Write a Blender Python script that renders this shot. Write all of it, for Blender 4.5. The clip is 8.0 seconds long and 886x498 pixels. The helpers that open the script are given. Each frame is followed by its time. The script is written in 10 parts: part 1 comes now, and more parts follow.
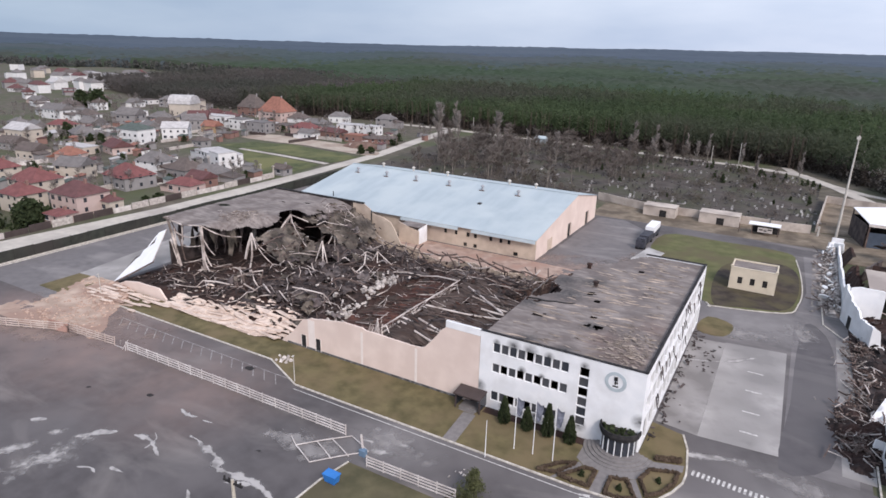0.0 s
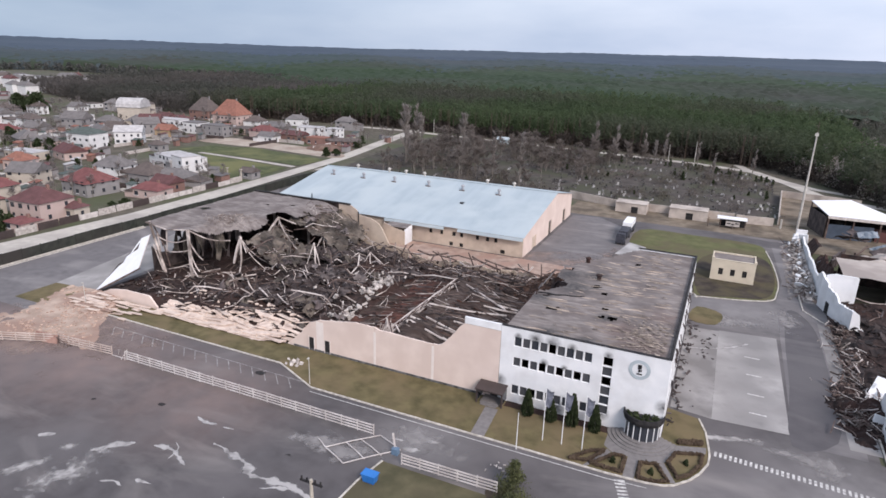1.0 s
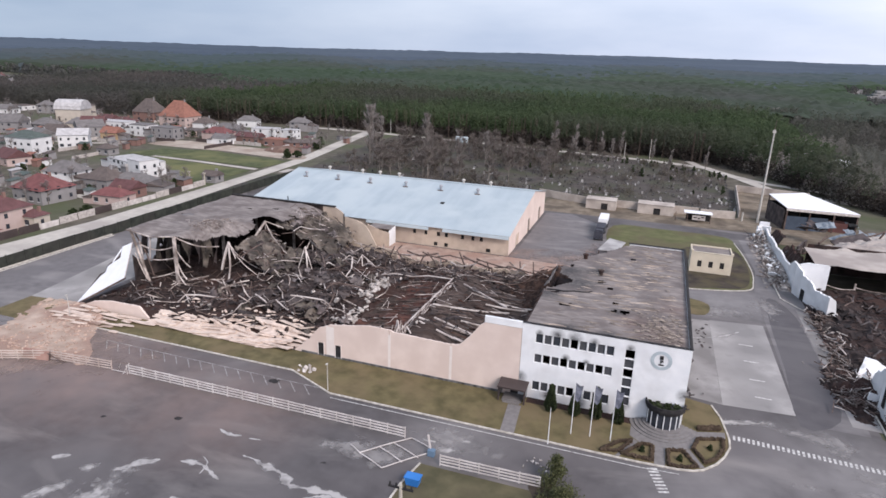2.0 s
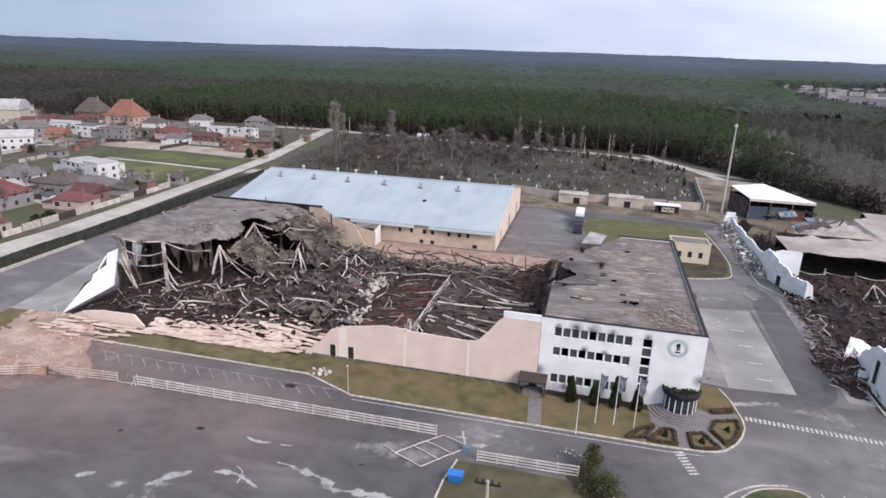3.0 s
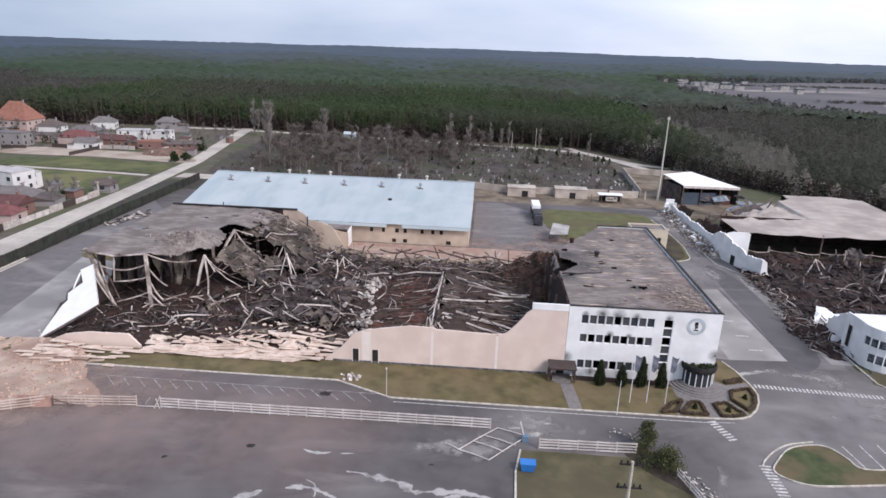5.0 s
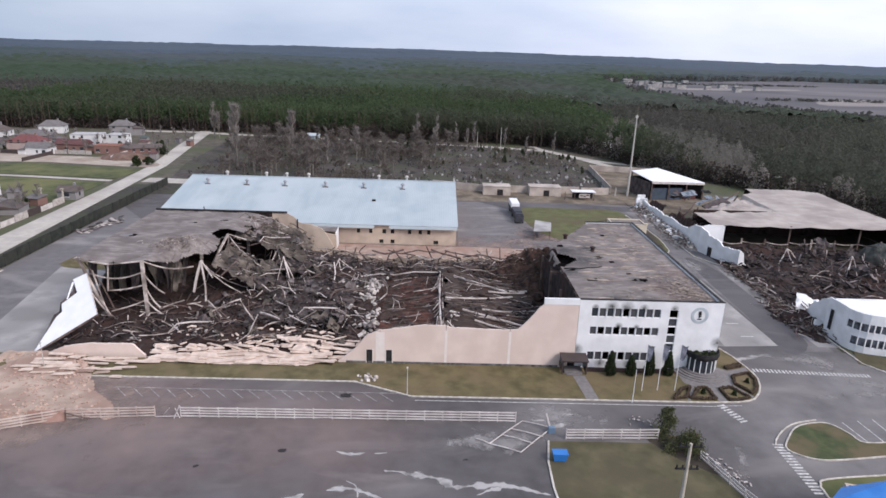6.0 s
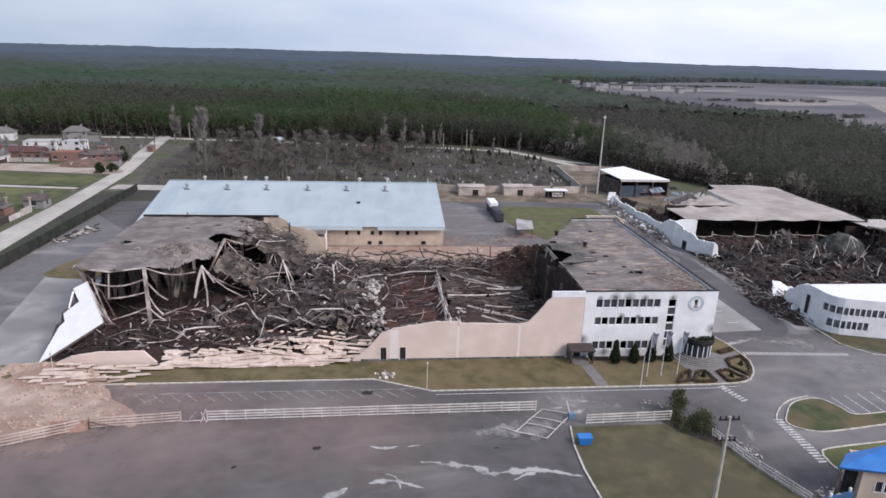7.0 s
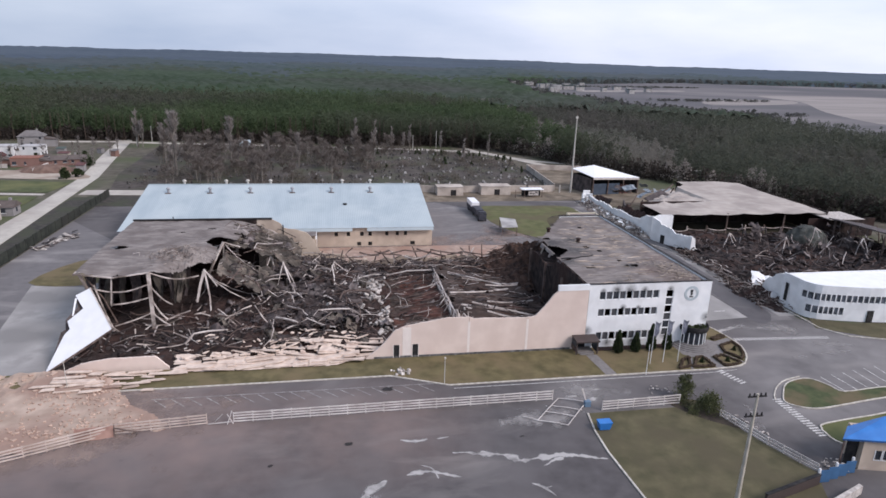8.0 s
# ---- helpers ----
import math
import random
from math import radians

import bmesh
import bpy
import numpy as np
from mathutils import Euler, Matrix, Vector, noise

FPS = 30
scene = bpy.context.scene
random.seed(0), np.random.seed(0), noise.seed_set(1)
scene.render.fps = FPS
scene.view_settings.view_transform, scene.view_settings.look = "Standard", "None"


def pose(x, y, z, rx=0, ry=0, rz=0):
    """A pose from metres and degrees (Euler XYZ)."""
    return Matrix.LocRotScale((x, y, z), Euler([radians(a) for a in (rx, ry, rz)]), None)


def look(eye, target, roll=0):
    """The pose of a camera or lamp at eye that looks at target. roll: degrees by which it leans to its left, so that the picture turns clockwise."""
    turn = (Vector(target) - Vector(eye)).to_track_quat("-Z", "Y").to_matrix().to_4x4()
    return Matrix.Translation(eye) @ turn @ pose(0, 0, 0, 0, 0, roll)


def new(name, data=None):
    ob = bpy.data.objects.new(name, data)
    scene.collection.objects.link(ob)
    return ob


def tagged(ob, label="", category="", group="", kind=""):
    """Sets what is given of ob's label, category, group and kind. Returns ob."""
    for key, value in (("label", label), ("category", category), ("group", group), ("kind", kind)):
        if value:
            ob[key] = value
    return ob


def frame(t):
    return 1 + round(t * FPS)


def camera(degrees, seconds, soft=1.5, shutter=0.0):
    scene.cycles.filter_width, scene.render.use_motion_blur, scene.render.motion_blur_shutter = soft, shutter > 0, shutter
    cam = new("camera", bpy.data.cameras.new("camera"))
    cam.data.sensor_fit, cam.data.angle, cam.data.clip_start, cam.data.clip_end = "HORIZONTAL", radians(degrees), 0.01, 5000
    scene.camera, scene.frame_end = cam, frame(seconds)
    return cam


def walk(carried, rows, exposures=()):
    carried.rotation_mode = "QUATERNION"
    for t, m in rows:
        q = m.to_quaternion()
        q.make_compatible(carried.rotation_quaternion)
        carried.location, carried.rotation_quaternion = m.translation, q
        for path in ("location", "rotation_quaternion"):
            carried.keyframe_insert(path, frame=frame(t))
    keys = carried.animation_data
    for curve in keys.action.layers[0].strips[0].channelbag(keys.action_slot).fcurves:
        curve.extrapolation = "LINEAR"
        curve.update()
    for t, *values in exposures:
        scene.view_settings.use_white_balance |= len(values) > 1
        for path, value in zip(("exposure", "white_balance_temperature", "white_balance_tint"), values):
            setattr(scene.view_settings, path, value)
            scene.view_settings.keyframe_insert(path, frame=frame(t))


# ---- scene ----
cam = camera(70.8, 8.0, soft=1.6)
PATH = [
    (0, (34.443, -75.269, 52.161), (33.507, -73.616, 51.536), 1.5),
    (0.5, (29.992, -78.232, 51.648), (29.13, -76.537, 51.029), 1.6),
    (1, (25.278, -80.875, 51.129), (24.492, -79.14, 50.518), 1.7),
    (1.5, (19.923, -83.317, 50.977), (19.224, -81.544, 50.371), 1.8),
    (3, (3.959, -89.122, 50.97), (3.516, -87.27, 50.359), 1.9),
    (3.5, (-1.235, -90.635, 50.957), (-1.592, -88.765, 50.346), 1.9),
    (4, (-6.155, -91.803, 50.867), (-6.433, -89.919, 50.254), 2.0),
    (4.5, (-11.141, -92.629, 50.829), (-11.34, -90.736, 50.216), 2.0),
    (6, (-26.333, -94.773, 50.643), (-26.292, -92.867, 50.037), 1.9),
    (6.5, (-31.453, -96.002, 50.592), (-31.334, -94.098, 49.991), 1.9),
    (7, (-36.53, -97.228, 50.543), (-36.332, -95.328, 49.949), 1.8),
    (7.5, (-41.494, -98.182, 50.454), (-41.221, -96.291, 49.865), 1.8),
    (8, (-46.336, -98.567, 50.419), (-45.994, -96.686, 49.834), 1.8),
]
walk(cam, [(t, look(eye, target, roll)) for t, eye, target, roll in PATH], [(0, 0.65, 6740, 18.8), (4, 0.65, 6680, 19.3), (8, 0.48, 6600, 19)])

# ---- light: bright overcast sky, veiled sun high to the right ----
SUN_UP, SUN_ROUND = radians(40), radians(128)
world = bpy.data.worlds.new("overcast_sky")
scene.world = world
world.use_nodes = True
wn, wl = world.node_tree.nodes, world.node_tree.links
wn.clear()
w_out = wn.new("ShaderNodeOutputWorld")
w_bg = wn.new("ShaderNodeBackground")
w_sky = wn.new("ShaderNodeTexSky")
w_sky.sky_type = "NISHITA"
w_sky.sun_disc = False
w_sky.sun_elevation, w_sky.sun_rotation = SUN_UP, SUN_ROUND
w_sky.air_density, w_sky.dust_density = 1.0, 3.0
w_cloud = wn.new("ShaderNodeTexNoise")
w_cloud.inputs["Scale"].default_value = 2.2
w_cloud.inputs["Detail"].default_value = 6
w_map = wn.new("ShaderNodeMapping")
w_map.inputs["Scale"].default_value = (1, 1, 4)
w_co = wn.new("ShaderNodeTexCoord")
w_ramp = wn.new("ShaderNodeValToRGB")
w_ramp.color_ramp.elements[0].position, w_ramp.color_ramp.elements[1].position = 0.3, 0.75
w_ramp.color_ramp.elements[0].color, w_ramp.color_ramp.elements[1].color = (6.1, 7.2, 8.95, 1), (10.3, 10.8, 11.7, 1)
w_mix = wn.new("ShaderNodeMixRGB")
w_mix.inputs["Fac"].default_value = 0.8
wl.new(w_co.outputs["Generated"], w_map.inputs["Vector"])
wl.new(w_map.outputs["Vector"], w_cloud.inputs["Vector"])
wl.new(w_cloud.outputs["Fac"], w_ramp.inputs["Fac"])
wl.new(w_sky.outputs["Color"], w_mix.inputs["Color1"])
wl.new(w_ramp.outputs["Color"], w_mix.inputs["Color2"])
w_sep = wn.new("ShaderNodeSeparateXYZ")
w_side = wn.new("ShaderNodeMapRange")
w_side.inputs["From Min"].default_value, w_side.inputs["From Max"].default_value = -1.0, 1.0
# the veil is bluer and dimmer to the west, brighter round the sun
w_veil = wn.new("ShaderNodeValToRGB")
w_veil.color_ramp.elements[0].color, w_veil.color_ramp.elements[1].color = (0.35, 0.455, 0.525, 1), (1.16, 1.17, 1.18, 1)
w_mul = wn.new("ShaderNodeVectorMath")
w_mul.operation = "MULTIPLY"
wl.new(w_co.outputs["Generated"], w_sep.inputs["Vector"])
wl.new(w_sep.outputs["X"], w_side.inputs["Value"])
wl.new(w_side.outputs["Result"], w_veil.inputs["Fac"])
wl.new(w_mix.outputs["Color"], w_mul.inputs[0])
wl.new(w_veil.outputs["Color"], w_mul.inputs[1])
wl.new(w_mul.outputs["Vector"], w_bg.inputs["Color"])
w_bg.inputs["Strength"].default_value = 0.088
wl.new(w_bg.outputs["Background"], w_out.inputs["Surface"])
sun = new("veiled_sun", bpy.data.lights.new("veiled_sun", "SUN"))
sun.data.energy, sun.data.angle, sun.data.color = 1.7, radians(20), (1.0, 0.96, 0.9)
sun.matrix_world = look((60 * math.sin(SUN_ROUND), 60 * math.cos(SUN_ROUND), 60 * math.tan(SUN_UP)), (0, 0, 0))

# ---- materials ----
def mat(name, a, b, scale=1.0, rough=0.85, metal=0.0, bump=0.0, big=None, big_scale=0.05, island=0.0, lo=0.35, hi=0.65, stretch=(1, 1, 1), per_object=0.0):
    """Two colours mixed by noise of the world's metres, a third one in larger patches, and variation piece by piece."""
    m = bpy.data.materials.new(name)
    m.use_nodes = True
    n, l = m.node_tree.nodes, m.node_tree.links
    p = n["Principled BSDF"]
    p.inputs["Roughness"].default_value, p.inputs["Metallic"].default_value = rough, metal
    p.inputs["Specular IOR Level"].default_value = 0.3
    geo = n.new("ShaderNodeNewGeometry")
    mp = n.new("ShaderNodeMapping")
    mp.inputs["Scale"].default_value = stretch
    l.new(geo.outputs["Position"], mp.inputs["Vector"])
    t = n.new("ShaderNodeTexNoise")
    t.inputs["Scale"].default_value, t.inputs["Detail"].default_value = scale, 5
    l.new(mp.outputs["Vector"], t.inputs["Vector"])
    r = n.new("ShaderNodeValToRGB")
    r.color_ramp.elements[0].position, r.color_ramp.elements[1].position = lo, hi
    r.color_ramp.elements[0].color, r.color_ramp.elements[1].color = (*a, 1), (*b, 1)
    l.new(t.outputs["Fac"], r.inputs["Fac"])
    col = r.outputs["Color"]
    if big:
        t2 = n.new("ShaderNodeTexNoise")
        t2.inputs["Scale"].default_value, t2.inputs["Detail"].default_value = big_scale, 4
        l.new(geo.outputs["Position"], t2.inputs["Vector"])
        r2 = n.new("ShaderNodeValToRGB")
        r2.color_ramp.elements[0].position, r2.color_ramp.elements[1].position = 0.45, 0.62
        l.new(t2.outputs["Fac"], r2.inputs["Fac"])
        x = n.new("ShaderNodeMixRGB")
        x.inputs["Color2"].default_value = (*big, 1)
        l.new(r2.outputs["Color"], x.inputs["Fac"])
        l.new(col, x.inputs["Color1"])
        col = x.outputs["Color"]
    if island or per_object:
        h = n.new("ShaderNodeHueSaturation")
        mr = n.new("ShaderNodeMapRange")
        k = island or per_object
        mr.inputs["To Min"].default_value, mr.inputs["To Max"].default_value = 1 - k, 1 + k
        if island:
            l.new(geo.outputs["Random Per Island"], mr.inputs["Value"])
        else:
            oi = n.new("ShaderNodeObjectInfo")
            l.new(oi.outputs["Random"], mr.inputs["Value"])
        l.new(mr.outputs["Result"], h.inputs["Value"])
        l.new(col, h.inputs["Color"])
        col = h.outputs["Color"]
    l.new(col, p.inputs["Base Color"])
    if bump:
        bp = n.new("ShaderNodeBump")
        bp.inputs["Distance"].default_value = bump
        l.new(t.outputs["Fac"], bp.inputs["Height"])
        l.new(bp.outputs["Normal"], p.inputs["Normal"])
    return m


M_EARTH = mat("earth", (0.07, 0.063, 0.047), (0.125, 0.11, 0.088), 0.2, 0.95, bump=0.1, big=(0.075, 0.085, 0.045), big_scale=0.03)
def asphalt(name, dark, mid, pale, dust):
    """Worn asphalt: fine grain, broad darker and paler patches, long wipes of dust."""
    m = mat(name, dark, mid, 0.5, 0.85, bump=0.01, big=pale, big_scale=0.05, lo=0.3, hi=0.75)
    n, l = m.node_tree.nodes, m.node_tree.links
    p = n["Principled BSDF"]
    src = p.inputs["Base Color"].links[0].from_socket
    geo = n.new("ShaderNodeNewGeometry")
    mp = n.new("ShaderNodeMapping")
    mp.inputs["Scale"].default_value = (0.35, 1.0, 1.0)
    mp.inputs["Rotation"].default_value = (0, 0, 0.5)
    t = n.new("ShaderNodeTexNoise")
    t.inputs["Scale"].default_value, t.inputs["Detail"].default_value, t.inputs["Distortion"].default_value = 0.13, 7, 0.8
    r = n.new("ShaderNodeValToRGB")
    r.color_ramp.elements[0].position, r.color_ramp.elements[1].position = 0.54, 0.76
    x = n.new("ShaderNodeMixRGB")
    x.inputs["Color2"].default_value = (*dust, 1)
    l.new(geo.outputs["Position"], mp.inputs["Vector"])
    l.new(mp.outputs["Vector"], t.inputs["Vector"])
    l.new(t.outputs["Fac"], r.inputs["Fac"])
    l.new(r.outputs["Color"], x.inputs["Fac"])
    l.new(src, x.inputs["Color1"])
    l.new(x.outputs["Color"], p.inputs["Base Color"])
    return m


M_ASPHALT = asphalt("asphalt", (0.07351, 0.06745, 0.06918), (0.1038, 0.09688, 0.09945), (0.1254, 0.1159, 0.1176), (0.1989, 0.1834, 0.1773))
M_ASPHALT_OLD = asphalt("worn_asphalt", (0.13, 0.122, 0.124), (0.175, 0.166, 0.168), (0.145, 0.137, 0.14), (0.27, 0.255, 0.25))
M_DUST = mat("brick_dust_film", (0.24, 0.185, 0.165), (0.35, 0.265, 0.23), 0.25, 0.95, lo=0.4, hi=0.6)
M_CONCRETE = mat("concrete_slab", (0.27, 0.259, 0.253), (0.36, 0.347, 0.338), 0.4, 0.9, bump=0.01, big=(0.22, 0.212, 0.208), big_scale=0.1)
M_WORNPAD = mat("worn_concrete", (0.235, 0.224, 0.22), (0.33, 0.318, 0.31), 0.4, 0.9, bump=0.01, big=(0.19, 0.18, 0.175), big_scale=0.2)
M_FRESH = asphalt("resurfaced_asphalt", (0.083, 0.078, 0.083), (0.106, 0.1, 0.105), (0.112, 0.106, 0.11), (0.15, 0.142, 0.142))
# Scorched soil of the back lawn, also the painted shade under the conifers.
M_SCORCHSHADE = mat("scorch_and_shade_soil", (0.03, 0.024, 0.02), (0.068, 0.054, 0.042), 0.4, 0.95, bump=0.06, big=(0.08, 0.068, 0.038), big_scale=0.14)
M_VROAD = mat("pale_gravel_road", (0.42, 0.39, 0.35), (0.5, 0.47, 0.42), 0.6, 0.95, bump=0.03, big=(0.36, 0.33, 0.3), big_scale=0.08)
M_ISLELAWN = mat("patchy_green_lawn", (0.04, 0.055, 0.024), (0.078, 0.092, 0.042), 0.6, 0.95, bump=0.06, big=(0.125, 0.1, 0.058), big_scale=0.16)
M_LAWN = mat("dry_lawn", (0.082, 0.071, 0.034), (0.15, 0.124, 0.063), 0.4, 0.95, bump=0.06, big=(0.158, 0.122, 0.068), big_scale=0.13)
M_FIELD = mat("green_plot", (0.05, 0.064, 0.026), (0.088, 0.1, 0.044), 0.3, 0.95, bump=0.08, big=(0.14, 0.14, 0.06), big_scale=0.05)
M_DIRT = mat("bare_soil", (0.15, 0.12, 0.09), (0.23, 0.19, 0.145), 0.4, 0.95, bump=0.06, big=(0.1, 0.08, 0.06), big_scale=0.12)
M_KERB = mat("kerb_whitewash", (0.36, 0.33, 0.29), (0.6, 0.565, 0.51), 1.5, 0.9)
M_PAINT = mat("road_paint", (0.3, 0.29, 0.285), (0.66, 0.65, 0.63), 2.0, 0.8, lo=0.35, hi=0.65)
M_WHITE = mat("white_render", (0.74, 0.76, 0.78), (0.82, 0.83, 0.84), 0.4, 0.75, big=(0.68, 0.69, 0.7), big_scale=0.25)
M_PINK = mat("pink_render", (0.66, 0.54, 0.48), (0.72, 0.6, 0.535), 0.35, 0.85, bump=0.01, big=(0.645, 0.525, 0.465), big_scale=0.2)
M_PINKEDGE = mat("pale_joint", (0.72, 0.645, 0.6), (0.77, 0.7, 0.655), 0.8, 0.85)
M_BEIGE = mat("beige_render", (0.5, 0.41, 0.33), (0.58, 0.48, 0.39), 0.5, 0.85, big=(0.42, 0.34, 0.28), big_scale=0.2)
M_BLUEROOF = mat("pale_blue_sheet_roof", (0.33, 0.395, 0.43), (0.385, 0.45, 0.482), 0.3, 0.7, big=(0.41, 0.472, 0.495), big_scale=0.08, stretch=(1, 0.12, 1))
M_BURNTROOF = mat("burnt_roof_felt", (0.155, 0.134, 0.126), (0.265, 0.236, 0.222), 0.8, 0.95, bump=0.15, big=(0.145, 0.124, 0.118), big_scale=0.22, stretch=(0.45, 1.7, 1))
M_DRAPE = mat("slumped_grey_membrane", (0.026, 0.021, 0.023), (0.118, 0.1, 0.097), 0.6, 0.95, bump=0.25, big=(0.04, 0.03, 0.029), big_scale=0.3, stretch=(0.6, 2.2, 1))
M_DRAPE2 = mat("slumped_tan_membrane", (0.045, 0.039, 0.033), (0.195, 0.165, 0.14), 0.45, 0.95, bump=0.25, big=(0.06, 0.052, 0.046), big_scale=0.25)
M_ROOFTILE = mat("loose_burnt_felt", (0.2, 0.165, 0.14), (0.32, 0.27, 0.23), 0.8, 0.95, per_object=0.3, island=0.4)
M_CHAR = mat("charred_debris", (0.013, 0.0095, 0.0095), (0.052, 0.036, 0.033), 0.7, 0.95, bump=0.3, big=(0.045, 0.025, 0.021), big_scale=0.12)
M_RUST = mat("rusty_decking", (0.032, 0.014, 0.012), (0.112, 0.05, 0.038), 0.6, 0.9, bump=0.2, big=(0.05, 0.036, 0.03), big_scale=0.25)
M_STEEL = mat("ash_coated_steel", (0.36, 0.305, 0.28), (0.67, 0.6, 0.56), 0.8, 0.7, big=(0.17, 0.138, 0.122), big_scale=0.3, island=0.35)
M_STEEL2 = mat("scorched_steel", (0.07, 0.048, 0.042), (0.165, 0.122, 0.106), 0.8, 0.75, island=0.4)
M_SHEET = mat("crumpled_sheet", (0.032, 0.026, 0.027), (0.1, 0.08, 0.077), 0.6, 0.7, island=0.5)
M_BACKLAWN = mat("spring_grass", (0.082, 0.09, 0.036), (0.125, 0.126, 0.056), 0.3, 0.95, bump=0.05, big=(0.105, 0.09, 0.05), big_scale=0.09)
M_ROADLAWN = mat("trampled_olive_lawn", (0.07, 0.065, 0.036), (0.118, 0.104, 0.06), 0.35, 0.95, bump=0.05, big=(0.086, 0.074, 0.045), big_scale=0.12)
M_SLAB = mat("fallen_pink_panel", (0.5, 0.395, 0.335), (0.68, 0.565, 0.485), 0.8, 0.9, bump=0.03, island=0.12, per_object=0.1)
M_RUBBLE = mat("brick_dust_rubble", (0.27, 0.19, 0.155), (0.42, 0.315, 0.26), 0.5, 0.95, bump=0.2, big=(0.33, 0.215, 0.17), big_scale=0.2)
M_CHUNK = mat("pale_masonry_chunks", (0.32, 0.29, 0.27), (0.52, 0.48, 0.45), 1.5, 0.9, island=0.3)
M_METALWHITE = mat("white_cladding", (0.76, 0.77, 0.79), (0.82, 0.83, 0.85), 0.5, 0.45)
M_FRAME = mat("white_window_frame", (0.7, 0.71, 0.72), (0.78, 0.79, 0.8), 2.0, 0.5)
M_DARK = mat("burnt_out_opening", (0.012, 0.012, 0.014), (0.035, 0.033, 0.033), 1.5, 0.9)
M_SOOT = mat("soot", (0.05, 0.05, 0.05), (0.2, 0.2, 0.2), 1.5, 0.95)
M_DKFENCE = mat("dark_green_fence", (0.02, 0.024, 0.02), (0.042, 0.047, 0.038), 0.6, 0.8, big=(0.04, 0.036, 0.033), big_scale=0.06)
M_DUSTFENCE = mat("fence_paint_under_brick_dust", (0.4, 0.32, 0.28), (0.56, 0.47, 0.42), 0.6, 0.9, island=0.15)
M_FENCE = mat("pale_fence_paint", (0.44, 0.4, 0.38), (0.64, 0.6, 0.575), 0.6, 0.8, island=0.15)
M_CONCPOLE = mat("concrete_pole", (0.42, 0.4, 0.37), (0.52, 0.5, 0.46), 1.0, 0.9)
M_BLUE = mat("bright_blue_sheet", (0.02, 0.15, 0.45), (0.03, 0.19, 0.53), 0.5, 0.4)
M_BARK = mat("grey_bark", (0.13, 0.115, 0.1), (0.22, 0.2, 0.18), 1.0, 0.95)
M_TWIG = mat("bare_twigs", (0.235, 0.203, 0.188), (0.335, 0.297, 0.278), 0.15, 0.95, island=0.25)
M_PINE = mat("pine_foliage", (0.074, 0.104, 0.055), (0.1, 0.14, 0.068), 0.012, 0.9, big=(0.104, 0.106, 0.082), big_scale=0.006, island=0.05)
M_BROWNWOOD = mat("leafless_wood", (0.2625, 0.2338, 0.21), (0.35, 0.3125, 0.285), 0.02, 0.95, big=(0.1875, 0.1875, 0.16), big_scale=0.012, island=0.1)
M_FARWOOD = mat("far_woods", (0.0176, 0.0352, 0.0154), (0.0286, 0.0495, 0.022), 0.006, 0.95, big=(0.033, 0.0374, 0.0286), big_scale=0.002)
# Distance haze is painted into the next two base colours.
M_MIDWOOD = mat("hazed_woods", (0.02464, 0.04256, 0.04256), (0.03472, 0.05488, 0.05488), 0.004, 0.95, big=(0.0448, 0.056, 0.06272), big_scale=0.0014)
M_HORIZON = mat("haze_blue_woods", (0.036, 0.055, 0.08), (0.047, 0.067, 0.094), 0.002, 0.95, big=(0.054, 0.074, 0.1), big_scale=0.0008)
M_FARFIELD = mat("far_fields", (0.1, 0.095, 0.1), (0.175, 0.16, 0.16), 0.004, 0.95, big=(0.085, 0.082, 0.09), big_scale=0.003, stretch=(0.3, 1.4, 1), lo=0.42, hi=0.58)
M_PALEFIELD = mat("pale_ploughed_field", (0.2, 0.18, 0.172), (0.29, 0.26, 0.245), 0.02, 0.95, stretch=(0.3, 1.5, 1))
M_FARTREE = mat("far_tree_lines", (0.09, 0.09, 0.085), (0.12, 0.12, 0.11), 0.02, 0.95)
M_SHRUB = mat("evergreen_foliage", (0.035, 0.05, 0.024), (0.07, 0.092, 0.042), 1.5, 0.9, island=0.35)
M_HEDGE = mat("brown_hedge", (0.05, 0.034, 0.024), (0.09, 0.064, 0.044), 1.2, 0.95, bump=0.1)
M_STONE = mat("grave_stones", (0.05, 0.047, 0.045), (0.12, 0.112, 0.108), 0.3, 0.6, island=0.6)
M_STONEW = mat("pale_grave_stones", (0.24, 0.23, 0.225), (0.4, 0.39, 0.38), 0.3, 0.7, island=0.3)
def leaf_light(m, share=0.45):
    """Lets light through thin leaves and twigs."""
    n, l = m.node_tree.nodes, m.node_tree.links
    p, out = n["Principled BSDF"], n["Material Output"]
    t, x = n.new("ShaderNodeBsdfTranslucent"), n.new("ShaderNodeMixShader")
    l.new(p.inputs["Base Color"].links[0].from_socket, t.inputs["Color"])
    x.inputs["Fac"].default_value = share
    l.new(p.outputs["BSDF"], x.inputs[1])
    l.new(t.outputs["BSDF"], x.inputs[2])
    l.new(x.outputs["Shader"], out.inputs["Surface"])


for m_ in (M_PINE, M_BROWNWOOD, M_TWIG, M_SHRUB):
    leaf_light(m_, 0.55)


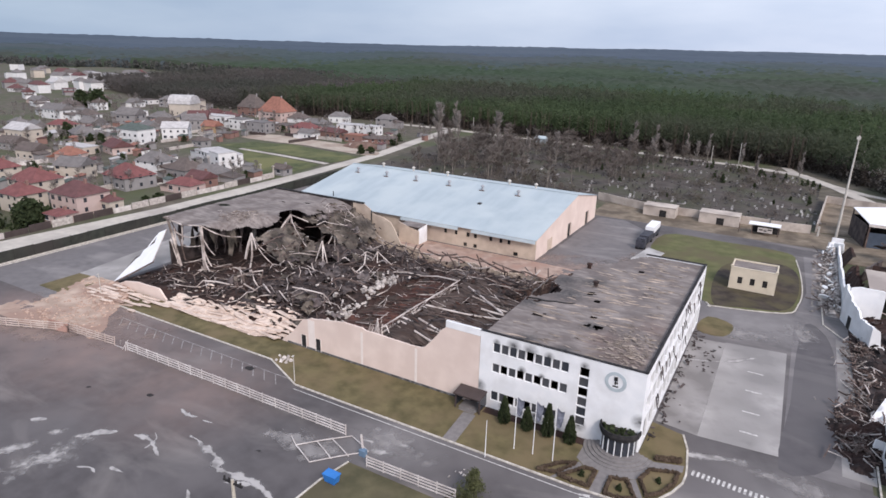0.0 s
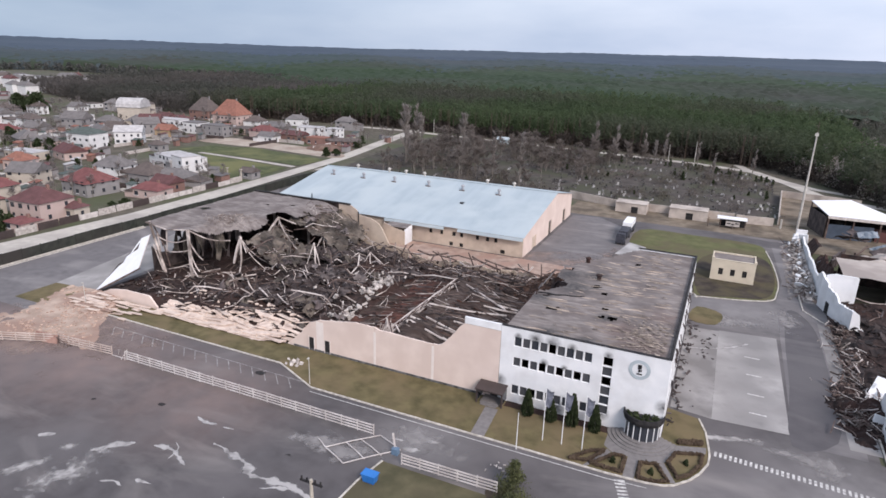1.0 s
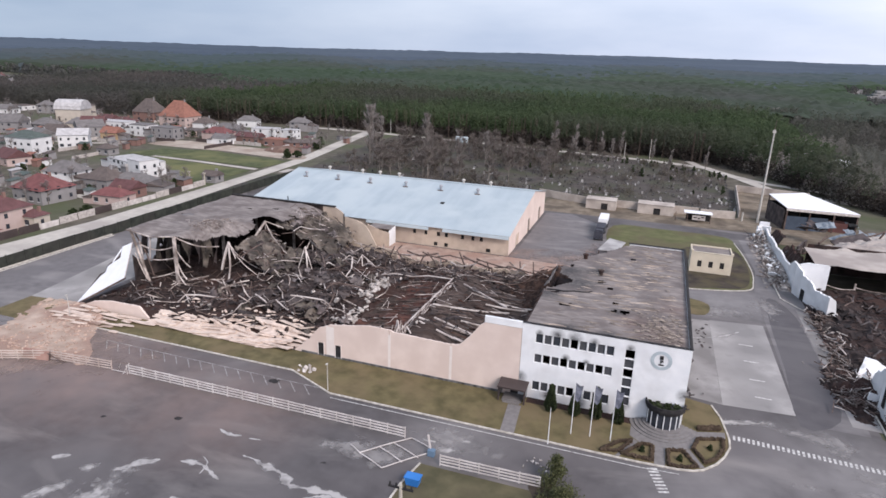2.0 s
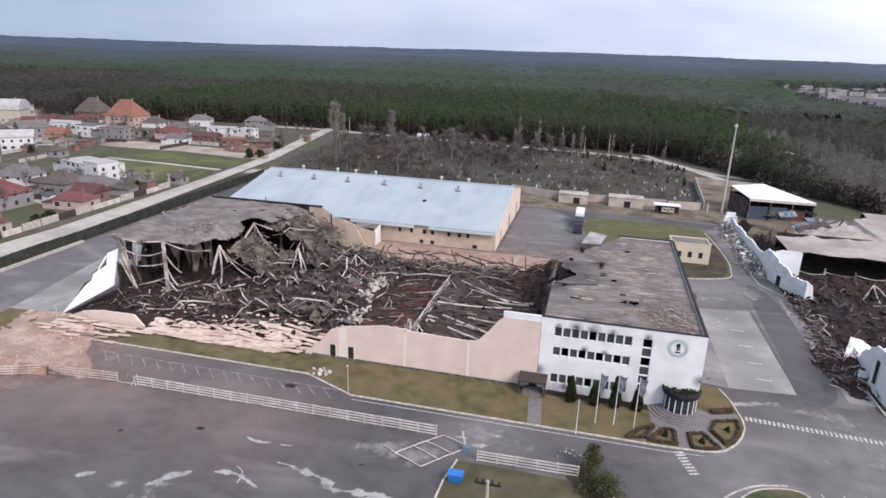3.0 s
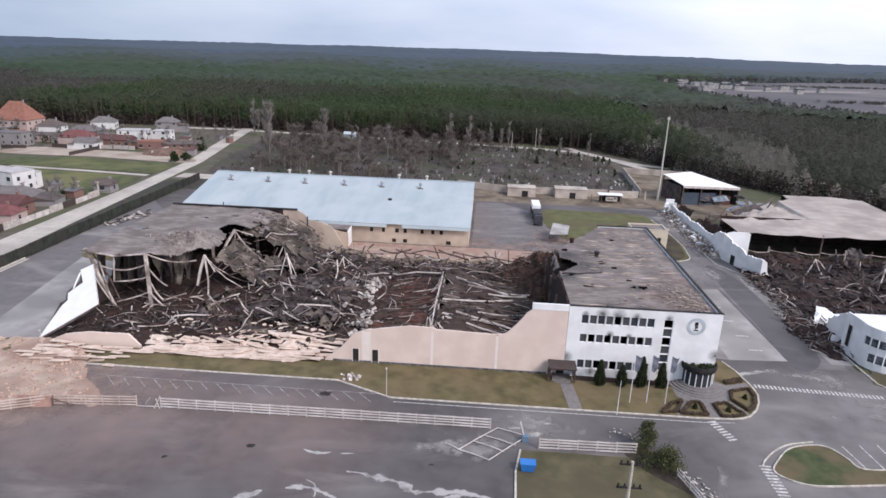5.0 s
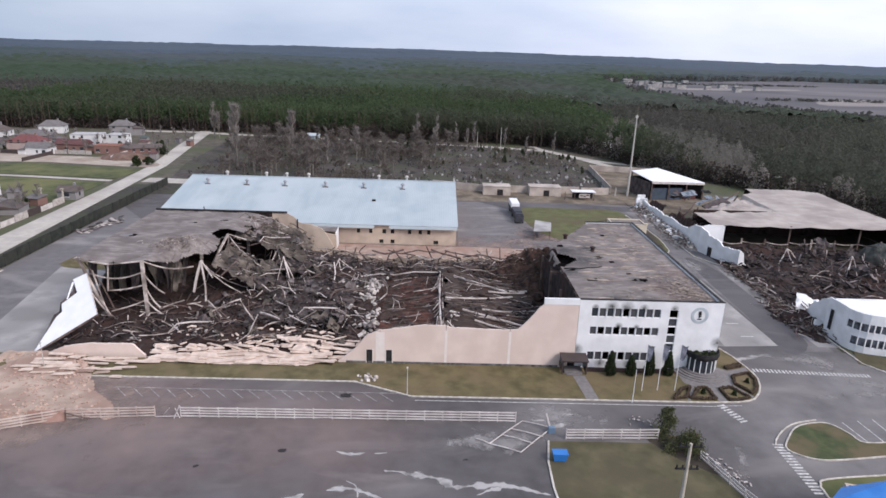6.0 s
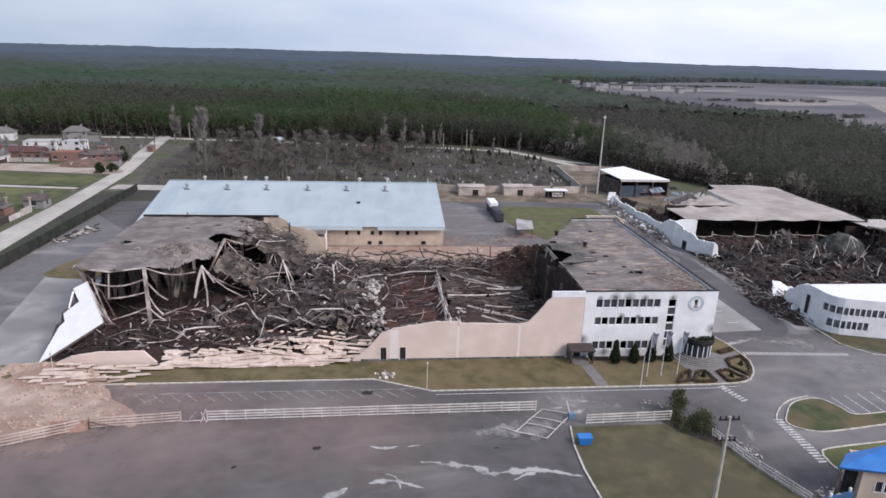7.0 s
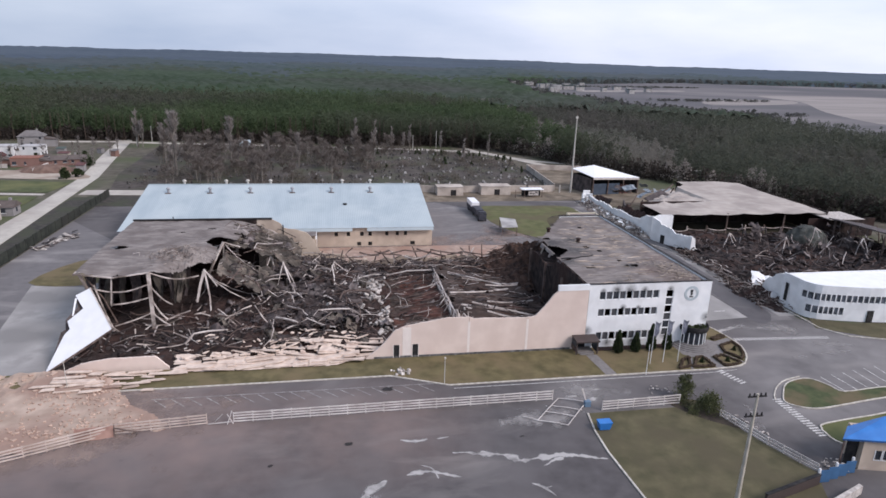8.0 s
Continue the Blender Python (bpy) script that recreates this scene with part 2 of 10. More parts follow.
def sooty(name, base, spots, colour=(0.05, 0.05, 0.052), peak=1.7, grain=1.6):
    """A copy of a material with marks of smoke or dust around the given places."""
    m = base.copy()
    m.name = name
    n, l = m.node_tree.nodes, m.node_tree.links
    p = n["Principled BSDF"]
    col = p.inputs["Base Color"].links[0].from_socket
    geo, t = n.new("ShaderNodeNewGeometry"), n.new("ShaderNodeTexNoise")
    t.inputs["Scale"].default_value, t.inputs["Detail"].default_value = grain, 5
    l.new(geo.outputs["Position"], t.inputs["Vector"])
    for x, y, z, r in spots:
        d, k, u, mx = n.new("ShaderNodeVectorMath"), n.new("ShaderNodeMapRange"), n.new("ShaderNodeMath"), n.new("ShaderNodeMixRGB")
        d.operation, u.operation = "DISTANCE", "MULTIPLY"
        d.inputs[1].default_value = (x, y, z)
        k.inputs["From Min"].default_value, k.inputs["From Max"].default_value = 0.1, r
        k.inputs["To Min"].default_value, k.inputs["To Max"].default_value = peak, 0.0
        u.use_clamp = True
        mx.inputs["Color2"].default_value = (*colour, 1)
        l.new(geo.outputs["Position"], d.inputs[0])
        l.new(d.outputs["Value"], k.inputs["Value"])
        l.new(k.outputs["Result"], u.inputs[0])
        l.new(t.outputs["Fac"], u.inputs[1])
        l.new(u.outputs["Value"], mx.inputs["Fac"])
        l.new(col, mx.inputs["Color1"])
        col = mx.outputs["Color"]
    l.new(col, p.inputs["Base Color"])
    return m


M_SOOTY = sooty("white_render_with_smoke_marks", M_WHITE, ((3.9, 0, 11.2, 1.35), (6.5, 0, 11.2, 1.4), (9.3, 0, 11.1, 0.9), (1.2, 0, 11.1, 0.7), (5.4, 0, 7.8, 0.8), (8.4, 0, 7.7, 0.6), (14.4, 0, 11.1, 0.8), (14.4, 0, 2, 1.2), (3, 0, 1.0, 1.2), (8, 0, 1.0, 1.2), (22.4, 0, 5.2, 1.3), (-1.2, 0, 3.4, 1.2)))

M_ASPHALT = sooty("asphalt_with_brick_dust", M_ASPHALT, ((-82, -12, 0, 27), (-64, -20, 0, 22), (-96, -24, 0, 22), (-40, -20, 0, 17)), (0.25, 0.18, 0.16), 0.95, 0.22)
M_ASPHALT = sooty("asphalt_worn_pale_by_tyres", M_ASPHALT, ((45, -3, 0, 15), (58, -12, 0, 22), (30, -20, 0, 19), (44, 58, 0, 16), (30, 56, 0, 14), (-7, -15, 0, 9)), (0.27, 0.258, 0.255), 1.05, 0.3)
M_STAINROOF = sooty("burnt_roof_felt_with_smoke_stains", M_BURNTROOF, ((4.2, 22.4, 12, 5.0), (6.6, 30, 12, 3.6), (1.6, 28, 12, 4.5), (0.0, 15, 12, 4.0), (12, 11, 12, 2.4), (5, 2, 12, 2.6), (11, 1.4, 12, 2.2)))
M_STAINROOF = sooty("burnt_roof_felt_with_rusty_corner", M_STAINROOF, ((18.5, 5, 12, 6.5), (20.5, 16, 12, 4.5), (14, 8, 12, 4)), (0.15, 0.1, 0.088), 1.1, 0.9)


def tint(name, c, v=0.12, **k):
    return mat(name, tuple(x * (1 - v) for x in c), tuple(x * (1 + v) for x in c), k.pop("scale", 0.5), **k)


M_BUSH = mat("dusty_green_foliage", (0.055, 0.064, 0.03), (0.105, 0.112, 0.05), 0.8, 0.9, island=0.25)
M_BRICKBIT = mat("dusty_brick_pieces", (0.36, 0.25, 0.2), (0.5, 0.37, 0.3), 0.8, 0.95, island=0.2)
M_CREAM = tint("cream_render", (0.6, 0.53, 0.42), 0.06)
M_GRAVETWIG = mat("brown_bare_twigs", (0.165, 0.138, 0.122), (0.25, 0.214, 0.192), 0.12, 0.95, island=0.25)
M_SCRUB = mat("brown_scrub", (0.122, 0.1, 0.08784), (0.2257, 0.1891, 0.1684), 0.1, 0.95, big=(0.122, 0.1074, 0.08052), big_scale=0.04, island=0.3)
M_PALETWIG = mat("pale_poplar_twigs", (0.29, 0.258, 0.24), (0.38, 0.34, 0.315), 0.15, 0.95, island=0.2)
M_GLASS = tint("dark_window_glass", (0.04, 0.045, 0.055), rough=0.15)
# Sky reflection in the panes is painted as blue-grey patches.
M_BANDGLASS = mat("sky_tinted_window_glass", (0.05, 0.056, 0.066), (0.15, 0.165, 0.19), 0.9, 0.12, lo=0.4, hi=0.6)
M_CURTAIN = tint("grey_blind", (0.062, 0.064, 0.072), rough=0.7)
M_POWDER = mat("spilled_white_powder", (0.22, 0.21, 0.207), (0.43, 0.415, 0.405), 0.5, 0.95, lo=0.36, hi=0.55)


def thin(m, most=1.0):
    """Powder or dust lying so thin that the ground shows through, as the mesh's cover says."""
    n, l = m.node_tree.nodes, m.node_tree.links
    at, geo, t, u, k = n.new("ShaderNodeAttribute"), n.new("ShaderNodeNewGeometry"), n.new("ShaderNodeTexNoise"), n.new("ShaderNodeMath"), n.new("ShaderNodeMapRange")
    at.attribute_name = "cover"
    t.inputs["Scale"].default_value, t.inputs["Detail"].default_value = 1.1, 6
    u.operation = "ADD"
    k.interpolation_type = "SMOOTHSTEP"
    k.inputs["From Min"].default_value, k.inputs["From Max"].default_value = 0.45, 1.1
    k.inputs["To Max"].default_value = most
    l.new(geo.outputs["Position"], t.inputs["Vector"])
    l.new(at.outputs["Fac"], u.inputs[0])
    l.new(t.outputs["Fac"], u.inputs[1])
    l.new(u.outputs["Value"], k.inputs["Value"])
    l.new(k.outputs["Result"], n["Principled BSDF"].inputs["Alpha"])


thin(M_POWDER, 0.9)
thin(M_DUST, 0.6)
M_SPILL = mat("beige_brick_dust", (0.3312, 0.2484, 0.1978), (0.46, 0.3588, 0.2944), 0.35, 0.95, bump=0.12, big=(0.3036, 0.207, 0.1656), big_scale=0.13)
M_SAND = mat("pale_sand", (0.34, 0.29, 0.24), (0.44, 0.38, 0.32), 0.3, 0.95, bump=0.05, big=(0.28, 0.22, 0.18), big_scale=0.06)
M_BROWNSOIL = mat("dug_brown_earth", (0.12, 0.075, 0.06), (0.19, 0.125, 0.1), 0.4, 0.95, bump=0.1)
M_SCRAP = mat("blackened_scrap", (0.017, 0.0135, 0.0138), (0.062, 0.048, 0.046), 0.6, 0.85, island=0.4)
M_TYREDUST = mat("pale_road_dust", (0.27, 0.257, 0.253), (0.36, 0.343, 0.336), 0.5, 0.95, lo=0.4, hi=0.6)
thin(M_TYREDUST, 0.6)
M_BURNTSOIL = mat("burnt_brown_rubble", (0.022, 0.014, 0.012), (0.085, 0.05, 0.038), 0.7, 0.95, bump=0.3)
M_ASHSTEEL = mat("white_ash_on_steel", (0.56, 0.5, 0.47), (0.76, 0.7, 0.665), 0.8, 0.75, big=(0.36, 0.305, 0.28), big_scale=0.4)
M_GREYRUBBLE = mat("grey_plaster_rubble", (0.16, 0.14, 0.128), (0.36, 0.33, 0.31), 0.9, 0.95, bump=0.2, big=(0.12, 0.1, 0.09), big_scale=0.3)
M_OLDPOLE = mat("weathered_concrete", (0.36, 0.33, 0.275), (0.48, 0.44, 0.375), 1.0, 0.9)
M_LILACSHEET = mat("ash_grey_sheet", (0.06, 0.051, 0.051), (0.19, 0.164, 0.16), 0.6, 0.8, island=0.4)
M_BLUEGREY = mat("blue_grey_sheet_metal", (0.13, 0.16, 0.19), (0.24, 0.27, 0.3), 0.5, 0.5, island=0.3)
M_BRICKRED = mat("brick_red_board", (0.26, 0.15, 0.12), (0.38, 0.24, 0.2), 0.8, 0.95, bump=0.05)
M_TAR = tint("black_tar_stain", (0.03, 0.028, 0.028), 0.3, scale=1.5)
thin(M_TAR, 0.9)
M_GRAVESOIL = mat("cemetery_soil", (0.05, 0.042, 0.038), (0.09, 0.077, 0.068), 0.3, 0.95, bump=0.06, big=(0.06, 0.062, 0.04), big_scale=0.06)
M_PINETRUNK = mat("reddish_pine_bark", (0.06, 0.045, 0.038), (0.1, 0.075, 0.06), 0.5, 0.95)
M_DUSKWOOD = mat("dusky_bare_wood", (0.1, 0.09, 0.082), (0.145, 0.13, 0.12), 0.015, 0.95, big=(0.09, 0.092, 0.078), big_scale=0.01, island=0.05)
M_UNDERWOOD = mat("brown_undergrowth", (0.0598, 0.04945, 0.0437), (0.1035, 0.08625, 0.0759), 0.04, 0.95, island=0.2)
M_OLIVEWOOD = mat("olive_wood", (0.0854, 0.09516, 0.0732), (0.1269, 0.1342, 0.1025), 0.02, 0.9, big=(0.1244, 0.1171, 0.1037), big_scale=0.01, island=0.03)
M_FAINT = mat("worn_paint", (0.16, 0.15, 0.15), (0.42, 0.41, 0.4), 1.2, 0.85, lo=0.38, hi=0.7)
M_DIRTYWALL = mat("dirty_plaster", (0.4, 0.35, 0.31), (0.55, 0.49, 0.44), 0.5, 0.9, big=(0.32, 0.28, 0.25), big_scale=0.25)
M_BAYFELT = mat("slumped_bay_felt", (0.026, 0.019, 0.017), (0.115, 0.088, 0.077), 0.7, 0.95, bump=0.2, big=(0.05, 0.034, 0.029), big_scale=0.3, stretch=(0.5, 2.0, 1))
M_BROWN = tint("dark_brown_awning", (0.062, 0.047, 0.045), rough=0.6)
M_NAVY = tint("dusty_navy_tarpaulin", (0.045, 0.047, 0.06), 0.3, scale=1.5, rough=0.7)
M_VENT = tint("dull_grey_sheet_metal", (0.3, 0.31, 0.33), 0.15, rough=0.6)
M_BLACK = tint("black_tyre", (0.02, 0.02, 0.02))
M_FLAG = tint("grey_blue_flag", (0.16, 0.17, 0.21), scale=3)
M_LOGO = tint("logo_teal", (0.4, 0.46, 0.49))
M_PAVER = tint("grey_pavers", (0.19, 0.178, 0.175), scale=1.5, bump=0.01)
leaf_light(M_OLIVEWOOD, 0.5)
leaf_light(M_UNDERWOOD, 0.4)
leaf_light(M_DUSKWOOD, 0.5)
leaf_light(M_PALETWIG, 0.5)
leaf_light(M_GRAVETWIG, 0.5)
leaf_light(M_SCRUB, 0.5)
leaf_light(M_FARTREE, 0.5)

# ---- mesh tools ----
class Shape:
    """Collects vertices and faces in world metres."""

    def __init__(self):
        self.v, self.f = [], []

    def add(self, verts, faces):
        k = len(self.v)
        self.v += [tuple(p) for p in verts]
        self.f += [tuple(i + k for i in f) for f in faces]
        return self

    def box(self, x0, y0, z0, x1, y1, z1, m=None):
        p = [(x, y, z) for z in (z0, z1) for x, y in ((x0, y0), (x1, y0), (x1, y1), (x0, y1))]
        if m is not None:
            p = [m @ Vector(q) for q in p]
        return self.add(p, [(3, 2, 1, 0), (4, 5, 6, 7), (0, 1, 5, 4), (1, 2, 6, 5), (2, 3, 7, 6), (3, 0, 4, 7)])

    def prism(self, poly, z0, z1):
        n = len(poly)
        area = sum(poly[i][0] * poly[(i + 1) % n][1] - poly[(i + 1) % n][0] * poly[i][1] for i in range(n))
        if area < 0:
            poly = poly[::-1]
        return self.add([(x, y, z0) for x, y in poly] + [(x, y, z1) for x, y in poly],
                        [tuple(range(n))[::-1], tuple(range(n, 2 * n))] + [(i, (i + 1) % n, n + (i + 1) % n, n + i) for i in range(n)])

    def tube(self, pts, r0, r1=None, sides=4, flat=1.0):
        """A bar along the points, from radius r0 to r1."""
        pts = [Vector(p) for p in pts]
        r1 = r0 if r1 is None else r1
        n, vs, fs = len(pts), [], []
        for i, p in enumerate(pts):
            d = (pts[min(i + 1, n - 1)] - pts[max(i - 1, 0)]).normalized()
            up = Vector((0, 0, 1)) if abs(d.z) < 0.9 else Vector((1, 0, 0))
            s = d.cross(up).normalized()
            u = s.cross(d)
            r = r0 + (r1 - r0) * i / max(n - 1, 1)
            for k in range(sides):
                a = 2 * math.pi * (k + 0.5) / sides
                vs.append(p + s * (r * math.cos(a)) + u * (r * flat * math.sin(a)))
        for i in range(n - 1):
            for k in range(sides):
                a, b = i * sides + k, i * sides + (k + 1) % sides
                fs.append((a, b, b + sides, a + sides))
        fs += [tuple(range(sides))[::-1], tuple(range((n - 1) * sides, n * sides))]
        return self.add(vs, fs)

    def grid(self, xs, ys, fz):
        vs = [(x, y, fz(x, y)) for y in ys for x in xs]
        w = len(xs)
        return self.add(vs, [(j * w + i, j * w + i + 1, (j + 1) * w + i + 1, (j + 1) * w + i) for j in range(len(ys) - 1) for i in range(w - 1)])

    def lathe(self, profile, x, y, sides=12, a0=0.0, a1=2 * math.pi):
        full = abs(a1 - a0 - 2 * math.pi) < 1e-6
        m = sides if full else sides + 1
        vs = [(x + r * math.cos(a0 + (a1 - a0) * k / sides), y + r * math.sin(a0 + (a1 - a0) * k / sides), z) for r, z in profile for k in range(m)]
        fs = [(j * m + k, j * m + (k + 1) % m, (j + 1) * m + (k + 1) % m, (j + 1) * m + k) for j in range(len(profile) - 1) for k in range(sides)]
        return self.add(vs, fs)

    def mesh(self, name):
        me = bpy.data.meshes.new(name)
        me.from_pydata(self.v, [], self.f)
        me.update()
        return me


def part(name, shape, material, parent=None, label=""):
    me = shape.mesh(name) if isinstance(shape, Shape) else shape
    if not me.materials:
        me.materials.append(material)
    ob = new(name, me)
    ob.parent = parent
    if label:
        tagged(ob, label)
    return ob


def thing(name, label, category, at=(0, 0, 0), group="", kind=""):
    ob = tagged(new(name), label, category, group, kind)
    ob.location = at
    ob.empty_display_size = 0.5
    return ob


def solo(name, shape, material, label, category, group="", kind=""):
    return tagged(part(name, shape, material), label, category, group, kind)


def sheet(name, poly, z, material, label="", category="ground", depth=0.06):
    return solo(name, Shape().prism(poly, z - depth, z), material, label, category, kind="structure")


def strip(poly, w, z0, z1, closed=False):
    """A kerb or line of width w along a polyline, mitred at its corners."""
    pts = []
    for p in poly:
        if not pts or math.hypot(p[0] - pts[-1][0], p[1] - pts[-1][1]) > 0.02:
            pts.append(p)
    if closed and math.hypot(pts[0][0] - pts[-1][0], pts[0][1] - pts[-1][1]) < 0.02:
        pts.pop()
    n, s = len(pts), Shape()
    for i, (x, y) in enumerate(pts):
        a = pts[i - 1] if i or closed else (x, y)
        b = pts[(i + 1) % n] if i < n - 1 or closed else (x, y)
        d1, d2 = Vector((x - a[0], y - a[1])), Vector((b[0] - x, b[1] - y))
        d1 = d1.normalized() if d1.length else d2.normalized()
        d2 = d2.normalized() if d2.length else d1
        d = (d1 + d2).normalized()
        k = w / 2 / max(0.4, d.dot(d2))
        nx, ny = -d.y * k, d.x * k
        s.v += [(x - nx, y - ny, z0), (x - nx, y - ny, z1), (x + nx, y + ny, z1), (x + nx, y + ny, z0)]
    for i in range(n if closed else n - 1):
        a, b = 4 * i, 4 * ((i + 1) % n)
        s.f += [(a + q, b + q, b + (q + 1) % 4, a + (q + 1) % 4) for q in range(4)]
    if not closed:
        s.f += [(3, 2, 1, 0), (4 * n - 4, 4 * n - 3, 4 * n - 2, 4 * n - 1)]
    return s


def smooth(pts, n=4):
    """A rounded closed outline through the points."""
    out, k = [], len(pts)
    for i in range(k):
        p0, p1, p2, p3 = (Vector((*pts[(i + j) % k], 0)) for j in (-1, 0, 1, 2))
        for q in range(n):
            t = q / n
            v = 0.5 * (2 * p1 + (p2 - p0) * t + (2 * p0 - 5 * p1 + 4 * p2 - p3) * t * t + (3 * p1 - p0 - 3 * p2 + p3) * t ** 3)
            out.append((v.x, v.y))
    return out


def fbm(x, y, s, seed=0.0):
    return noise.fractal(Vector((x * s + seed, y * s - seed, seed * 1.7)), 1.0, 2.0, 4)


def wall_profile(top, x0, x1, y0, y1, step=0.5, seed=1.0, rag=0.12):
    """A wall slab along x whose broken top follows the points (x, z)."""
    s, n = Shape(), int((x1 - x0) / step)
    for i in range(n + 1):
        x = x0 + (x1 - x0) * i / n
        for (xa, za), (xb, zb) in zip(top, top[1:]):
            if xa <= x <= xb:
                z = za + (zb - za) * (x - xa) / max(xb - xa, 1e-6)
        z = max(0.05, z + rag * (0.5 * fbm(x, 0, 0.5, seed) + 0.8 * fbm(x, 3, 1.7, seed)))
        s.v += [(x, y0, 0), (x, y0, z), (x, y1, z), (x, y1, 0)]
        if i:
            a, b = 4 * (i - 1), 4 * i
            s.f += [(a, b, b + 1, a + 1), (a + 1, b + 1, b + 2, a + 2), (a + 2, b + 2, b + 3, a + 3)]
    s.f += [(0, 1, 2, 3), (4 * n + 3, 4 * n + 2, 4 * n + 1, 4 * n)]
    return s

# ---- ground, roads, kerbs ----
solo("ground", Shape().grid([-5200 + 400 * i for i in range(27)], [-5200 + 400 * i for i in range(27)], lambda x, y: -0.12), M_EARTH, "bare brown earth reaching to the horizon", "ground", kind="structure")
sheet("forecourt", [(-124, -150), (-8, -150), (-8, -16), (60, -16), (60, -150), (160, -150), (160, 4), (60, 4), (50, 8), (50, 70), (46, 122), (-124, 122)], 0.0, M_ASPHALT, "stained grey asphalt of a factory yard", "asphalt")
sheet("pavement", [(-8, -150), (60, -150), (60, -16), (-8, -16)], 0.0, M_ASPHALT, "worn asphalt between the lawns", "asphalt")
sheet("back_road", [(-22, 122), (46, 122), (46, 112), (60, 112), (130, 130), (130, 141), (60, 141), (-22, 141)], -0.01, M_DIRT, "dusty track along the garages", "road")
sheet("concrete_pad", [(28.7, 44), (38.9, 45.2), (39.3, 10.2), (28.9, 9.4)], 0.012, M_CONCRETE, "pale concrete parking pad beside the office", "paving")
sheet("pad_strip", [(22.8, 43), (28.69, 43.6), (28.88, 9.4), (23.0, 10.2)], 0.011, M_WORNPAD, "worn grey concrete strip beside the office", "paving")
sheet("service_road", [(39.6, 8), (48.6, 8), (49.5, 52), (47.0, 62), (43.5, 72), (43.5, 112), (40.3, 112), (41.5, 82), (39.6, 66)], 0.014, M_ASPHALT_OLD, "patched asphalt road between the buildings", "road")
sheet("fresh_asphalt", smooth([(39.4, 7.4), (45.4, 11), (46.4, 23), (46.5, 41), (46.2, 52), (44.4, 60), (41.6, 62), (40.4, 46), (40.1, 26)], 3), 0.0165, M_FRESH, "darker resurfaced strip of the service road", "road")
sheet("road_margin", [(46.7, 10), (50.6, 10), (50.5, 44), (50.0, 53), (46.8, 57.5), (46.75, 40)], 0.018, M_WORNPAD, "paler worn margin of the service road", "road")
sheet("village_green", [(-327, 121), (-313, 131), (-270, 105), (-282, 95)], 0.02, M_FIELD, "narrow green plot between village gardens", "field")
for i, ln in enumerate(([(-362, 152), (-332, 121), (-300, 92)], [(-349, 184), (-323, 151), (-292, 122), (-262, 108)], [(-240, 172), (-262, 160), (-300, 150), (-330, 156)], [(-146, 66), (-180, 72), (-214, 70), (-250, 60)])):
    solo("village_lane", strip(ln, 3.0, -0.06, 0.03 + 0.004 * i), M_VROAD, "pale narrow lane between village gardens", "road", kind="structure")
sheet("side_yard", [(-124, -12), (-93, -12), (-93, 62), (-124, 100)], 0.01, M_ASPHALT_OLD, "grey side yard beside the burnt hall", "asphalt")
sheet("pale_strip", [(-104, 0), (-93, 1), (-95, 40), (-112, 43)], 0.02, M_CONCRETE, "pale concrete apron in the side yard", "paving")
sheet("loading_yard", [(-18.5, 62), (-4, 58), (14, 58), (3, 108), (-10, 121), (-18.5, 119)], 0.012, M_ASPHALT_OLD, "ashy asphalt loading yard", "asphalt")
sheet("rubble_yard", [(-60, 50), (8, 50), (4, 66), (-18, 67), (-60, 67)], 0.016, M_RUBBLE, "dusty pinkish lane behind the burnt hall", "ground")

# village road, straight then bending away
VR = [(-137.7, -160, 5.4), (-137.7, 2, 5.4), (-135.5, 48, 4.4), (-139.8, 122, 3.4), (-143.5, 172, 3.4), (-153, 225, 3.8), (-163.5, 290, 3.6)]
road = Shape()
for (xa, ya, w0), (xb, yb, w1) in zip(VR, VR[1:]):
    road.prism([(xa - w0, ya), (xa + w0, ya), (xb + w1, yb), (xb - w1, yb)], -0.06, 0.02)
M_DARKSOIL = mat("dark_wet_verge", (0.035, 0.032, 0.03), (0.065, 0.058, 0.05), 0.5, 0.95, bump=0.08, big=(0.05, 0.055, 0.035), big_scale=0.1)
sheet("dark_verge", [(-132.0, -160), (-124.6, -160), (-124.6, 134), (-136, 134), (-136, 120), (-130.6, 46), (-131.8, 0)], 0.012, M_DARKSOIL, "dark damp verge between road and fence", "verge")
solo("village_road", road, M_VROAD, "pale dusty village road with worn edges", "road", kind="structure")
sheet("dark_plot", [(-136, 126), (-124, 119), (-101, 119), (-60, 121), (-60, 133), (-100, 134), (-131, 136.5)], 0.014, M_DARKSOIL, "dark damp soil behind the storage hall", "ground")
sheet("cross_lane", [(-136, 138), (-100, 136), (-60, 133), (-60, 140), (-100, 145), (-136, 146)], 0.03, M_VROAD, "pale lane behind the blue roofed hall", "road")
far = [(-205, 279), (-168, 280), (-137, 275), (-97, 271), (-51, 264), (11, 254.5), (37, 245), (51, 221), (62, 196), (90, 184), (120, 170)]
solo("woodland_road", strip(far, 5.5, -0.06, 0.03), M_VROAD, "pale track along the edge of the forest", "road", kind="structure")
solo("bend_track", strip([(30, 262), (34, 250), (44, 232), (60, 214), (90, 200), (140, 186)], 4, -0.06, 0.05), M_VROAD, "pale bending dirt track near the forest", "road", kind="structure")

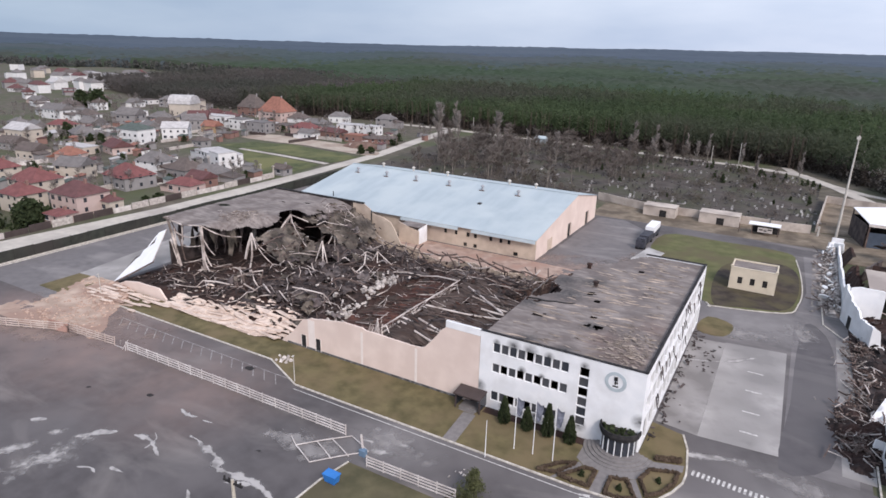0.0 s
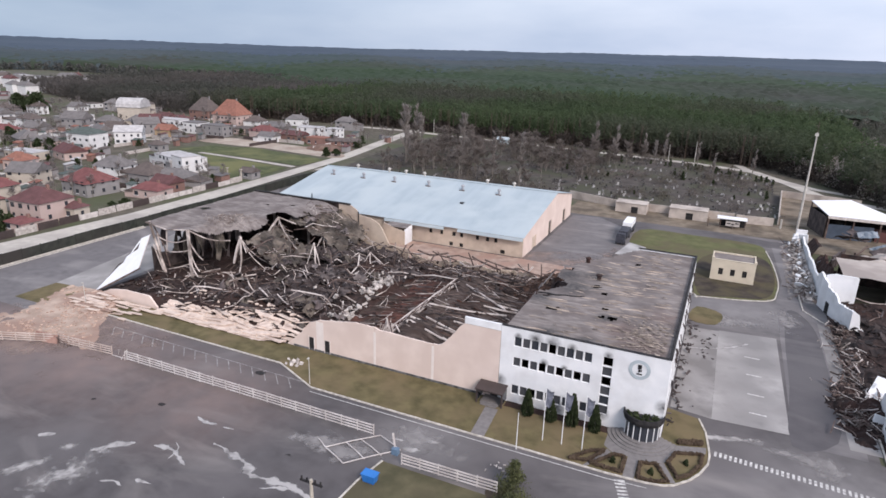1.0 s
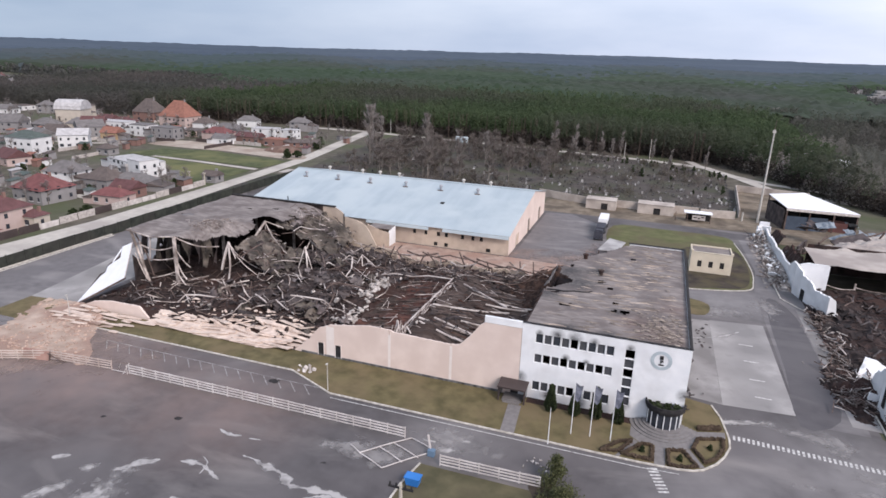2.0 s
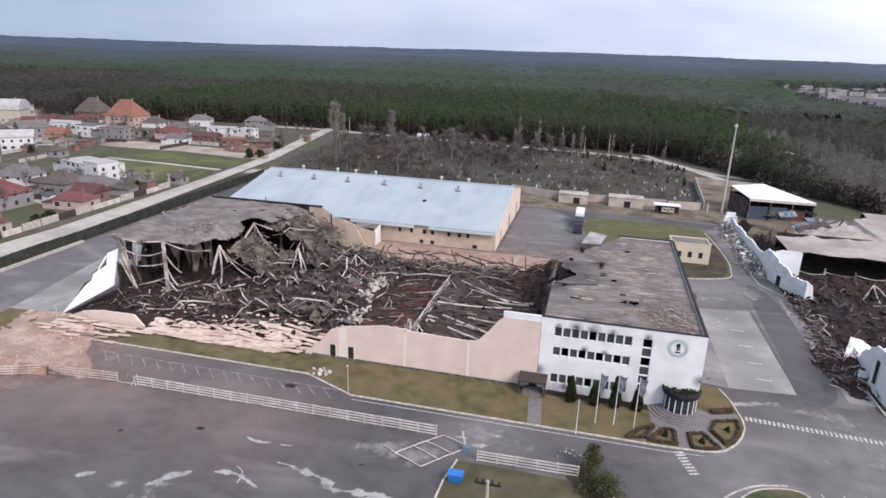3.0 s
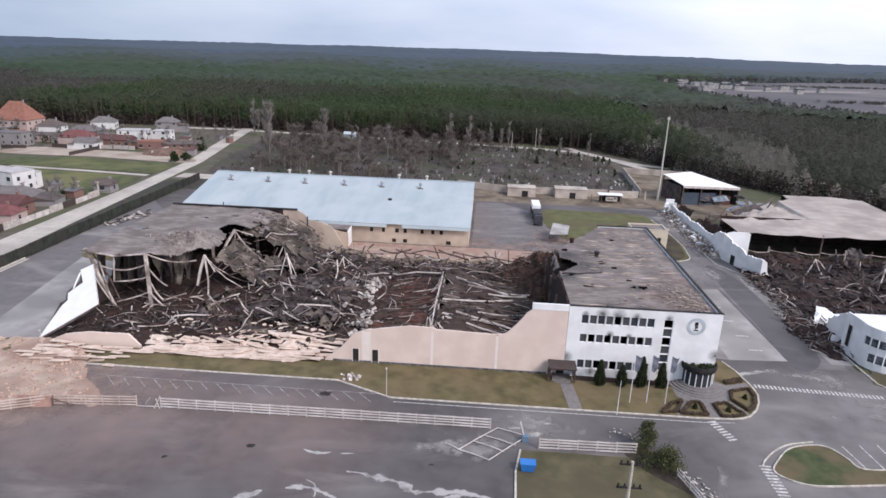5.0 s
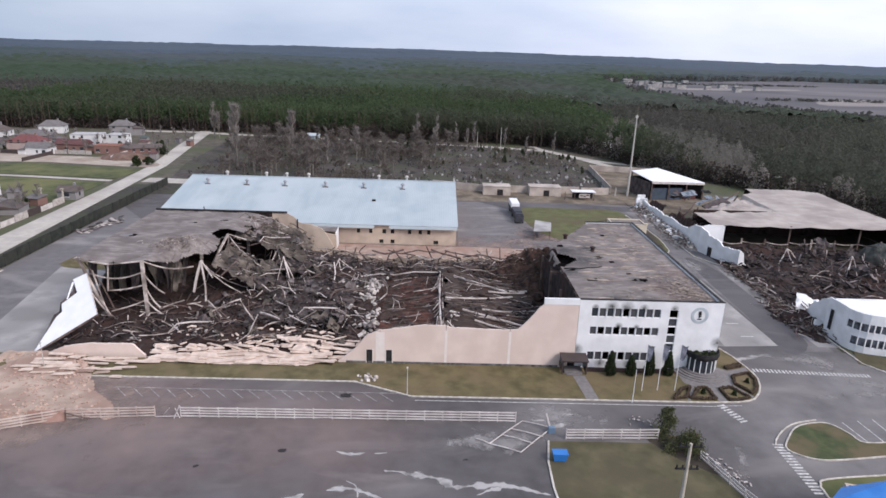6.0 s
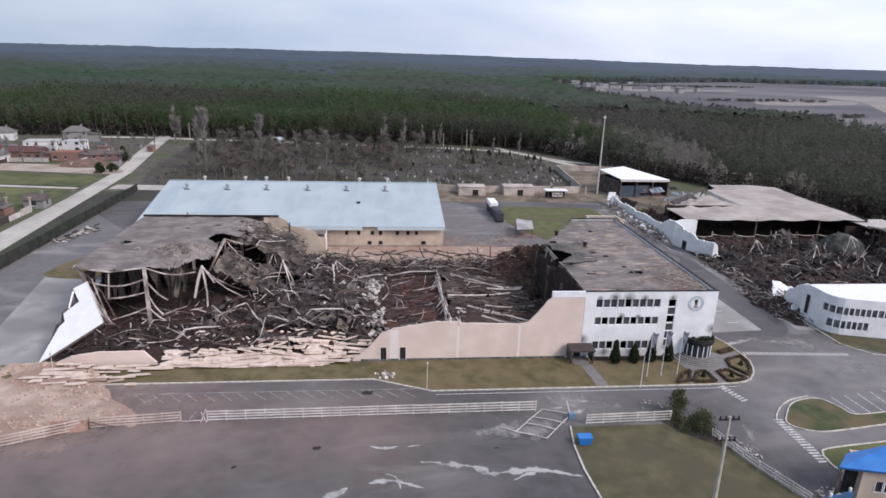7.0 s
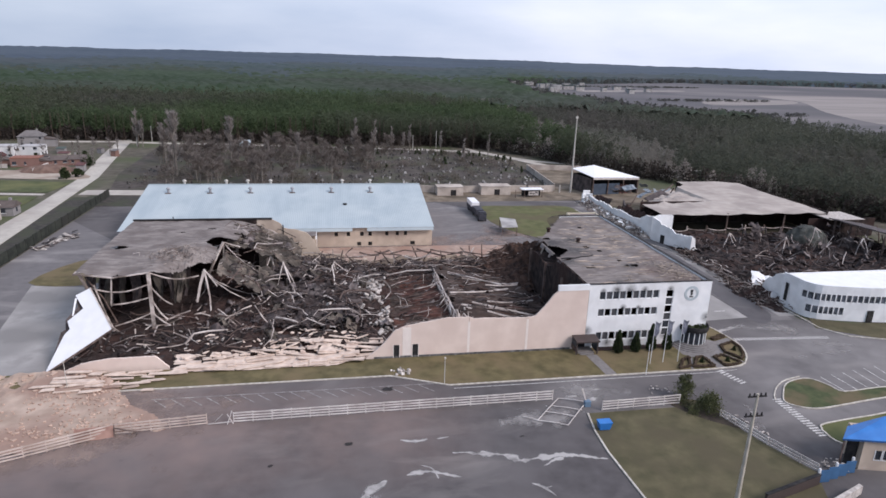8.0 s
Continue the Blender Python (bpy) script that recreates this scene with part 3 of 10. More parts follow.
# lawns
LAWN1 = [(-96, -0.2), (-96, -6.5), (-37.8, -6.5), (-28.6, -10.6), (17.4, -10.5), (22.1, -10.2), (25.3, -9.1), (28.2, -5), (29.0, -2.6), (28.9, 1.2), (28.3, 5.2), (27.2, 8.4), (22.7, 9.5), (22.7, -0.2)]
sheet("front_lawn", LAWN1, 0.08, M_LAWN, "dry yellowish lawn along the facade", "lawn", 0.14)
solo("kerb", strip([(-80, -6.5), (-37.8, -6.5), (-28.6, -10.6), (17.4, -10.5), (22.1, -10.2), (24.0, -9.8), (25.3, -9.1), (27.0, -7.2), (28.2, -5), (29.0, -2.6), (29.1, -0.6), (28.9, 1.2), (28.3, 5.2), (27.2, 8.4)], 0.26, -0.05, 0.16), M_KERB, "whitewashed kerb stones round the front lawn", "kerb", kind="structure")
LAWN2 = [(-9.4, -21.4), (-10.2, -26), (-10.4, -31), (-9.9, -40), (-8, -62), (10, -62), (13, -43), (15.2, -38.6), (12.7, -32.4), (10.6, -25.8), (9, -21.4)]
sheet("roadside_lawn", LAWN2, 0.08, M_ROADLAWN, "dry trampled lawn behind the fence", "lawn", 0.14)
solo("lawn_edging", strip(LAWN2[:5], 0.25, -0.05, 0.17), M_KERB, "pale concrete edging of the lawn", "kerb", kind="structure")
# Dark patch painted for the shade beneath the two conifers.
sheet("bare_soil", smooth([(4.5, -19.8), (9.2, -19.8), (11.4, -24.6), (11.6, -28), (9.4, -26.6), (6.6, -24)], 3), 0.09, M_SCORCHSHADE, "dark brown patch painted as the conifers' shade on the lawn", "soil", 0.02)
ISL = smooth([(25.0, -19.5), (23.4, -21.8), (24, -23.2), (26.4, -24.4), (30, -24.3), (39.2, -23), (50, -22), (50, -20), (42.5, -19.8), (35.6, -20.3), (34.6, -18.3), (33.6, -16.3), (32.2, -15.5), (29.6, -15.9), (27.2, -17.1)], 4)
sheet("kerb_island", ISL, 0.09, M_ISLELAWN, "green lawn on a rounded traffic island", "lawn", 0.14)
solo("island_kerb", strip(ISL, 0.2, -0.05, 0.17, True), M_KERB, "white kerb round the traffic island", "kerb", kind="structure")
solo("island_walk_edge", strip([(22.2, -21.3), (22.9, -20.1), (23.9, -18.9), (25.0, -17.8), (26.1, -16.9), (27.3, -16.1), (28.6, -15.5), (31.7, -14.7)], 0.2, -0.05, 0.12), M_KERB, "white outer kerb of a narrow footway", "kerb", kind="structure")
ISL2 = smooth([(23.6, -29.6), (23.3, -30.6), (23.8, -33.4), (30, -36), (42, -33), (42, -27), (33, -27.5), (25, -28.5)], 4)
sheet("gate_lawn", ISL2, 0.09, M_FIELD, "small green lawn beside the gatehouse", "lawn", 0.14)
solo("gate_lawn_kerb", strip(ISL2, 0.25, -0.05, 0.17, True), M_KERB, "white kerb round the gatehouse lawn", "kerb", kind="structure")
CIRC = smooth([(4, 112), (6, 84), (22.5, 63), (24, 61.5), (37.5, 65.5), (40, 72), (40.6, 84), (39, 104), (36, 113), (20, 114)], 4)
sheet("back_lawn", CIRC, 0.07, M_BACKLAWN, "patchy olive lawn round a small utility building", "lawn", 0.13)
sheet("scorched_patch", smooth([(23.6, 64), (26, 62.8), (30.5, 64.4), (36.6, 66.4), (39.2, 72), (40, 84), (39, 96), (35, 101), (26.5, 98), (22.4, 90), (22, 76)], 3), 0.085, M_SCORCHSHADE, "scorched brown soil on the lawn", "soil", 0.03)
solo("back_lawn_kerb", strip(CIRC[8:30], 0.25, -0.05, 0.15), M_KERB, "pale kerb of the back lawn", "kerb", kind="structure")
sheet("small_green", smooth([(23, 47), (28, 46.5), (29, 53), (24, 55)], 3), 0.06, M_LAWN, "small worn grass patch", "lawn")
sheet("yard_green", smooth([(-113.5, 45), (-103, 42), (-96, 47), (-98, 60), (-108, 60)], 3), 0.06, M_LAWN, "worn grass island in the side yard", "lawn")
sheet("corner_green", [(-104, -9), (-96, -9), (-93.4, 1), (-104, 0)], 0.05, M_LAWN, "worn grass at the hall's corner", "lawn")
sheet("right_verge", [(50.2, 3.6), (52.5, 8.6), (56, 6.2), (60, 4.6), (95, 2.0), (95, -4), (61, -3.2)], 0.07, M_ROADLAWN, "dry verge before the white office", "lawn", 0.13)
solo("right_kerb", strip([(44.3, 80), (44.5, 72), (44.7, 63.4), (50.4, 53.8), (50.7, 44), (50.8, 15.6), (50.8, 8.4), (50.9, 3.6), (54, -0.8), (61, -3.2), (95, -4)], 0.25, -0.05, 0.15), M_KERB, "pale kerb along the service road", "kerb", kind="structure")
for poly in ([(-224, 146), (-219, 163), (-197, 170.5), (-146, 161), (-147.5, 142), (-178, 145.6)], [(-206, 143), (-178.5, 139.4), (-148, 135.6), (-147, 112), (-152, 105), (-173, 118.5), (-190, 128)]):
    sheet("green_plot", poly, 0.02, M_FIELD, "open green plot between the houses", "field")
solo("plot_path", strip([(-208, 144.6), (-178.5, 142.4), (-147.5, 138.8)], 2.6, -0.06, 0.03), M_VROAD, "pale footpath across the green plots", "path", kind="structure")
sheet("sandy_plot", smooth([(-238, 173), (-231, 190), (-208, 189), (-170, 187), (-147, 178), (-147, 167), (-188, 172), (-212, 171)], 3), 0.025, M_SAND, "sandy building plots", "ground")
sheet("walled_yard", [(43, 142), (66, 142), (70, 186), (46, 190)], 0.02, M_DIRT, "bare brown walled yard", "ground")
sheet("cemetery_ground", [(-128, 146), (42, 146), (46, 190), (30, 240), (0, 254), (-95, 272), (-140, 278), (-135, 180)], -0.02, M_GRAVESOIL, "bare soil of an overgrown cemetery", "ground")

# road markings
def crossing(a, b, width, label):
    n = int(math.hypot(b[0] - a[0], b[1] - a[1]) / 0.62)
    d = math.atan2(b[1] - a[1], b[0] - a[0])
    top = thing("zebra_crossing", label, "road marking", (a[0], a[1], 0), kind="structure")
    me = Shape().box(-0.16, -width / 2, 0, 0.16, width / 2, 0.006).mesh("stripe")
    for i in range(n):
        k = part("stripe", me, M_PAINT, top)
        k.matrix_local = pose((b[0] - a[0]) * (i + 0.5) / n, (b[1] - a[1]) * (i + 0.5) / n, 0.02, 0, 0, math.degrees(d))


crossing((22.6, -20.8), (22.6, -31.4), 1.5, "worn white zebra crossing by the island")
crossing((29.5, 0.4), (49.4, -0.8), 1.15, "white zebra crossing over the service road")
crossing((18.9, -10.9), (20.6, -15.8), 1.3, "short worn zebra crossing at the entrance")
bays = thing("parking_bay_lines", "faded white parking bay lines on asphalt", "road marking", (-58, -9, 0), kind="structure")
lines = [strip([(-74, -9.6), (-30.5, -9.7)], 0.14, 0.01, 0.02)] + [strip([(-73.5 + 2.5 * i, -9.9), (-71.3 + 2.5 * i, -12.1)], 0.14, 0.01, 0.02) for i in range(17)]
for s in lines:
    k = part("line", s, M_FAINT, bays)
    k.matrix_parent_inverse = bays.matrix_basis.inverted()
bays = thing("parking_bay_lines", "white slanted bay lines beside the traffic island", "road marking", (42, -17, 0), kind="structure")
for i in range(6):
    k = part("line", strip([(35.4 + 2.6 * i, -15.2 + 0.5 * i), (36.0 + 2.4 * i, -19.9)], 0.15, 0.01, 0.02), M_PAINT, bays)
    k.matrix_parent_inverse = bays.matrix_basis.inverted()
for x, y in ((34.6, 34), (34.8, 27), (35, 20), (35.2, 14)):
    solo("worn_marking", Shape().box(x - 1.2, y - 0.15, 0.012, x + 1.2, y + 0.15, 0.022), M_PAINT, "worn white dash on the concrete pad", "road marking", "pad dashes", "structure")


# spilled white powder, blown in streaks and patches over the forecourt
def spline(pts, step=0.3):
    out = []
    for i in range(len(pts) - 1):
        p0, p1, p2, p3 = (Vector((*pts[min(max(i + j, 0), len(pts) - 1)], 0)) for j in (-1, 0, 1, 2))
        n = max(3, int((p2 - p1).length / step))
        for q in range(n):
            t = q / n
            v = 0.5 * (2 * p1 + (p2 - p0) * t + (2 * p0 - 5 * p1 + 4 * p2 - p3) * t * t + (3 * p1 - p0 - 3 * p2 + p3) * t ** 3)
            out.append((v.x, v.y))
    return out + [pts[-1]]


def streak(pts, w, seed):
    """A ribbon with its cover: thick in the middle, gone at the sides."""
    zz = 0.016 + 0.00012 * seed
    fine = spline(pts)
    s, cover = Shape(), []
    for i, (x, y) in enumerate(fine):
        t = i / (len(fine) - 1)
        a, b = fine[max(i - 1, 0)], fine[min(i + 1, len(fine) - 1)]
        d = math.hypot(b[0] - a[0], b[1] - a[1])
        nx, ny = -(b[1] - a[1]) / d, (b[0] - a[0]) / d
        k = 1.7 * w * (0.15 + 0.85 * math.sin(math.pi * t) ** 0.6) * max(0.2, 0.55 + 0.9 * fbm(x, y, 0.35, seed) + 0.5 * fbm(x, y, 1.4, seed + 2))
        o = fbm(x, y, 0.5, seed + 5) * w * 0.5
        for u, c in ((-1, 0.0), (-0.45, 0.55), (0, 0.8), (0.4, 0.6), (1, 0.0)):
            s.v.append((x + nx * (o + k * u), y + ny * (o + k * u), zz))
            cover.append(c)
        if i:
            s.f += [(5 * i - 5 + q, 5 * i + q, 5 * i + q + 1, 5 * i - 4 + q) for q in range(4)]
    return covered(s, cover)


def covered(s, cover):
    me = s.mesh("cover")
    me.attributes.new("cover", "FLOAT", "POINT").data.foreach_set("value", cover)
    return me


def patch(cx, cy, rx, ry, turn, seed, cell=0.16, fine=0.35, z=0.018, holes=(), soft=0.55):
    """An irregular flat patch, thinning out towards its broken outline."""
    s, zz = Shape(), z + 0.00012 * seed
    c, q = math.cos(turn), math.sin(turn)
    R_ = max(rx, ry) * 1.5
    n = int(2 * R_ / cell) + 1
    val = {}
    for j in range(n):
        for i in range(n):
            x, y = -R_ + cell * i, -R_ + cell * j
            f = 1 - math.hypot((x * c + y * q) / rx, (-x * q + y * c) / ry) + 0.75 * fbm(cx + x, cy + y, 0.16, seed) + fine * fbm(cx + x, cy + y, 0.8, seed + 3)
            val[i, j] = f - sum(max(0, 1.5 - math.hypot(cx + x - a, cy + y - b) / r) for a, b, r in holes)
    at, cover = {}, []
    for i, j in val:
        ring = ((i, j), (i + 1, j), (i + 1, j + 1), (i, j + 1))
        if all(p in val for p in ring) and max(val[p] for p in ring) > -0.1:
            for p in ring:
                if p not in at:
                    at[p] = len(s.v)
                    s.v.append((cx - R_ + cell * p[0], cy - R_ + cell * p[1], zz))
                    cover.append(max(0.0, min(0.8, val[p] * soft + 0.12)))
            s.f.append(tuple(at[p] for p in ring))
    return covered(s, cover)


for i, (w, pts) in enumerate(((0.62, [(-31.4, -28.4), (-28.1, -28.8), (-25.2, -29.4), (-22.6, -31.2), (-20.4, -30.9), (-16.8, -30.7), (-14.6, -31.1), (-11, -32.4)]),
                              (0.42, [(-38, -24.6), (-36, -25.1), (-34.2, -24.9)]), (0.3, [(-33, -24.9), (-31.2, -24.7)]), (0.4, [(-38, -32.2), (-35.5, -31.7), (-33.4, -32.5), (-31.2, -33.4)]),
                              (0.42, [(-20, -32.6), (-18.2, -31.6), (-16.4, -31)]), (0.35, [(-36, -30.4), (-34.6, -31.3), (-34.2, -33.4)]), (0.2, [(-22.7, -35.7), (-21.4, -36.8), (-20.4, -38.6)]), (0.18, [(-21.4, -36.8), (-20.2, -36.6)]),
                              (0.5, [(-44.2, -36.9), (-43, -34.8), (-40.6, -32.9)]), (0.36, [(-38, -40.2), (-36.6, -39.4), (-35, -39.6)]), (0.25, [(-34.4, -38.2), (-32.1, -37.8)]), (0.4, [(-53.6, -37.5), (-52.6, -36.8), (-51.8, -36.2)]),
                              (0.45, [(24, 33), (30, 36), (34, 40)]))):
    solo("powder_streak", streak(pts, w, i + 3), M_POWDER, "white powder blown in an uneven streak over asphalt", "spill", "powder streaks", "structure")
for i, (x, y, rx, ry, a) in enumerate(((-42.6, -41.0, 4.2, 2.8, 0.9), (-48.4, -42, 3.0, 0.8, 1.1), (-47.8, -37.4, 1.0, 0.6, 0.6), (-6.6, -17.4, 1.8, 0.7, 0.1), (-9.9, -16.3, 1.2, 0.3, 0.1), (-5.2, -14.6, 1.5, 0.35, 0.1), (31, 5, 4.4, 0.6, 0.3))):
    solo("powder_patch", patch(x, y, rx, ry, a, i + 2, holes=((-41.7, -43.0, 0.9), (-44.4, -40.6, 0.5)) if i == 0 else ()), M_POWDER, "broad uneven patch of white powder on asphalt", "spill", "powder patches", "structure")
for i, (x, y, rx, ry, a) in enumerate(((40, 4.6, 5, 0.9, -0.15), (43, -7, 5, 0.7, 0.1), (47, -3.4, 4, 1.0, -0.2), (16, -24, 3.0, 0.6, 1.3), (43.5, 4, 2.4, 1.6, 1.5), (48, 26, 9, 1.2, 1.5), (41, 56, 5, 2.4, 1.6), (31, 50, 5, 2.4, 0.1), (-8, -15.2, 6, 2.0, 0.05), (-18, -21.5, 6, 1.6, 0.1), (7, -33, 4, 0.5, 1.2))):
    solo("dust_patch", patch(x, y, rx, ry, a, i + 40, 0.25, 0.9, 0.0155), M_TYREDUST, "pale road dust worn into the asphalt", "dust", "dust patches", "structure")
solo("edge_line", strip([(-28, -11.6), (17.4, -11.5), (22.3, -11.1)], 0.14, 0.01, 0.02), M_PAINT, "white painted line along the kerb", "road marking", kind="structure")
for i, (x, y, rx, ry, a) in enumerate(((-79, -12.5, 15, 9, 0.12), (-82, -22, 13, 3.0, 0.3), (-8, 66, 18, 9, -0.1), (4, 78, 9, 7, 0.3))):
    solo("dust_film", patch(x, y, rx, ry, a, 11 + i, 0.35, 0.35, 0.014), M_DUST, "thin brown brick dust over the road", "dust", "dust films", "structure")
for i, (x, y, r) in enumerate(((-45.1, -24.6, 0.45), (-38.4, -10.7, 0.6), (-21.1, -25.9, 0.5), (-55.0, -28.1, 0.25))):
    solo("oil_stain", patch(x, y, r * 1.3, r * 0.9, 0.2, i + 30, 0.08, 0.6, soft=0.8), M_TAR, "small black burn mark on the asphalt", "stain", "burn marks", "structure")

# ---- three-storey office ----
OX0, OX1, OY1, OZ = -1.4, 22.6, 51.0, 12.2


def wall_x(x0, x1, y0, y1, z0, z1, holes):
    """A wall along x from y0 to y1 with openings (xa, xb, za, zb) cut through it."""
    xs = sorted({x0, x1, *[h[0] for h in holes], *[h[1] for h in holes]})
    zs = sorted({z0, z1, *[h[2] for h in holes], *[h[3] for h in holes]})
    s = Shape()
    for xa, xb in zip(xs, xs[1:]):
        run = None
        for za, zb in zip(zs, zs[1:]):
            cx, cz = (xa + xb) / 2, (za + zb) / 2
            solid = not any(h[0] < cx < h[1] and h[2] < cz < h[3] for h in holes)
            if solid and run is None:
                run = za
            if run is not None and (not solid or zb == z1):
                s.box(xa, y0, run, xb, y1, zb if solid else za)
                run = None
    return s


def swap_xy(s, flip=False):
    s.v = [(y, x, z) for x, y, z in s.v]
    s.f = [f[::-1] for f in s.f]
    return s


office = thing("office_building", "white three-storey office with soot marks and burnt windows", "building", (10, 20, 0))


def under(ob, top):
    ob.matrix_parent_inverse = top.matrix_world.inverted() if top.parent else top.matrix_basis.inverted()
    return ob


def opart(name, s, m, label="", top=None):
    return under(part(name, s, m, top or office, label), top or office)


ROWS3 = ((9.45, 11.0), (6.2, 7.65), (1.5, 3.05))
holes, panes = [], []
for z0, z1 in ROWS3:
    for i in range(9):
        x = 0.65 + 1.3 * i
        holes.append((x, x + 1.14, z0, z1))
        panes.append((x, x + 1.14, z0, z1))
STAIR = [(13.7, 15.1, 1.9 + 1.52 * i, 1.9 + 1.52 * i + 1.4) for i in range(6)]
holes += STAIR
holes.append((18.2, 22.0, 0.0, 3.0))
opart("front_wall", wall_x(OX0, OX1, 0, 0.4, 0, OZ + 0.25, holes), M_SOOTY, "white rendered wall with soot above some windows")
wq = random.Random(8)
sideh = [(y - wq.uniform(0, 0.3), y + 2.2 + wq.uniform(0, 0.35), z0 - wq.choice((0, 0, 0.6)), z1 + wq.choice((0, 0, 0.3))) for z0, z1 in ((8.7, 10.9), (5.2, 7.5), (0.9, 4.0)) for y in [2.6 + 3.2 * i for i in range(15)]]
opart("side_wall", swap_xy(wall_x(0.4, OY1, OX1 - 0.4, OX1, 0, OZ + 0.1, sideh)), M_WHITE, "white side wall with rows of burnt-out windows")
opart("rear_wall", Shape().box(11.2, OY1 - 0.35, 0, OX1 - 0.41, OY1, OZ), M_WHITE)
opart("rear_coping", Shape().box(11.0, OY1 - 0.45, OZ + 0.01, OX1 - 0.43, OY1 + 0.06, OZ + 0.14), M_DARK, "black metal coping of the rear wall")
opart("broken_rear_corner", Shape().prism([(1.0, 33.6), (1.4, 33.4), (11.4, 50.4), (11.1, 50.7)], 0, OZ - 0.5), M_CHAR, "charred broken rear corner")
opart("hall_side_wall", swap_xy(wall_profile([(0.41, OZ - 0.4), (17, OZ - 0.4), (19.5, 9.4), (24, 8.2), (30, 9.0), (33.5, 8.6)], 0.41, 33.5, OX0, OX0 + 0.3, 0.5, 6.0, 0.4)), M_CHAR, "charred wall towards the burnt hall")
for z in (4.2, 8.3):
    opart("floor_slab", Shape().prism([(OX0 + 0.31, 0.41), (OX1 - 0.41, 0.41), (OX1 - 0.41, OY1 - 0.36), (11.6, OY1 - 0.36), (1.4, 33.6), (OX0 + 0.31, 33.4)], z - 0.3, z), M_CHAR)
opart("inner_wall", Shape().box(OX0 + 0.5, 5.6, 0, OX1 - 3.4, 5.8, OZ - 0.6), M_CHAR)
opart("inner_wall", Shape().box(OX1 - 3.2, 1, 0, OX1 - 3.0, OY1 - 1, OZ - 0.6), M_CHAR)
wi = random.Random(4)
for k, (xa, xb, za, zb) in enumerate(panes + STAIR):
    win = opart("window", Shape().box(xa, 0.16, za, xa + 0.07, 0.24, zb).box(xb - 0.07, 0.16, za, xb, 0.24, zb).box(xa + 0.07, 0.16, za, xb - 0.07, 0.24, za + 0.07).box(xa + 0.07, 0.16, zb - 0.07, xb - 0.07, 0.24, zb), M_FRAME)
    if k % 2 or wi.random() < 0.25:
        opart("pane", Shape().box(xa + 0.07, 0.19, za + 0.07, xb - 0.07, 0.21, zb - 0.07), M_CURTAIN if k % 2 else M_GLASS, "", win)
for y, yb, za, zb in sideh:
    if wi.random() < 0.4:
        opart("window", Shape().box(OX1 - 0.26, y, za, OX1 - 0.2, y + 0.08, zb).box(OX1 - 0.26, yb - 0.08, za, OX1 - 0.2, yb, zb).box(OX1 - 0.26, y + 0.08, zb - 0.08, OX1 - 0.2, yb - 0.08, zb), M_FRAME)


def roof_z(x, y):
    z = OZ - 0.25 + 0.1 * fbm(x, y, 0.25, 3) + 0.05 * fbm(x, y, 1.2, 9)
    if x < OX0 + 3 and 16 < y < 40:
        z -= 0.5 * (OX0 + 3 - x) * max(0, 0.4 + fbm(x, y, 0.3, 5))
    return z


xs = [OX0 + 0.3 + (OX1 - 0.75 - OX0) * i / 48 for i in range(49)]
ys = [0.45 + (OY1 - 0.85) * i / 96 for i in range(97)]
s = Shape().grid(xs, ys, roof_z)
keep = []
for f in s.f:
    cx, cy = sum(s.v[i][0] for i in f) / 4, sum(s.v[i][1] for i in f) / 4
    torn = cx < 1.0 + (cy - 33.5) * 0.606 + 0.5 * fbm(cx, cy, 0.5, 2) if cy > 33.5 else (18.5 < cy and cx < -0.4 + 3.0 * math.sin(math.pi * (cy - 18.5) / 9) ** 2 * (cy < 27.5) + 0.9 * fbm(0, cy, 0.5, 2))
    hole = any((cx - a) ** 2 + (cy - b) ** 2 < c * c for a, b, c in ((11.2, 11.4, 0.5), (12.6, 11.4, 0.8), (2.6, 10.9, 0.6), (4.1, 11.0, 0.75), (0.6, 17.0, 0.7), (1.2, 31.5, 0.8), (7.6, 24.1, 0.8), (11, 14.4, 0.6), (9.6, 21.5, 0.6), (15.5, 33, 0.5), (12.5, 40, 0.5)))
    if not torn and not hole:
        keep.append(f)
s.f = keep
opart("roof", s, M_STAINROOF, "burnt grey roof felt with holes and smoke stains")
opart("roof_edge", Shape().box(OX0, -0.08, OZ + 0.25, OX1 + 0.05, 0.42, OZ + 0.34).box(OX1 - 0.42, 0.42, OZ + 0.1, OX1 + 0.05, OY1, OZ + 0.2), M_DARK, "blackened metal roof edge")
crack = [(-0.8, 16.6), (0.6, 16.9), (2.2, 16.7), (3.8, 17.4), (5.4, 17.6), (6.8, 18.3)]
opart("roof_crack", strip(crack, 0.3, OZ - 0.3, OZ - 0.12), M_DARK, "long black tear in the roof felt")
# felt wrinkled in long low ridges across the roof
wr = Shape()
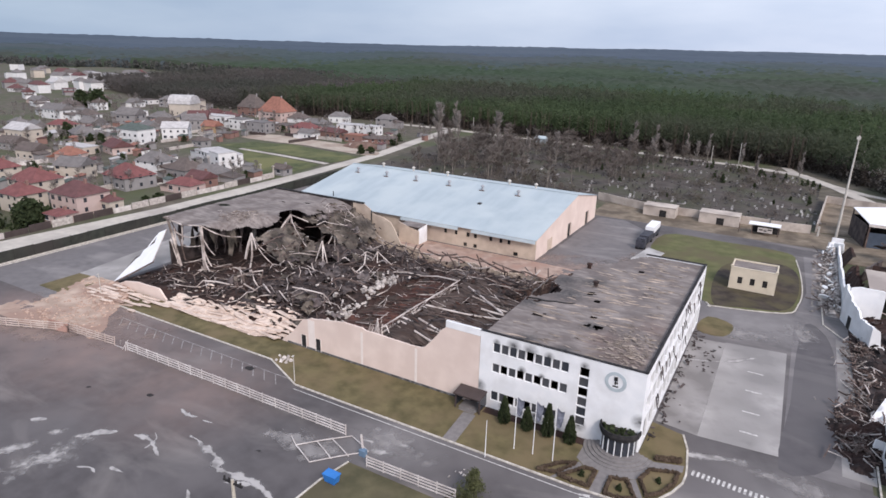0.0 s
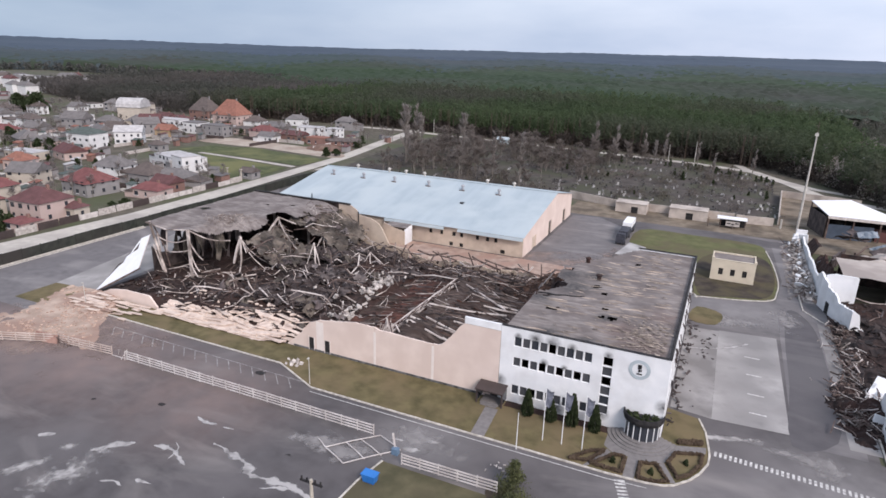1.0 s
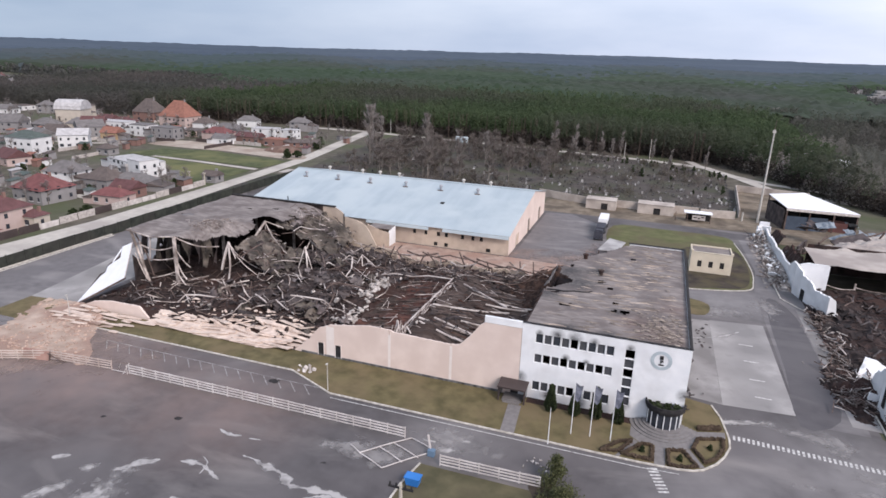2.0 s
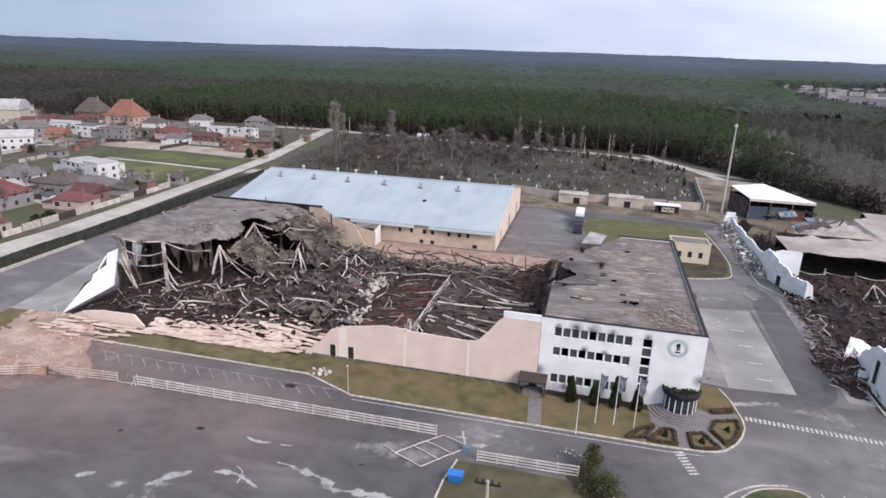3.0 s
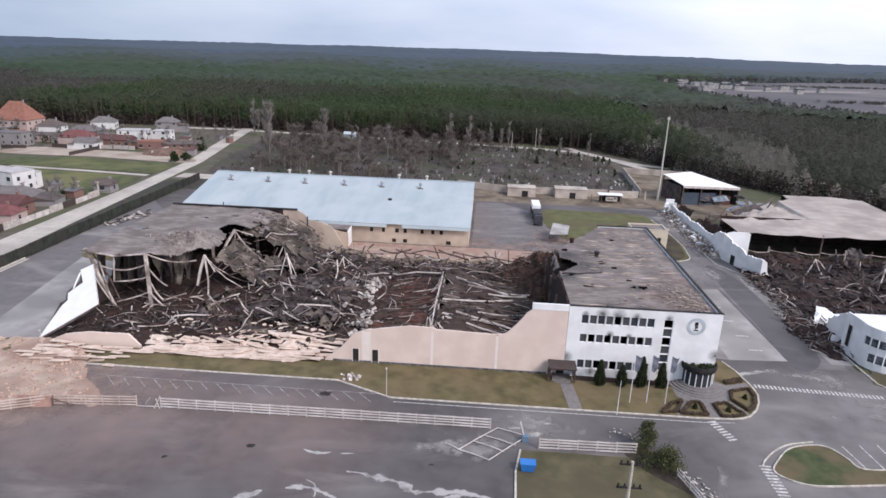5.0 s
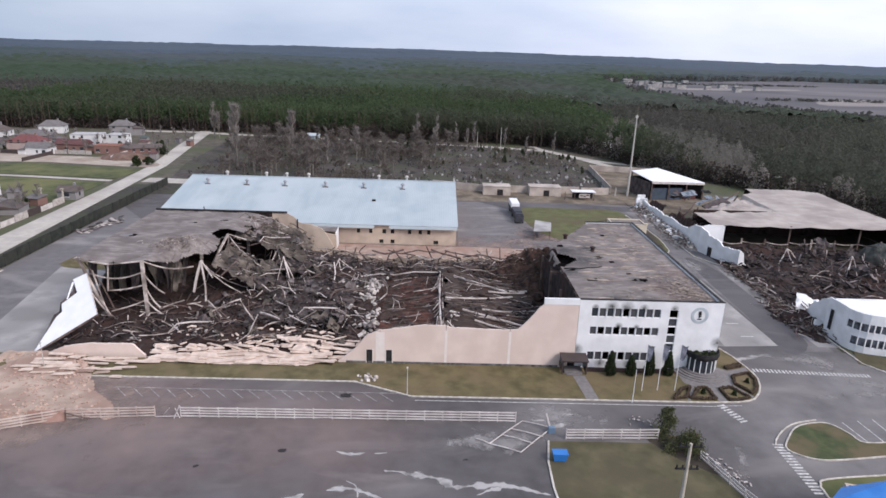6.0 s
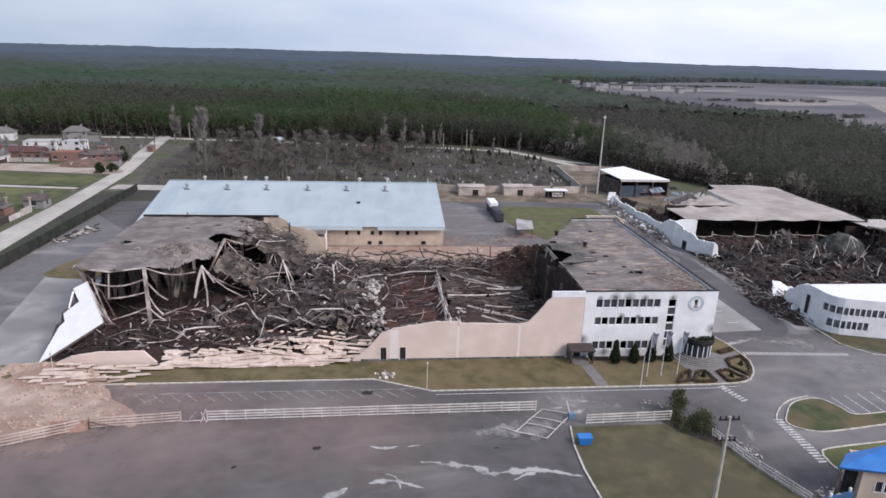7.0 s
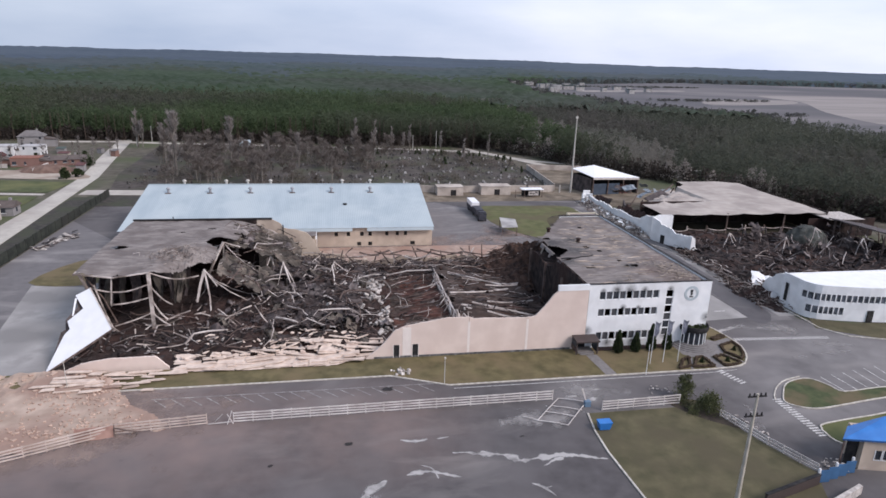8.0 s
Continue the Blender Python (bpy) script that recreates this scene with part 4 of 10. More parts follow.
for i in range(250):
    x, y, L = wi.uniform(0.5, 19.5), wi.uniform(1.2, 49), wi.uniform(0.8, 4.0)
    if x + L > OX1 - 0.8 or x < 2.4 + (y - 33) * 0.62 or (x < 4 and 17 < y < 40):
        continue
    n, w, h = 4, wi.uniform(0.08, 0.24), wi.uniform(0.05, 0.16)
    ph = wi.uniform(0, 6)
    vs = []
    for k in range(n + 1):
        t = k / n
        px, py = x + L * t, y + 0.3 * math.sin(2.6 * t + ph) + wi.gauss(0, 0.03)
        z, e = roof_z(px, py), math.sin(math.pi * (0.08 + 0.84 * t))
        vs += [(px, py - w * e, z - 0.02), (px, py, z + h * e), (px, py + w * e, z - 0.02)]
    wr.add(vs, [q for k in range(n) for q in ((3 * k, 3 * k + 3, 3 * k + 4, 3 * k + 1), (3 * k + 1, 3 * k + 4, 3 * k + 5, 3 * k + 2))])
tagged(opart("wrinkled_felt", wr, M_ROOFTILE, "long wrinkles of blistered roof felt"), kind="stuff")
# torn lip of the roof hanging over the burnt hall
for i in range(11):
    y, L, w = 10 + 21 * wi.random() ** 0.7, wi.uniform(0.2, 0.5) + 1.6 * wi.random() ** 4, wi.uniform(0.3, 1.5)
    s = Shape().grid([0, 0.25, 0.5, 0.75, 1.0], [-w, 0, w], lambda u, v: 0.0)
    ph = wi.uniform(0, 6)
    s.v = [(OX0 + 0.4 - 0.9 * u * min(1, L) - 0.15 * math.sin(3 * v + ph), y + v * (1 - 0.35 * u) + 0.2 * math.sin(3 * u + ph), OZ - 0.2 - L * u * u) for u, v, _ in s.v]
    opart("torn_lip", s, M_BURNTROOF if i % 3 else M_ROOFTILE, "torn roof felt hanging over the edge")
# felt lifted and curled in strips on the roof
felt = Shape()
for i in range(400):
    if i < 330:
        x, y, w = wi.gauss(18.6, 1.9), wi.gauss(6.5, 3.6), wi.uniform(0.2, 0.65)
    else:
        x, y, w = wi.uniform(0.5, 21.5), wi.uniform(1, 50), wi.uniform(0.2, 0.8)
    if not (OX0 + 1 < x < OX1 - 0.7 and 0.8 < y < OY1 - 1) or x < 3 + (y - 33) * 0.62 or (x < 4 and y > 17):
        continue
    d = w * wi.uniform(0.2, 0.5)
    felt.box(-w / 2, -d / 2, 0, w / 2, d / 2, 0.03, Matrix.Translation((x, y, OZ - 0.1 + wi.uniform(0, 0.12))) @ Euler((wi.gauss(0, 0.12 if i < 330 else 0.03), wi.gauss(0, 0.1 if i < 330 else 0.03), wi.gauss(0.0, 0.3))).to_matrix().to_4x4())
k = opart("loose_felt", felt, M_ROOFTILE, "curled strips of burnt roof felt")
tagged(k, kind="stuff")
for x, y in ((3.4, 36.8), (7.3, 28)):
    opart("roof_vent", Shape().lathe([(0.01, OZ + 0.9), (0.6, OZ + 0.7), (0.55, OZ + 0.5), (0.4, OZ + 0.5), (0.4, OZ - 0.2)], x, y, 10), M_CHAR)
# round emblem
emblem = opart("emblem", Shape().lathe([(1.0, -0.01), (1.0, -0.05), (1.45, -0.05), (1.45, -0.01)], 0, 0, 28), M_LOGO, "round grey-green ring emblem")
emblem.data.transform(Matrix.Translation((18.7, 0, 10.1)) @ pose(0, 0, 0, -90, 0, 0))
for x0, x1, z0, z1 in ((18.45, 18.95, 10.25, 10.85), (18.55, 18.75, 9.7, 10.2), (18.8, 18.98, 9.85, 10.15), (18.35, 19.1, 9.35, 9.55)):
    opart("emblem_mark", Shape().box(x0, -0.05, z0, x1, -0.005, z1), M_DARK, "", emblem)

# round entrance with black canopy and steps
ent = opart("entrance", Shape().lathe([(2.35, 0.5), (2.35, 3.0)], 20.1, -0.02, 14, math.pi, 2 * math.pi), M_GLASS, "curved dark glazed entrance")
for i in range(9):
    a = math.pi + math.pi * i / 8
    opart("mullion", Shape().tube([(20.1 + 2.4 * math.cos(a), -0.05 + 2.4 * math.sin(a), 0.4), (20.1 + 2.4 * math.cos(a), -0.05 + 2.4 * math.sin(a), 3.0)], 0.09), M_FRAME, "", ent)
opart("canopy", Shape().lathe([(2.2, 3.0), (2.65, 3.0), (2.8, 3.5), (2.75, 4.0), (2.6, 4.05), (2.5, 3.5), (0.01, 3.5)], 20.1, -0.03, 18, math.pi, 2 * math.pi), M_DARK, "black curved canopy over the entrance")
shr = Shape()
for i in range(60):
    a, r = wi.uniform(math.pi, 2 * math.pi), 2.3 * math.sqrt(wi.random())
    shr.box(-0.25, -0.2, 0, 0.25, 0.2, 0.05, Matrix.Translation((20.1 + r * math.cos(a), -0.15 + r * math.sin(a), 3.55 + wi.random() * 0.25)) @ Euler((wi.gauss(0, 0.4), wi.gauss(0, 0.5), wi.random() * 3)).to_matrix().to_4x4())
opart("canopy_moss", shr, M_SHRUB, "moss and debris on the canopy")
scrap = Shape()
for i in range(70):
    y, w = wi.uniform(4, 46), wi.uniform(0.12, 0.5)
    scrap.box(-w, -w * 0.4, -0.06, w, w * 0.4, 0.06, Matrix.Translation((OX1 + 0.4 + abs(wi.gauss(0, 0.9)), y, 0.15 + wi.random() * 0.5)) @ Euler((wi.gauss(0, 0.5), wi.gauss(0, 0.5), wi.uniform(0, 3))).to_matrix().to_4x4())
for i in range(24):
    w = wi.uniform(0.1, 0.3)
    scrap.box(-w, -w * 0.6, -0.04, w, w * 0.6, 0.04, Matrix.Translation((wi.gauss(26.5, 1.6), wi.gauss(36, 3.5), 0.1)) @ Euler((wi.gauss(0, 0.2), wi.gauss(0, 0.2), wi.uniform(0, 3))).to_matrix().to_4x4())
solo("facade_debris", scrap, M_SHEET, "dark facade scraps fallen beside the office", "rubble", kind="stuff")
for i in range(26):
    y, z, L = wi.uniform(6, 48), wi.choice((4.2, 7.8, 8.4, 11)), wi.uniform(0.8, 2.6)
    opart("hanging_strip", Shape().tube([(OX1 + 0.05, y, z), (OX1 + 0.25, y + wi.gauss(0, 0.3), z - L * 0.5), (OX1 + 0.2 + wi.random() * 0.4, y + wi.gauss(0, 0.4), z - L)], 0.12, 0.05, 4), M_SHEET)
steps = thing("entrance_steps", "round grey stone steps before the entrance", "stairs", (20.1, -2.5, 0))
for i in range(4):
    r = 4.6 - 0.55 * i
    part("step", Shape().lathe([(r, 0.05), (r, 0.2 + 0.16 * i), (0.5, 0.2 + 0.16 * i)], 0, 2.4, 18, math.pi, 2 * math.pi), M_PAVER, steps)
# side porch with brown awning, path to the road
porch = thing("side_porch", "small dark brown porch against the pink wall", "porch", (-2, -1.4, 0))
part("awning", Shape().box(-2.1, -1.3, 2.6, 2.3, 1.3, 2.85, pose(0, 0, 0, 6, 0, 0)), M_BROWN, porch, "dark brown sloping awning")
for x in (-1.9, 2.1):
    for y in (-1.1,):
        part("post", Shape().box(x - 0.1, y - 0.1, 0, x + 0.1, y + 0.1, 2.55), M_BROWN, porch)
part("steps", Shape().box(-1.4, -0.9, 0, 1.6, 1.3, 0.35).box(-1.2, -1.5, 0, 1.4, -0.91, 0.18), M_PAVER, porch)
part("door", Shape().box(-0.6, 1.26, 0.36, 0.6, 1.38, 2.4), M_DARK, porch)
for x in (-1.9, 2.0):
    part("side_glazing", Shape().box(x, -1.0, 0.36, x + 0.06, 1.34, 2.5), M_GLASS, porch, "dark glazed side of the porch")
part("railing", Shape().box(-2.0, -1.0, 0.5, -1.92, 1.2, 1.3), M_STEEL2, porch)
sheet("porch_path", [(-2.2, -3), (-0.2, -3), (0.4, -10.4), (-1.6, -10.4)], 0.1, M_PAVER, "grey paver path to the road", "path")
sheet("facade_apron", [(0.2, -1.6), (16.2, -1.6), (16.2, -0.02), (0.2, -0.02)], 0.1, M_CHAR, "sooty paving along the office wall", "path")
for k, poly in enumerate(([(15.8, -0.1), (15.8, -4.6), (17.3, -5.9), (19.1, -5.7), (20.8, -5.9), (22.8, -5.5), (23.9, -4.8), (24.6, -2), (25, -0.1)], [(19.2, -5.7), (20.6, -5.7), (20.6, -10.3), (19.2, -10.3)], [(16.4, -5.3), (17.0, -5.8), (14.7, -10.2), (14.2, -10.2)], [(23.0, -5.5), (23.7, -5.0), (25.5, -8.6), (24.9, -8.9)], [(24.6, -1.9), (28.6, -0.4), (28.6, 1.1), (24.8, -0.2)])):
    sheet("entrance_paving", poly, 0.1 + 0.004 * k, M_PAVER, "grey paved forecourt of the entrance", "path")
BEDS = [[(12.1, -9.9), (14.6, -6.8), (16.2, -5.9), (14.6, -9.3)], [(14.9, -9.7), (17.5, -6.2), (18.9, -6.1), (19.0, -9.8)], [(20.8, -6.4), (22.8, -5.8), (24.7, -8.9), (22.9, -9.8), (20.9, -9.9)], [(24.8, -2.1), (28.3, -0.8), (28.2, -3.5), (27.1, -6.2), (25.6, -7.8), (24.0, -4.8)], [(24.9, 0.3), (28.2, 1.5), (28.0, 2.2), (25, 1.0)]]
for j, poly in enumerate(BEDS):
    bed = thing("flower_bed", "bare flower bed edged with thick brown clipped hedge", "flower bed", (poly[0][0], poly[0][1], 0.08), "entrance beds")
    q = [(x - poly[0][0], y - poly[0][1]) for x, y in poly]
    cx, cy = sum(a for a, b in q) / len(q), sum(b for a, b in q) / len(q)
    part("soil", Shape().prism(q, -0.03, 0.06), M_LAWN, bed)
    hr = random.Random(j + 3)
    for (xa, ya), (xb, yb) in zip(q, q[1:] + q[:1]):
        # clipped twigs packed along each side
        hs, n = Shape(), int(math.hypot(xb - xa, yb - ya) * 46)
        for i in range(n):
            t = hr.random()
            x, y = xa + (xb - xa) * t + hr.gauss(0, 0.09), ya + (yb - ya) * t + hr.gauss(0, 0.09)
            x, y = x + (cx - x) * 0.06, y + (cy - y) * 0.06
            w = hr.uniform(0.07, 0.15)
            hs.box(-w, -w * 0.6, -w, w, w * 0.6, w, Matrix.Translation((x, y, hr.uniform(0.05, 0.36))) @ Euler((hr.random() * 3, hr.random() * 3, hr.random() * 3)).to_matrix().to_4x4())
        part("hedge", hs, M_HEDGE, bed)
    if 1 <= j <= 3:
        sb = Shape()
        for i in range(60):
            a, r, z = hr.uniform(0, 6.28), 0.45 * math.sqrt(hr.random()), hr.uniform(0.1, 0.9)
            sb.box(-0.1, -0.02, -0.12, 0.1, 0.02, 0.12, Matrix.Translation((cx + r * (1.1 - z) * math.cos(a), cy + r * (1.1 - z) * math.sin(a), z)) @ Euler((hr.random() * 3, hr.random() * 3, a)).to_matrix().to_4x4())
        part("shrub", sb, M_SHRUB, bed)


def thuja_mesh(h, seed):
    rr, s = random.Random(seed), Shape()
    for i in range(420):
        z = h * rr.random() ** 0.85
        r = 0.75 * (1 - (z / h) ** 1.6) * min(1, z / h * 6 + 0.5) * rr.uniform(0.55, 1.1) + 0.05
        a = rr.uniform(0, 2 * math.pi)
        s.box(-0.17, -0.03, -0.26, 0.17, 0.03, 0.26, Matrix.Translation((r * math.cos(a), r * math.sin(a), z + 0.15)) @ Euler((rr.gauss(0, 0.3), rr.gauss(0, 0.3), a)).to_matrix().to_4x4())
    return s


for x, y, h in ((4.1, -2.4, 4.0), (7.6, -2.3, 3.3), (10.7, -2.2, 4.9), (13.9, -2.1, 4.0)):
    t = thing("thuja", "narrow dark green thuja beside the office wall", "shrub", (x, y, 0.08), "thujas along the office")
    part("trunk", Shape().tube([(0, 0, -0.05), (0, 0, h * 0.8)], 0.09, 0.03, 6), M_BARK, t)
    part("foliage", thuja_mesh(h, int(x * 10)), M_SHRUB, t)
for x, y, lean in ((5.3, -11.0, 0), (7.9, -7.4, 0), (10.5, -7.1, 0), (13.3, -7.1, 0)):
    fp = thing("flag_pole", "white flag pole with a limp grey flag" if y > -9 else "bare white pole on the lawn", "flag pole", (x, y, 0.08), "flag poles before the office")
    H = 8.2 if y > -9 else 5.6
    part("pole", Shape().tube([(0, 0, -0.05), (0, 0, H)], 0.07, 0.04, 6), M_FRAME, fp)
    if y > -9:
        rr = random.Random(int(x))
        fl = Shape()
        for j in range(7):
            w = 0.75 + 0.3 * (j / 6)
            fl.v += [(0.05, 0, H - 0.1 - 2.6 * (1 - j / 6) + 0.0), (0.05 + w * 0.6, 0.12 * math.sin(j * 1.7), H - 0.2 - 2.6 * (1 - j / 6) - 0.25), (0.05 + w, -0.1 * math.sin(j * 1.3), H - 0.3 - 2.3 * (1 - j / 6))]
            if j:
                for c in (0, 1):
                    a = 3 * (j - 1) + c
                    fl.f.append((a, a + 1, a + 4, a + 3))
        part("flag", fl, M_FLAG, fp, "limp grey-blue flag")

# ---- burnt warehouse hall ----
D = random.Random(21)
hall = thing("burnt_hall", "burnt-out collapsed warehouse hall with a broken pink front wall", "ruin", (-45, 20, 0))


def rear(y):
    """The rear bays are shorter than the front ones."""
    return y if y < 38 else 38 + (y - 38) * 0.68


def hpart(name, s, m, label="", top=None):
    s.v = [(p[0], rear(p[1]), p[2]) for p in s.v]
    return under(part(name, s, m, top or hall, label), top or hall)


JOINTS = [-41.4, -34.3, -23.3, -12.6, -1.42]
TOP = [(-41.4, 0.2), (-38.5, 2.6), (-36.4, 5.2), (-34.3, 6.0), (-27, 7.1), (-23.3, 7.2), (-22.5, 6.8), (-12.6, 6.6), (-11.3, 6.8), (-9.8, 8.4), (-8.2, 10.6), (-7.2, 11.5), (-1.42, 11.6)]
for a, b in zip(JOINTS, JOINTS[1:]):
    hpart("wall_panel", wall_profile(TOP, a + 0.04, b - 0.04, 0.0, 0.3, 0.25, 2.0), M_PINK, "pale pink rendered wall panel with a broken top")
hpart("wall_coping", Shape().box(-7.3, -0.06, 11.45, -1.45, 0.36, 12.5), M_WHITE, "white band above the pink wall")
for x in JOINTS[1:-1]:
    w = 0.75 if x < -30 else 0.22
    hpart("joint_strip", Shape().box(x - w, -0.02, 0.36, x + w, -0.003, 5.7 if x < -30 else 6.3), M_PINKEDGE, "paler vertical joint strip")
hpart("wall_base", Shape().box(-40, -0.06, 0, -4.2, -0.004, 0.35), M_SOOT, "dark plinth")
for x in (-36.1, -32.8):
    d = hpart("door", Shape().box(x - 0.5, -0.05, 0.12, x + 0.5, -0.004, 2.45), M_DARK, "dark open doorway")
    hpart("door_frame", Shape().box(x - 0.62, -0.07, 0.1, x - 0.5, -0.002, 2.55).box(x + 0.5, -0.07, 0.1, x + 0.62, -0.002, 2.55), M_PINKEDGE, "", d)
hpart("low_wall", wall_profile([(-90.0, 0.3), (-87.0, 1.7), (-83, 2.4), (-75.5, 2.5), (-73.6, 0.4)], -90.0, -73.6, -0.1, 0.3, 0.3, 4.0), M_PINK, "low standing stump of the pink wall")


# floor of the ruin: a mound of charred debris
def mound(x, y):
    e = min(1, (y - 0.4) / 4, (56.5 - y) / 9, (x + 92) / 4, (-1.5 - x) / 3)
    h = 1.4 + 1.2 * fbm(x, y, 0.12, 11) + 0.6 * fbm(x, y, 0.5, 4) + 0.35 * fbm(x, y, 1.3, 7)
    h += 1.6 * math.exp(-((x + 62) / 14) ** 2 - ((y - 32) / 14) ** 2)
    h += 1.2 * math.exp(-((x + 46) / 9) ** 2 - ((y - 30) / 14) ** 2)
    if -35.5 < x < -3 and 4 < y < 37:
        h *= 0.6
    if x < -72 and y < 26:
        h *= 0.55
    return max(0.06, h * max(0.05, e))


xs = [-92 + 90.3 * i / 220 for i in range(221)]
ys = [0.35 + 56.3 * i / 136 for i in range(137)]
tagged(hpart("debris_mound", Shape().grid(xs, ys, mound), M_CHAR, "charred black debris covering the hall floor"), kind="stuff")


# roof remnant in the western bays, sagging at its torn edges
def aroof(x, y):
    z = 12.2 + 0.12 * fbm(x, y, 0.2, 6) + 0.07 * fbm(x, y, 0.9, 2)
    bay = (x + 91) % 11.7 / 11.7
    z -= 0.9 * math.sin(math.pi * bay) * math.exp(-(y - 14.6) / 2.5)
    # slumping off to the right, steeply where the strut has given way
    edge = -74.0 + (4.0 * (y - 18) / 38 if y > 18 else 0)
    if x > edge:
        z -= (0.3 if y < 30 else 0.12) * (x - edge) ** 1.4
    d = math.hypot((x + 76) / 6.5, (y - 24.5) / 6.5)
    if d < 1:
        z += (1 - d) * (0.5 + 1.6 * fbm(x, y, 0.5, 8) + 0.9 * fbm(x, y, 1.4, 3))
    # the front edge droops between the column and the splayed strut
    z -= 1.5 * math.exp(-((x + 75) / 3.0) ** 2 - (y - front_edge(x)) / 2.0)
    return z


def front_edge(x):
    return 14.6 + max(0.0, (x + 79.5) * 0.95) + 0.7 * max(0, fbm(x, 0, 0.4, 5))


xs = [-92.0 + 28.6 * i / 102 for i in range(103)]
ys = [14.6 + 42.4 * i / 140 for i in range(141)]
s = Shape().grid(xs, ys, aroof)
keep = []
for f in s.f:
    cx, cy = sum(s.v[i][0] for i in f) / 4, sum(s.v[i][1] for i in f) / 4
    lim = (-70.4 if cy < 37.0 else -67.6 + 0.2 * (cy - 37.0)) + 0.9 * fbm(0, cy, 0.25, 3) + 0.6 * fbm(3, cy, 0.9, 3)
    hole = (cx + 88.9) ** 2 / 2.5 + (cy - 30) ** 2 < 1.2 or (cx + 73.4) ** 2 + (cy - 46) ** 2 / 0.5 < 0.9 or (cx + 79) ** 2 + (cy - 42) ** 2 < 0.35
    burst = ((cx + 70.6) / 2.2) ** 2 + ((cy - 33.6) / 3.4) ** 2 < 1 + 0.5 * fbm(cx, cy, 0.5, 9)
    if cx < lim and cy > front_edge(cx) and not hole and not burst:
        keep.append(f)
s.f = keep
hpart("roof_remnant", s, M_BURNTROOF, "burnt grey roof sagging over bare columns")
hpart("rear_wall", wall_profile([(-92.0, 12.3), (-64.5, 12.3)], -92.0, -64.5, 57.2, 57.6, 0.5, 7.0, 0.02), M_CHAR, "charred rear wall")
hpart("rear_wall", wall_profile([(-64.5, 12.3), (-60.9, 12.25), (-58.6, 10.9), (-58.5, 10.1), (-55, 9.5), (-52.8, 8.7), (-51.5, 7.0), (-49.6, 3.4), (-44, 3.0)], -64.5, -44, 57.2, 57.6, 0.5, 7.0), M_BEIGE, "beige rear wall broken down to the right")
hpart("rear_downpipe", Shape().tube([(-58.5, 57.0, 5.6), (-58.5, 57.0, 10.9)], 0.16), M_DARK, "dark pipe on the broken rear wall")
hpart("rear_parapet", Shape().box(-92.1, 56.9, 12.31, -61.0, 57.8, 12.6), M_DARK, "black metal coping")
hpart("rear_stump", wall_profile([(-43, 2.6), (-38, 1.2), (-30, 2.4), (-22, 1.6), (-14, 2.2), (-6, 1.2)], -43, -6, 57.0, 57.4, 0.4, 5.0, 0.7), M_BEIGE, "broken low stump of the rear wall")
hpart("west_wall", swap_xy(wall_profile([(15, 6), (20, 3), (26, 8), (34, 10), (44, 11), (57, 11.2)], 15, 57, -91.5, -91.2, 0.5, 3.0, 1.2)), M_SHEET, "scorched remains of sheet cladding")
hpart("edge_beam", Shape().tube([(-91.9, 14.6, 12.0), (-85.5, 14.5, 11.2), (-79.4, 14.5, 12.0)], 0.16), M_STEEL)
hpart("edge_beam", Shape().tube([(-91.9, 14.6, 11.9), (-91.9, 36, 11.8), (-91.9, 57, 11.8)], 0.2), M_STEEL)


def bent(p, q, sag=0.0, wob=0.3, n=6, rr=D):
    p, q = Vector(p), Vector(q)
    L = (q - p).length
    out = []
    for i in range(n + 1):
        t = i / n
        v = p.lerp(q, t)
        v.z -= sag * math.sin(math.pi * t)
        out.append(v)
    # one or two kinks, the rest straight
    for _ in range(rr.choice((1, 1, 2))):
        c = rr.uniform(0.25, 0.75) * n
        o = Vector((rr.gauss(0, wob), rr.gauss(0, wob), rr.gauss(0, wob * 0.7))) * min(1, L / 8) * 2.4
        for i in range(1, n):
            out[i] += o * max(0, 1 - abs(i - c) / (c if i < c else n - c))
    return out


def truss(name, p, q, h, sag, wob, r, m, label=""):
    """A bent lattice truss between two points: upper chord, lower chord and braces."""
    a = bent(p, q, sag, wob, 8)
    b = [v + Vector((D.gauss(0, 0.12), D.gauss(0, 0.12), -h)) for v in a]
    top = hpart(name, Shape().tube(a, r), m, label)
    hpart("lower_chord", Shape().tube(b, r), m, "", top)
    for i in range(8):
        hpart("brace", Shape().tube([a[i], b[i + 1]] if i % 2 else [b[i], a[i + 1]], r * 0.7, sides=3), m, "", top)


# roof membrane slumped over the wreck in folds
def fold(x, y, s, seed):
    return 1 - 2 * abs(fbm(x, y, s, seed)) ** 0.7


def bay_drape(x, y):
    """The grey roofing east of the fallen ridge truss, in long creases along the purlins."""
    return 3.7 - 0.13 * (x + 23.6) - 0.02 * abs(y - 18) + 1.7 * math.exp(-((x + 19) / 4.5) ** 2 - ((y - 9) / 6.5) ** 2) + 0.3 * fbm(x * 0.25, y, 0.9, 3) + 0.25 * fbm(x, y, 0.25, 6)


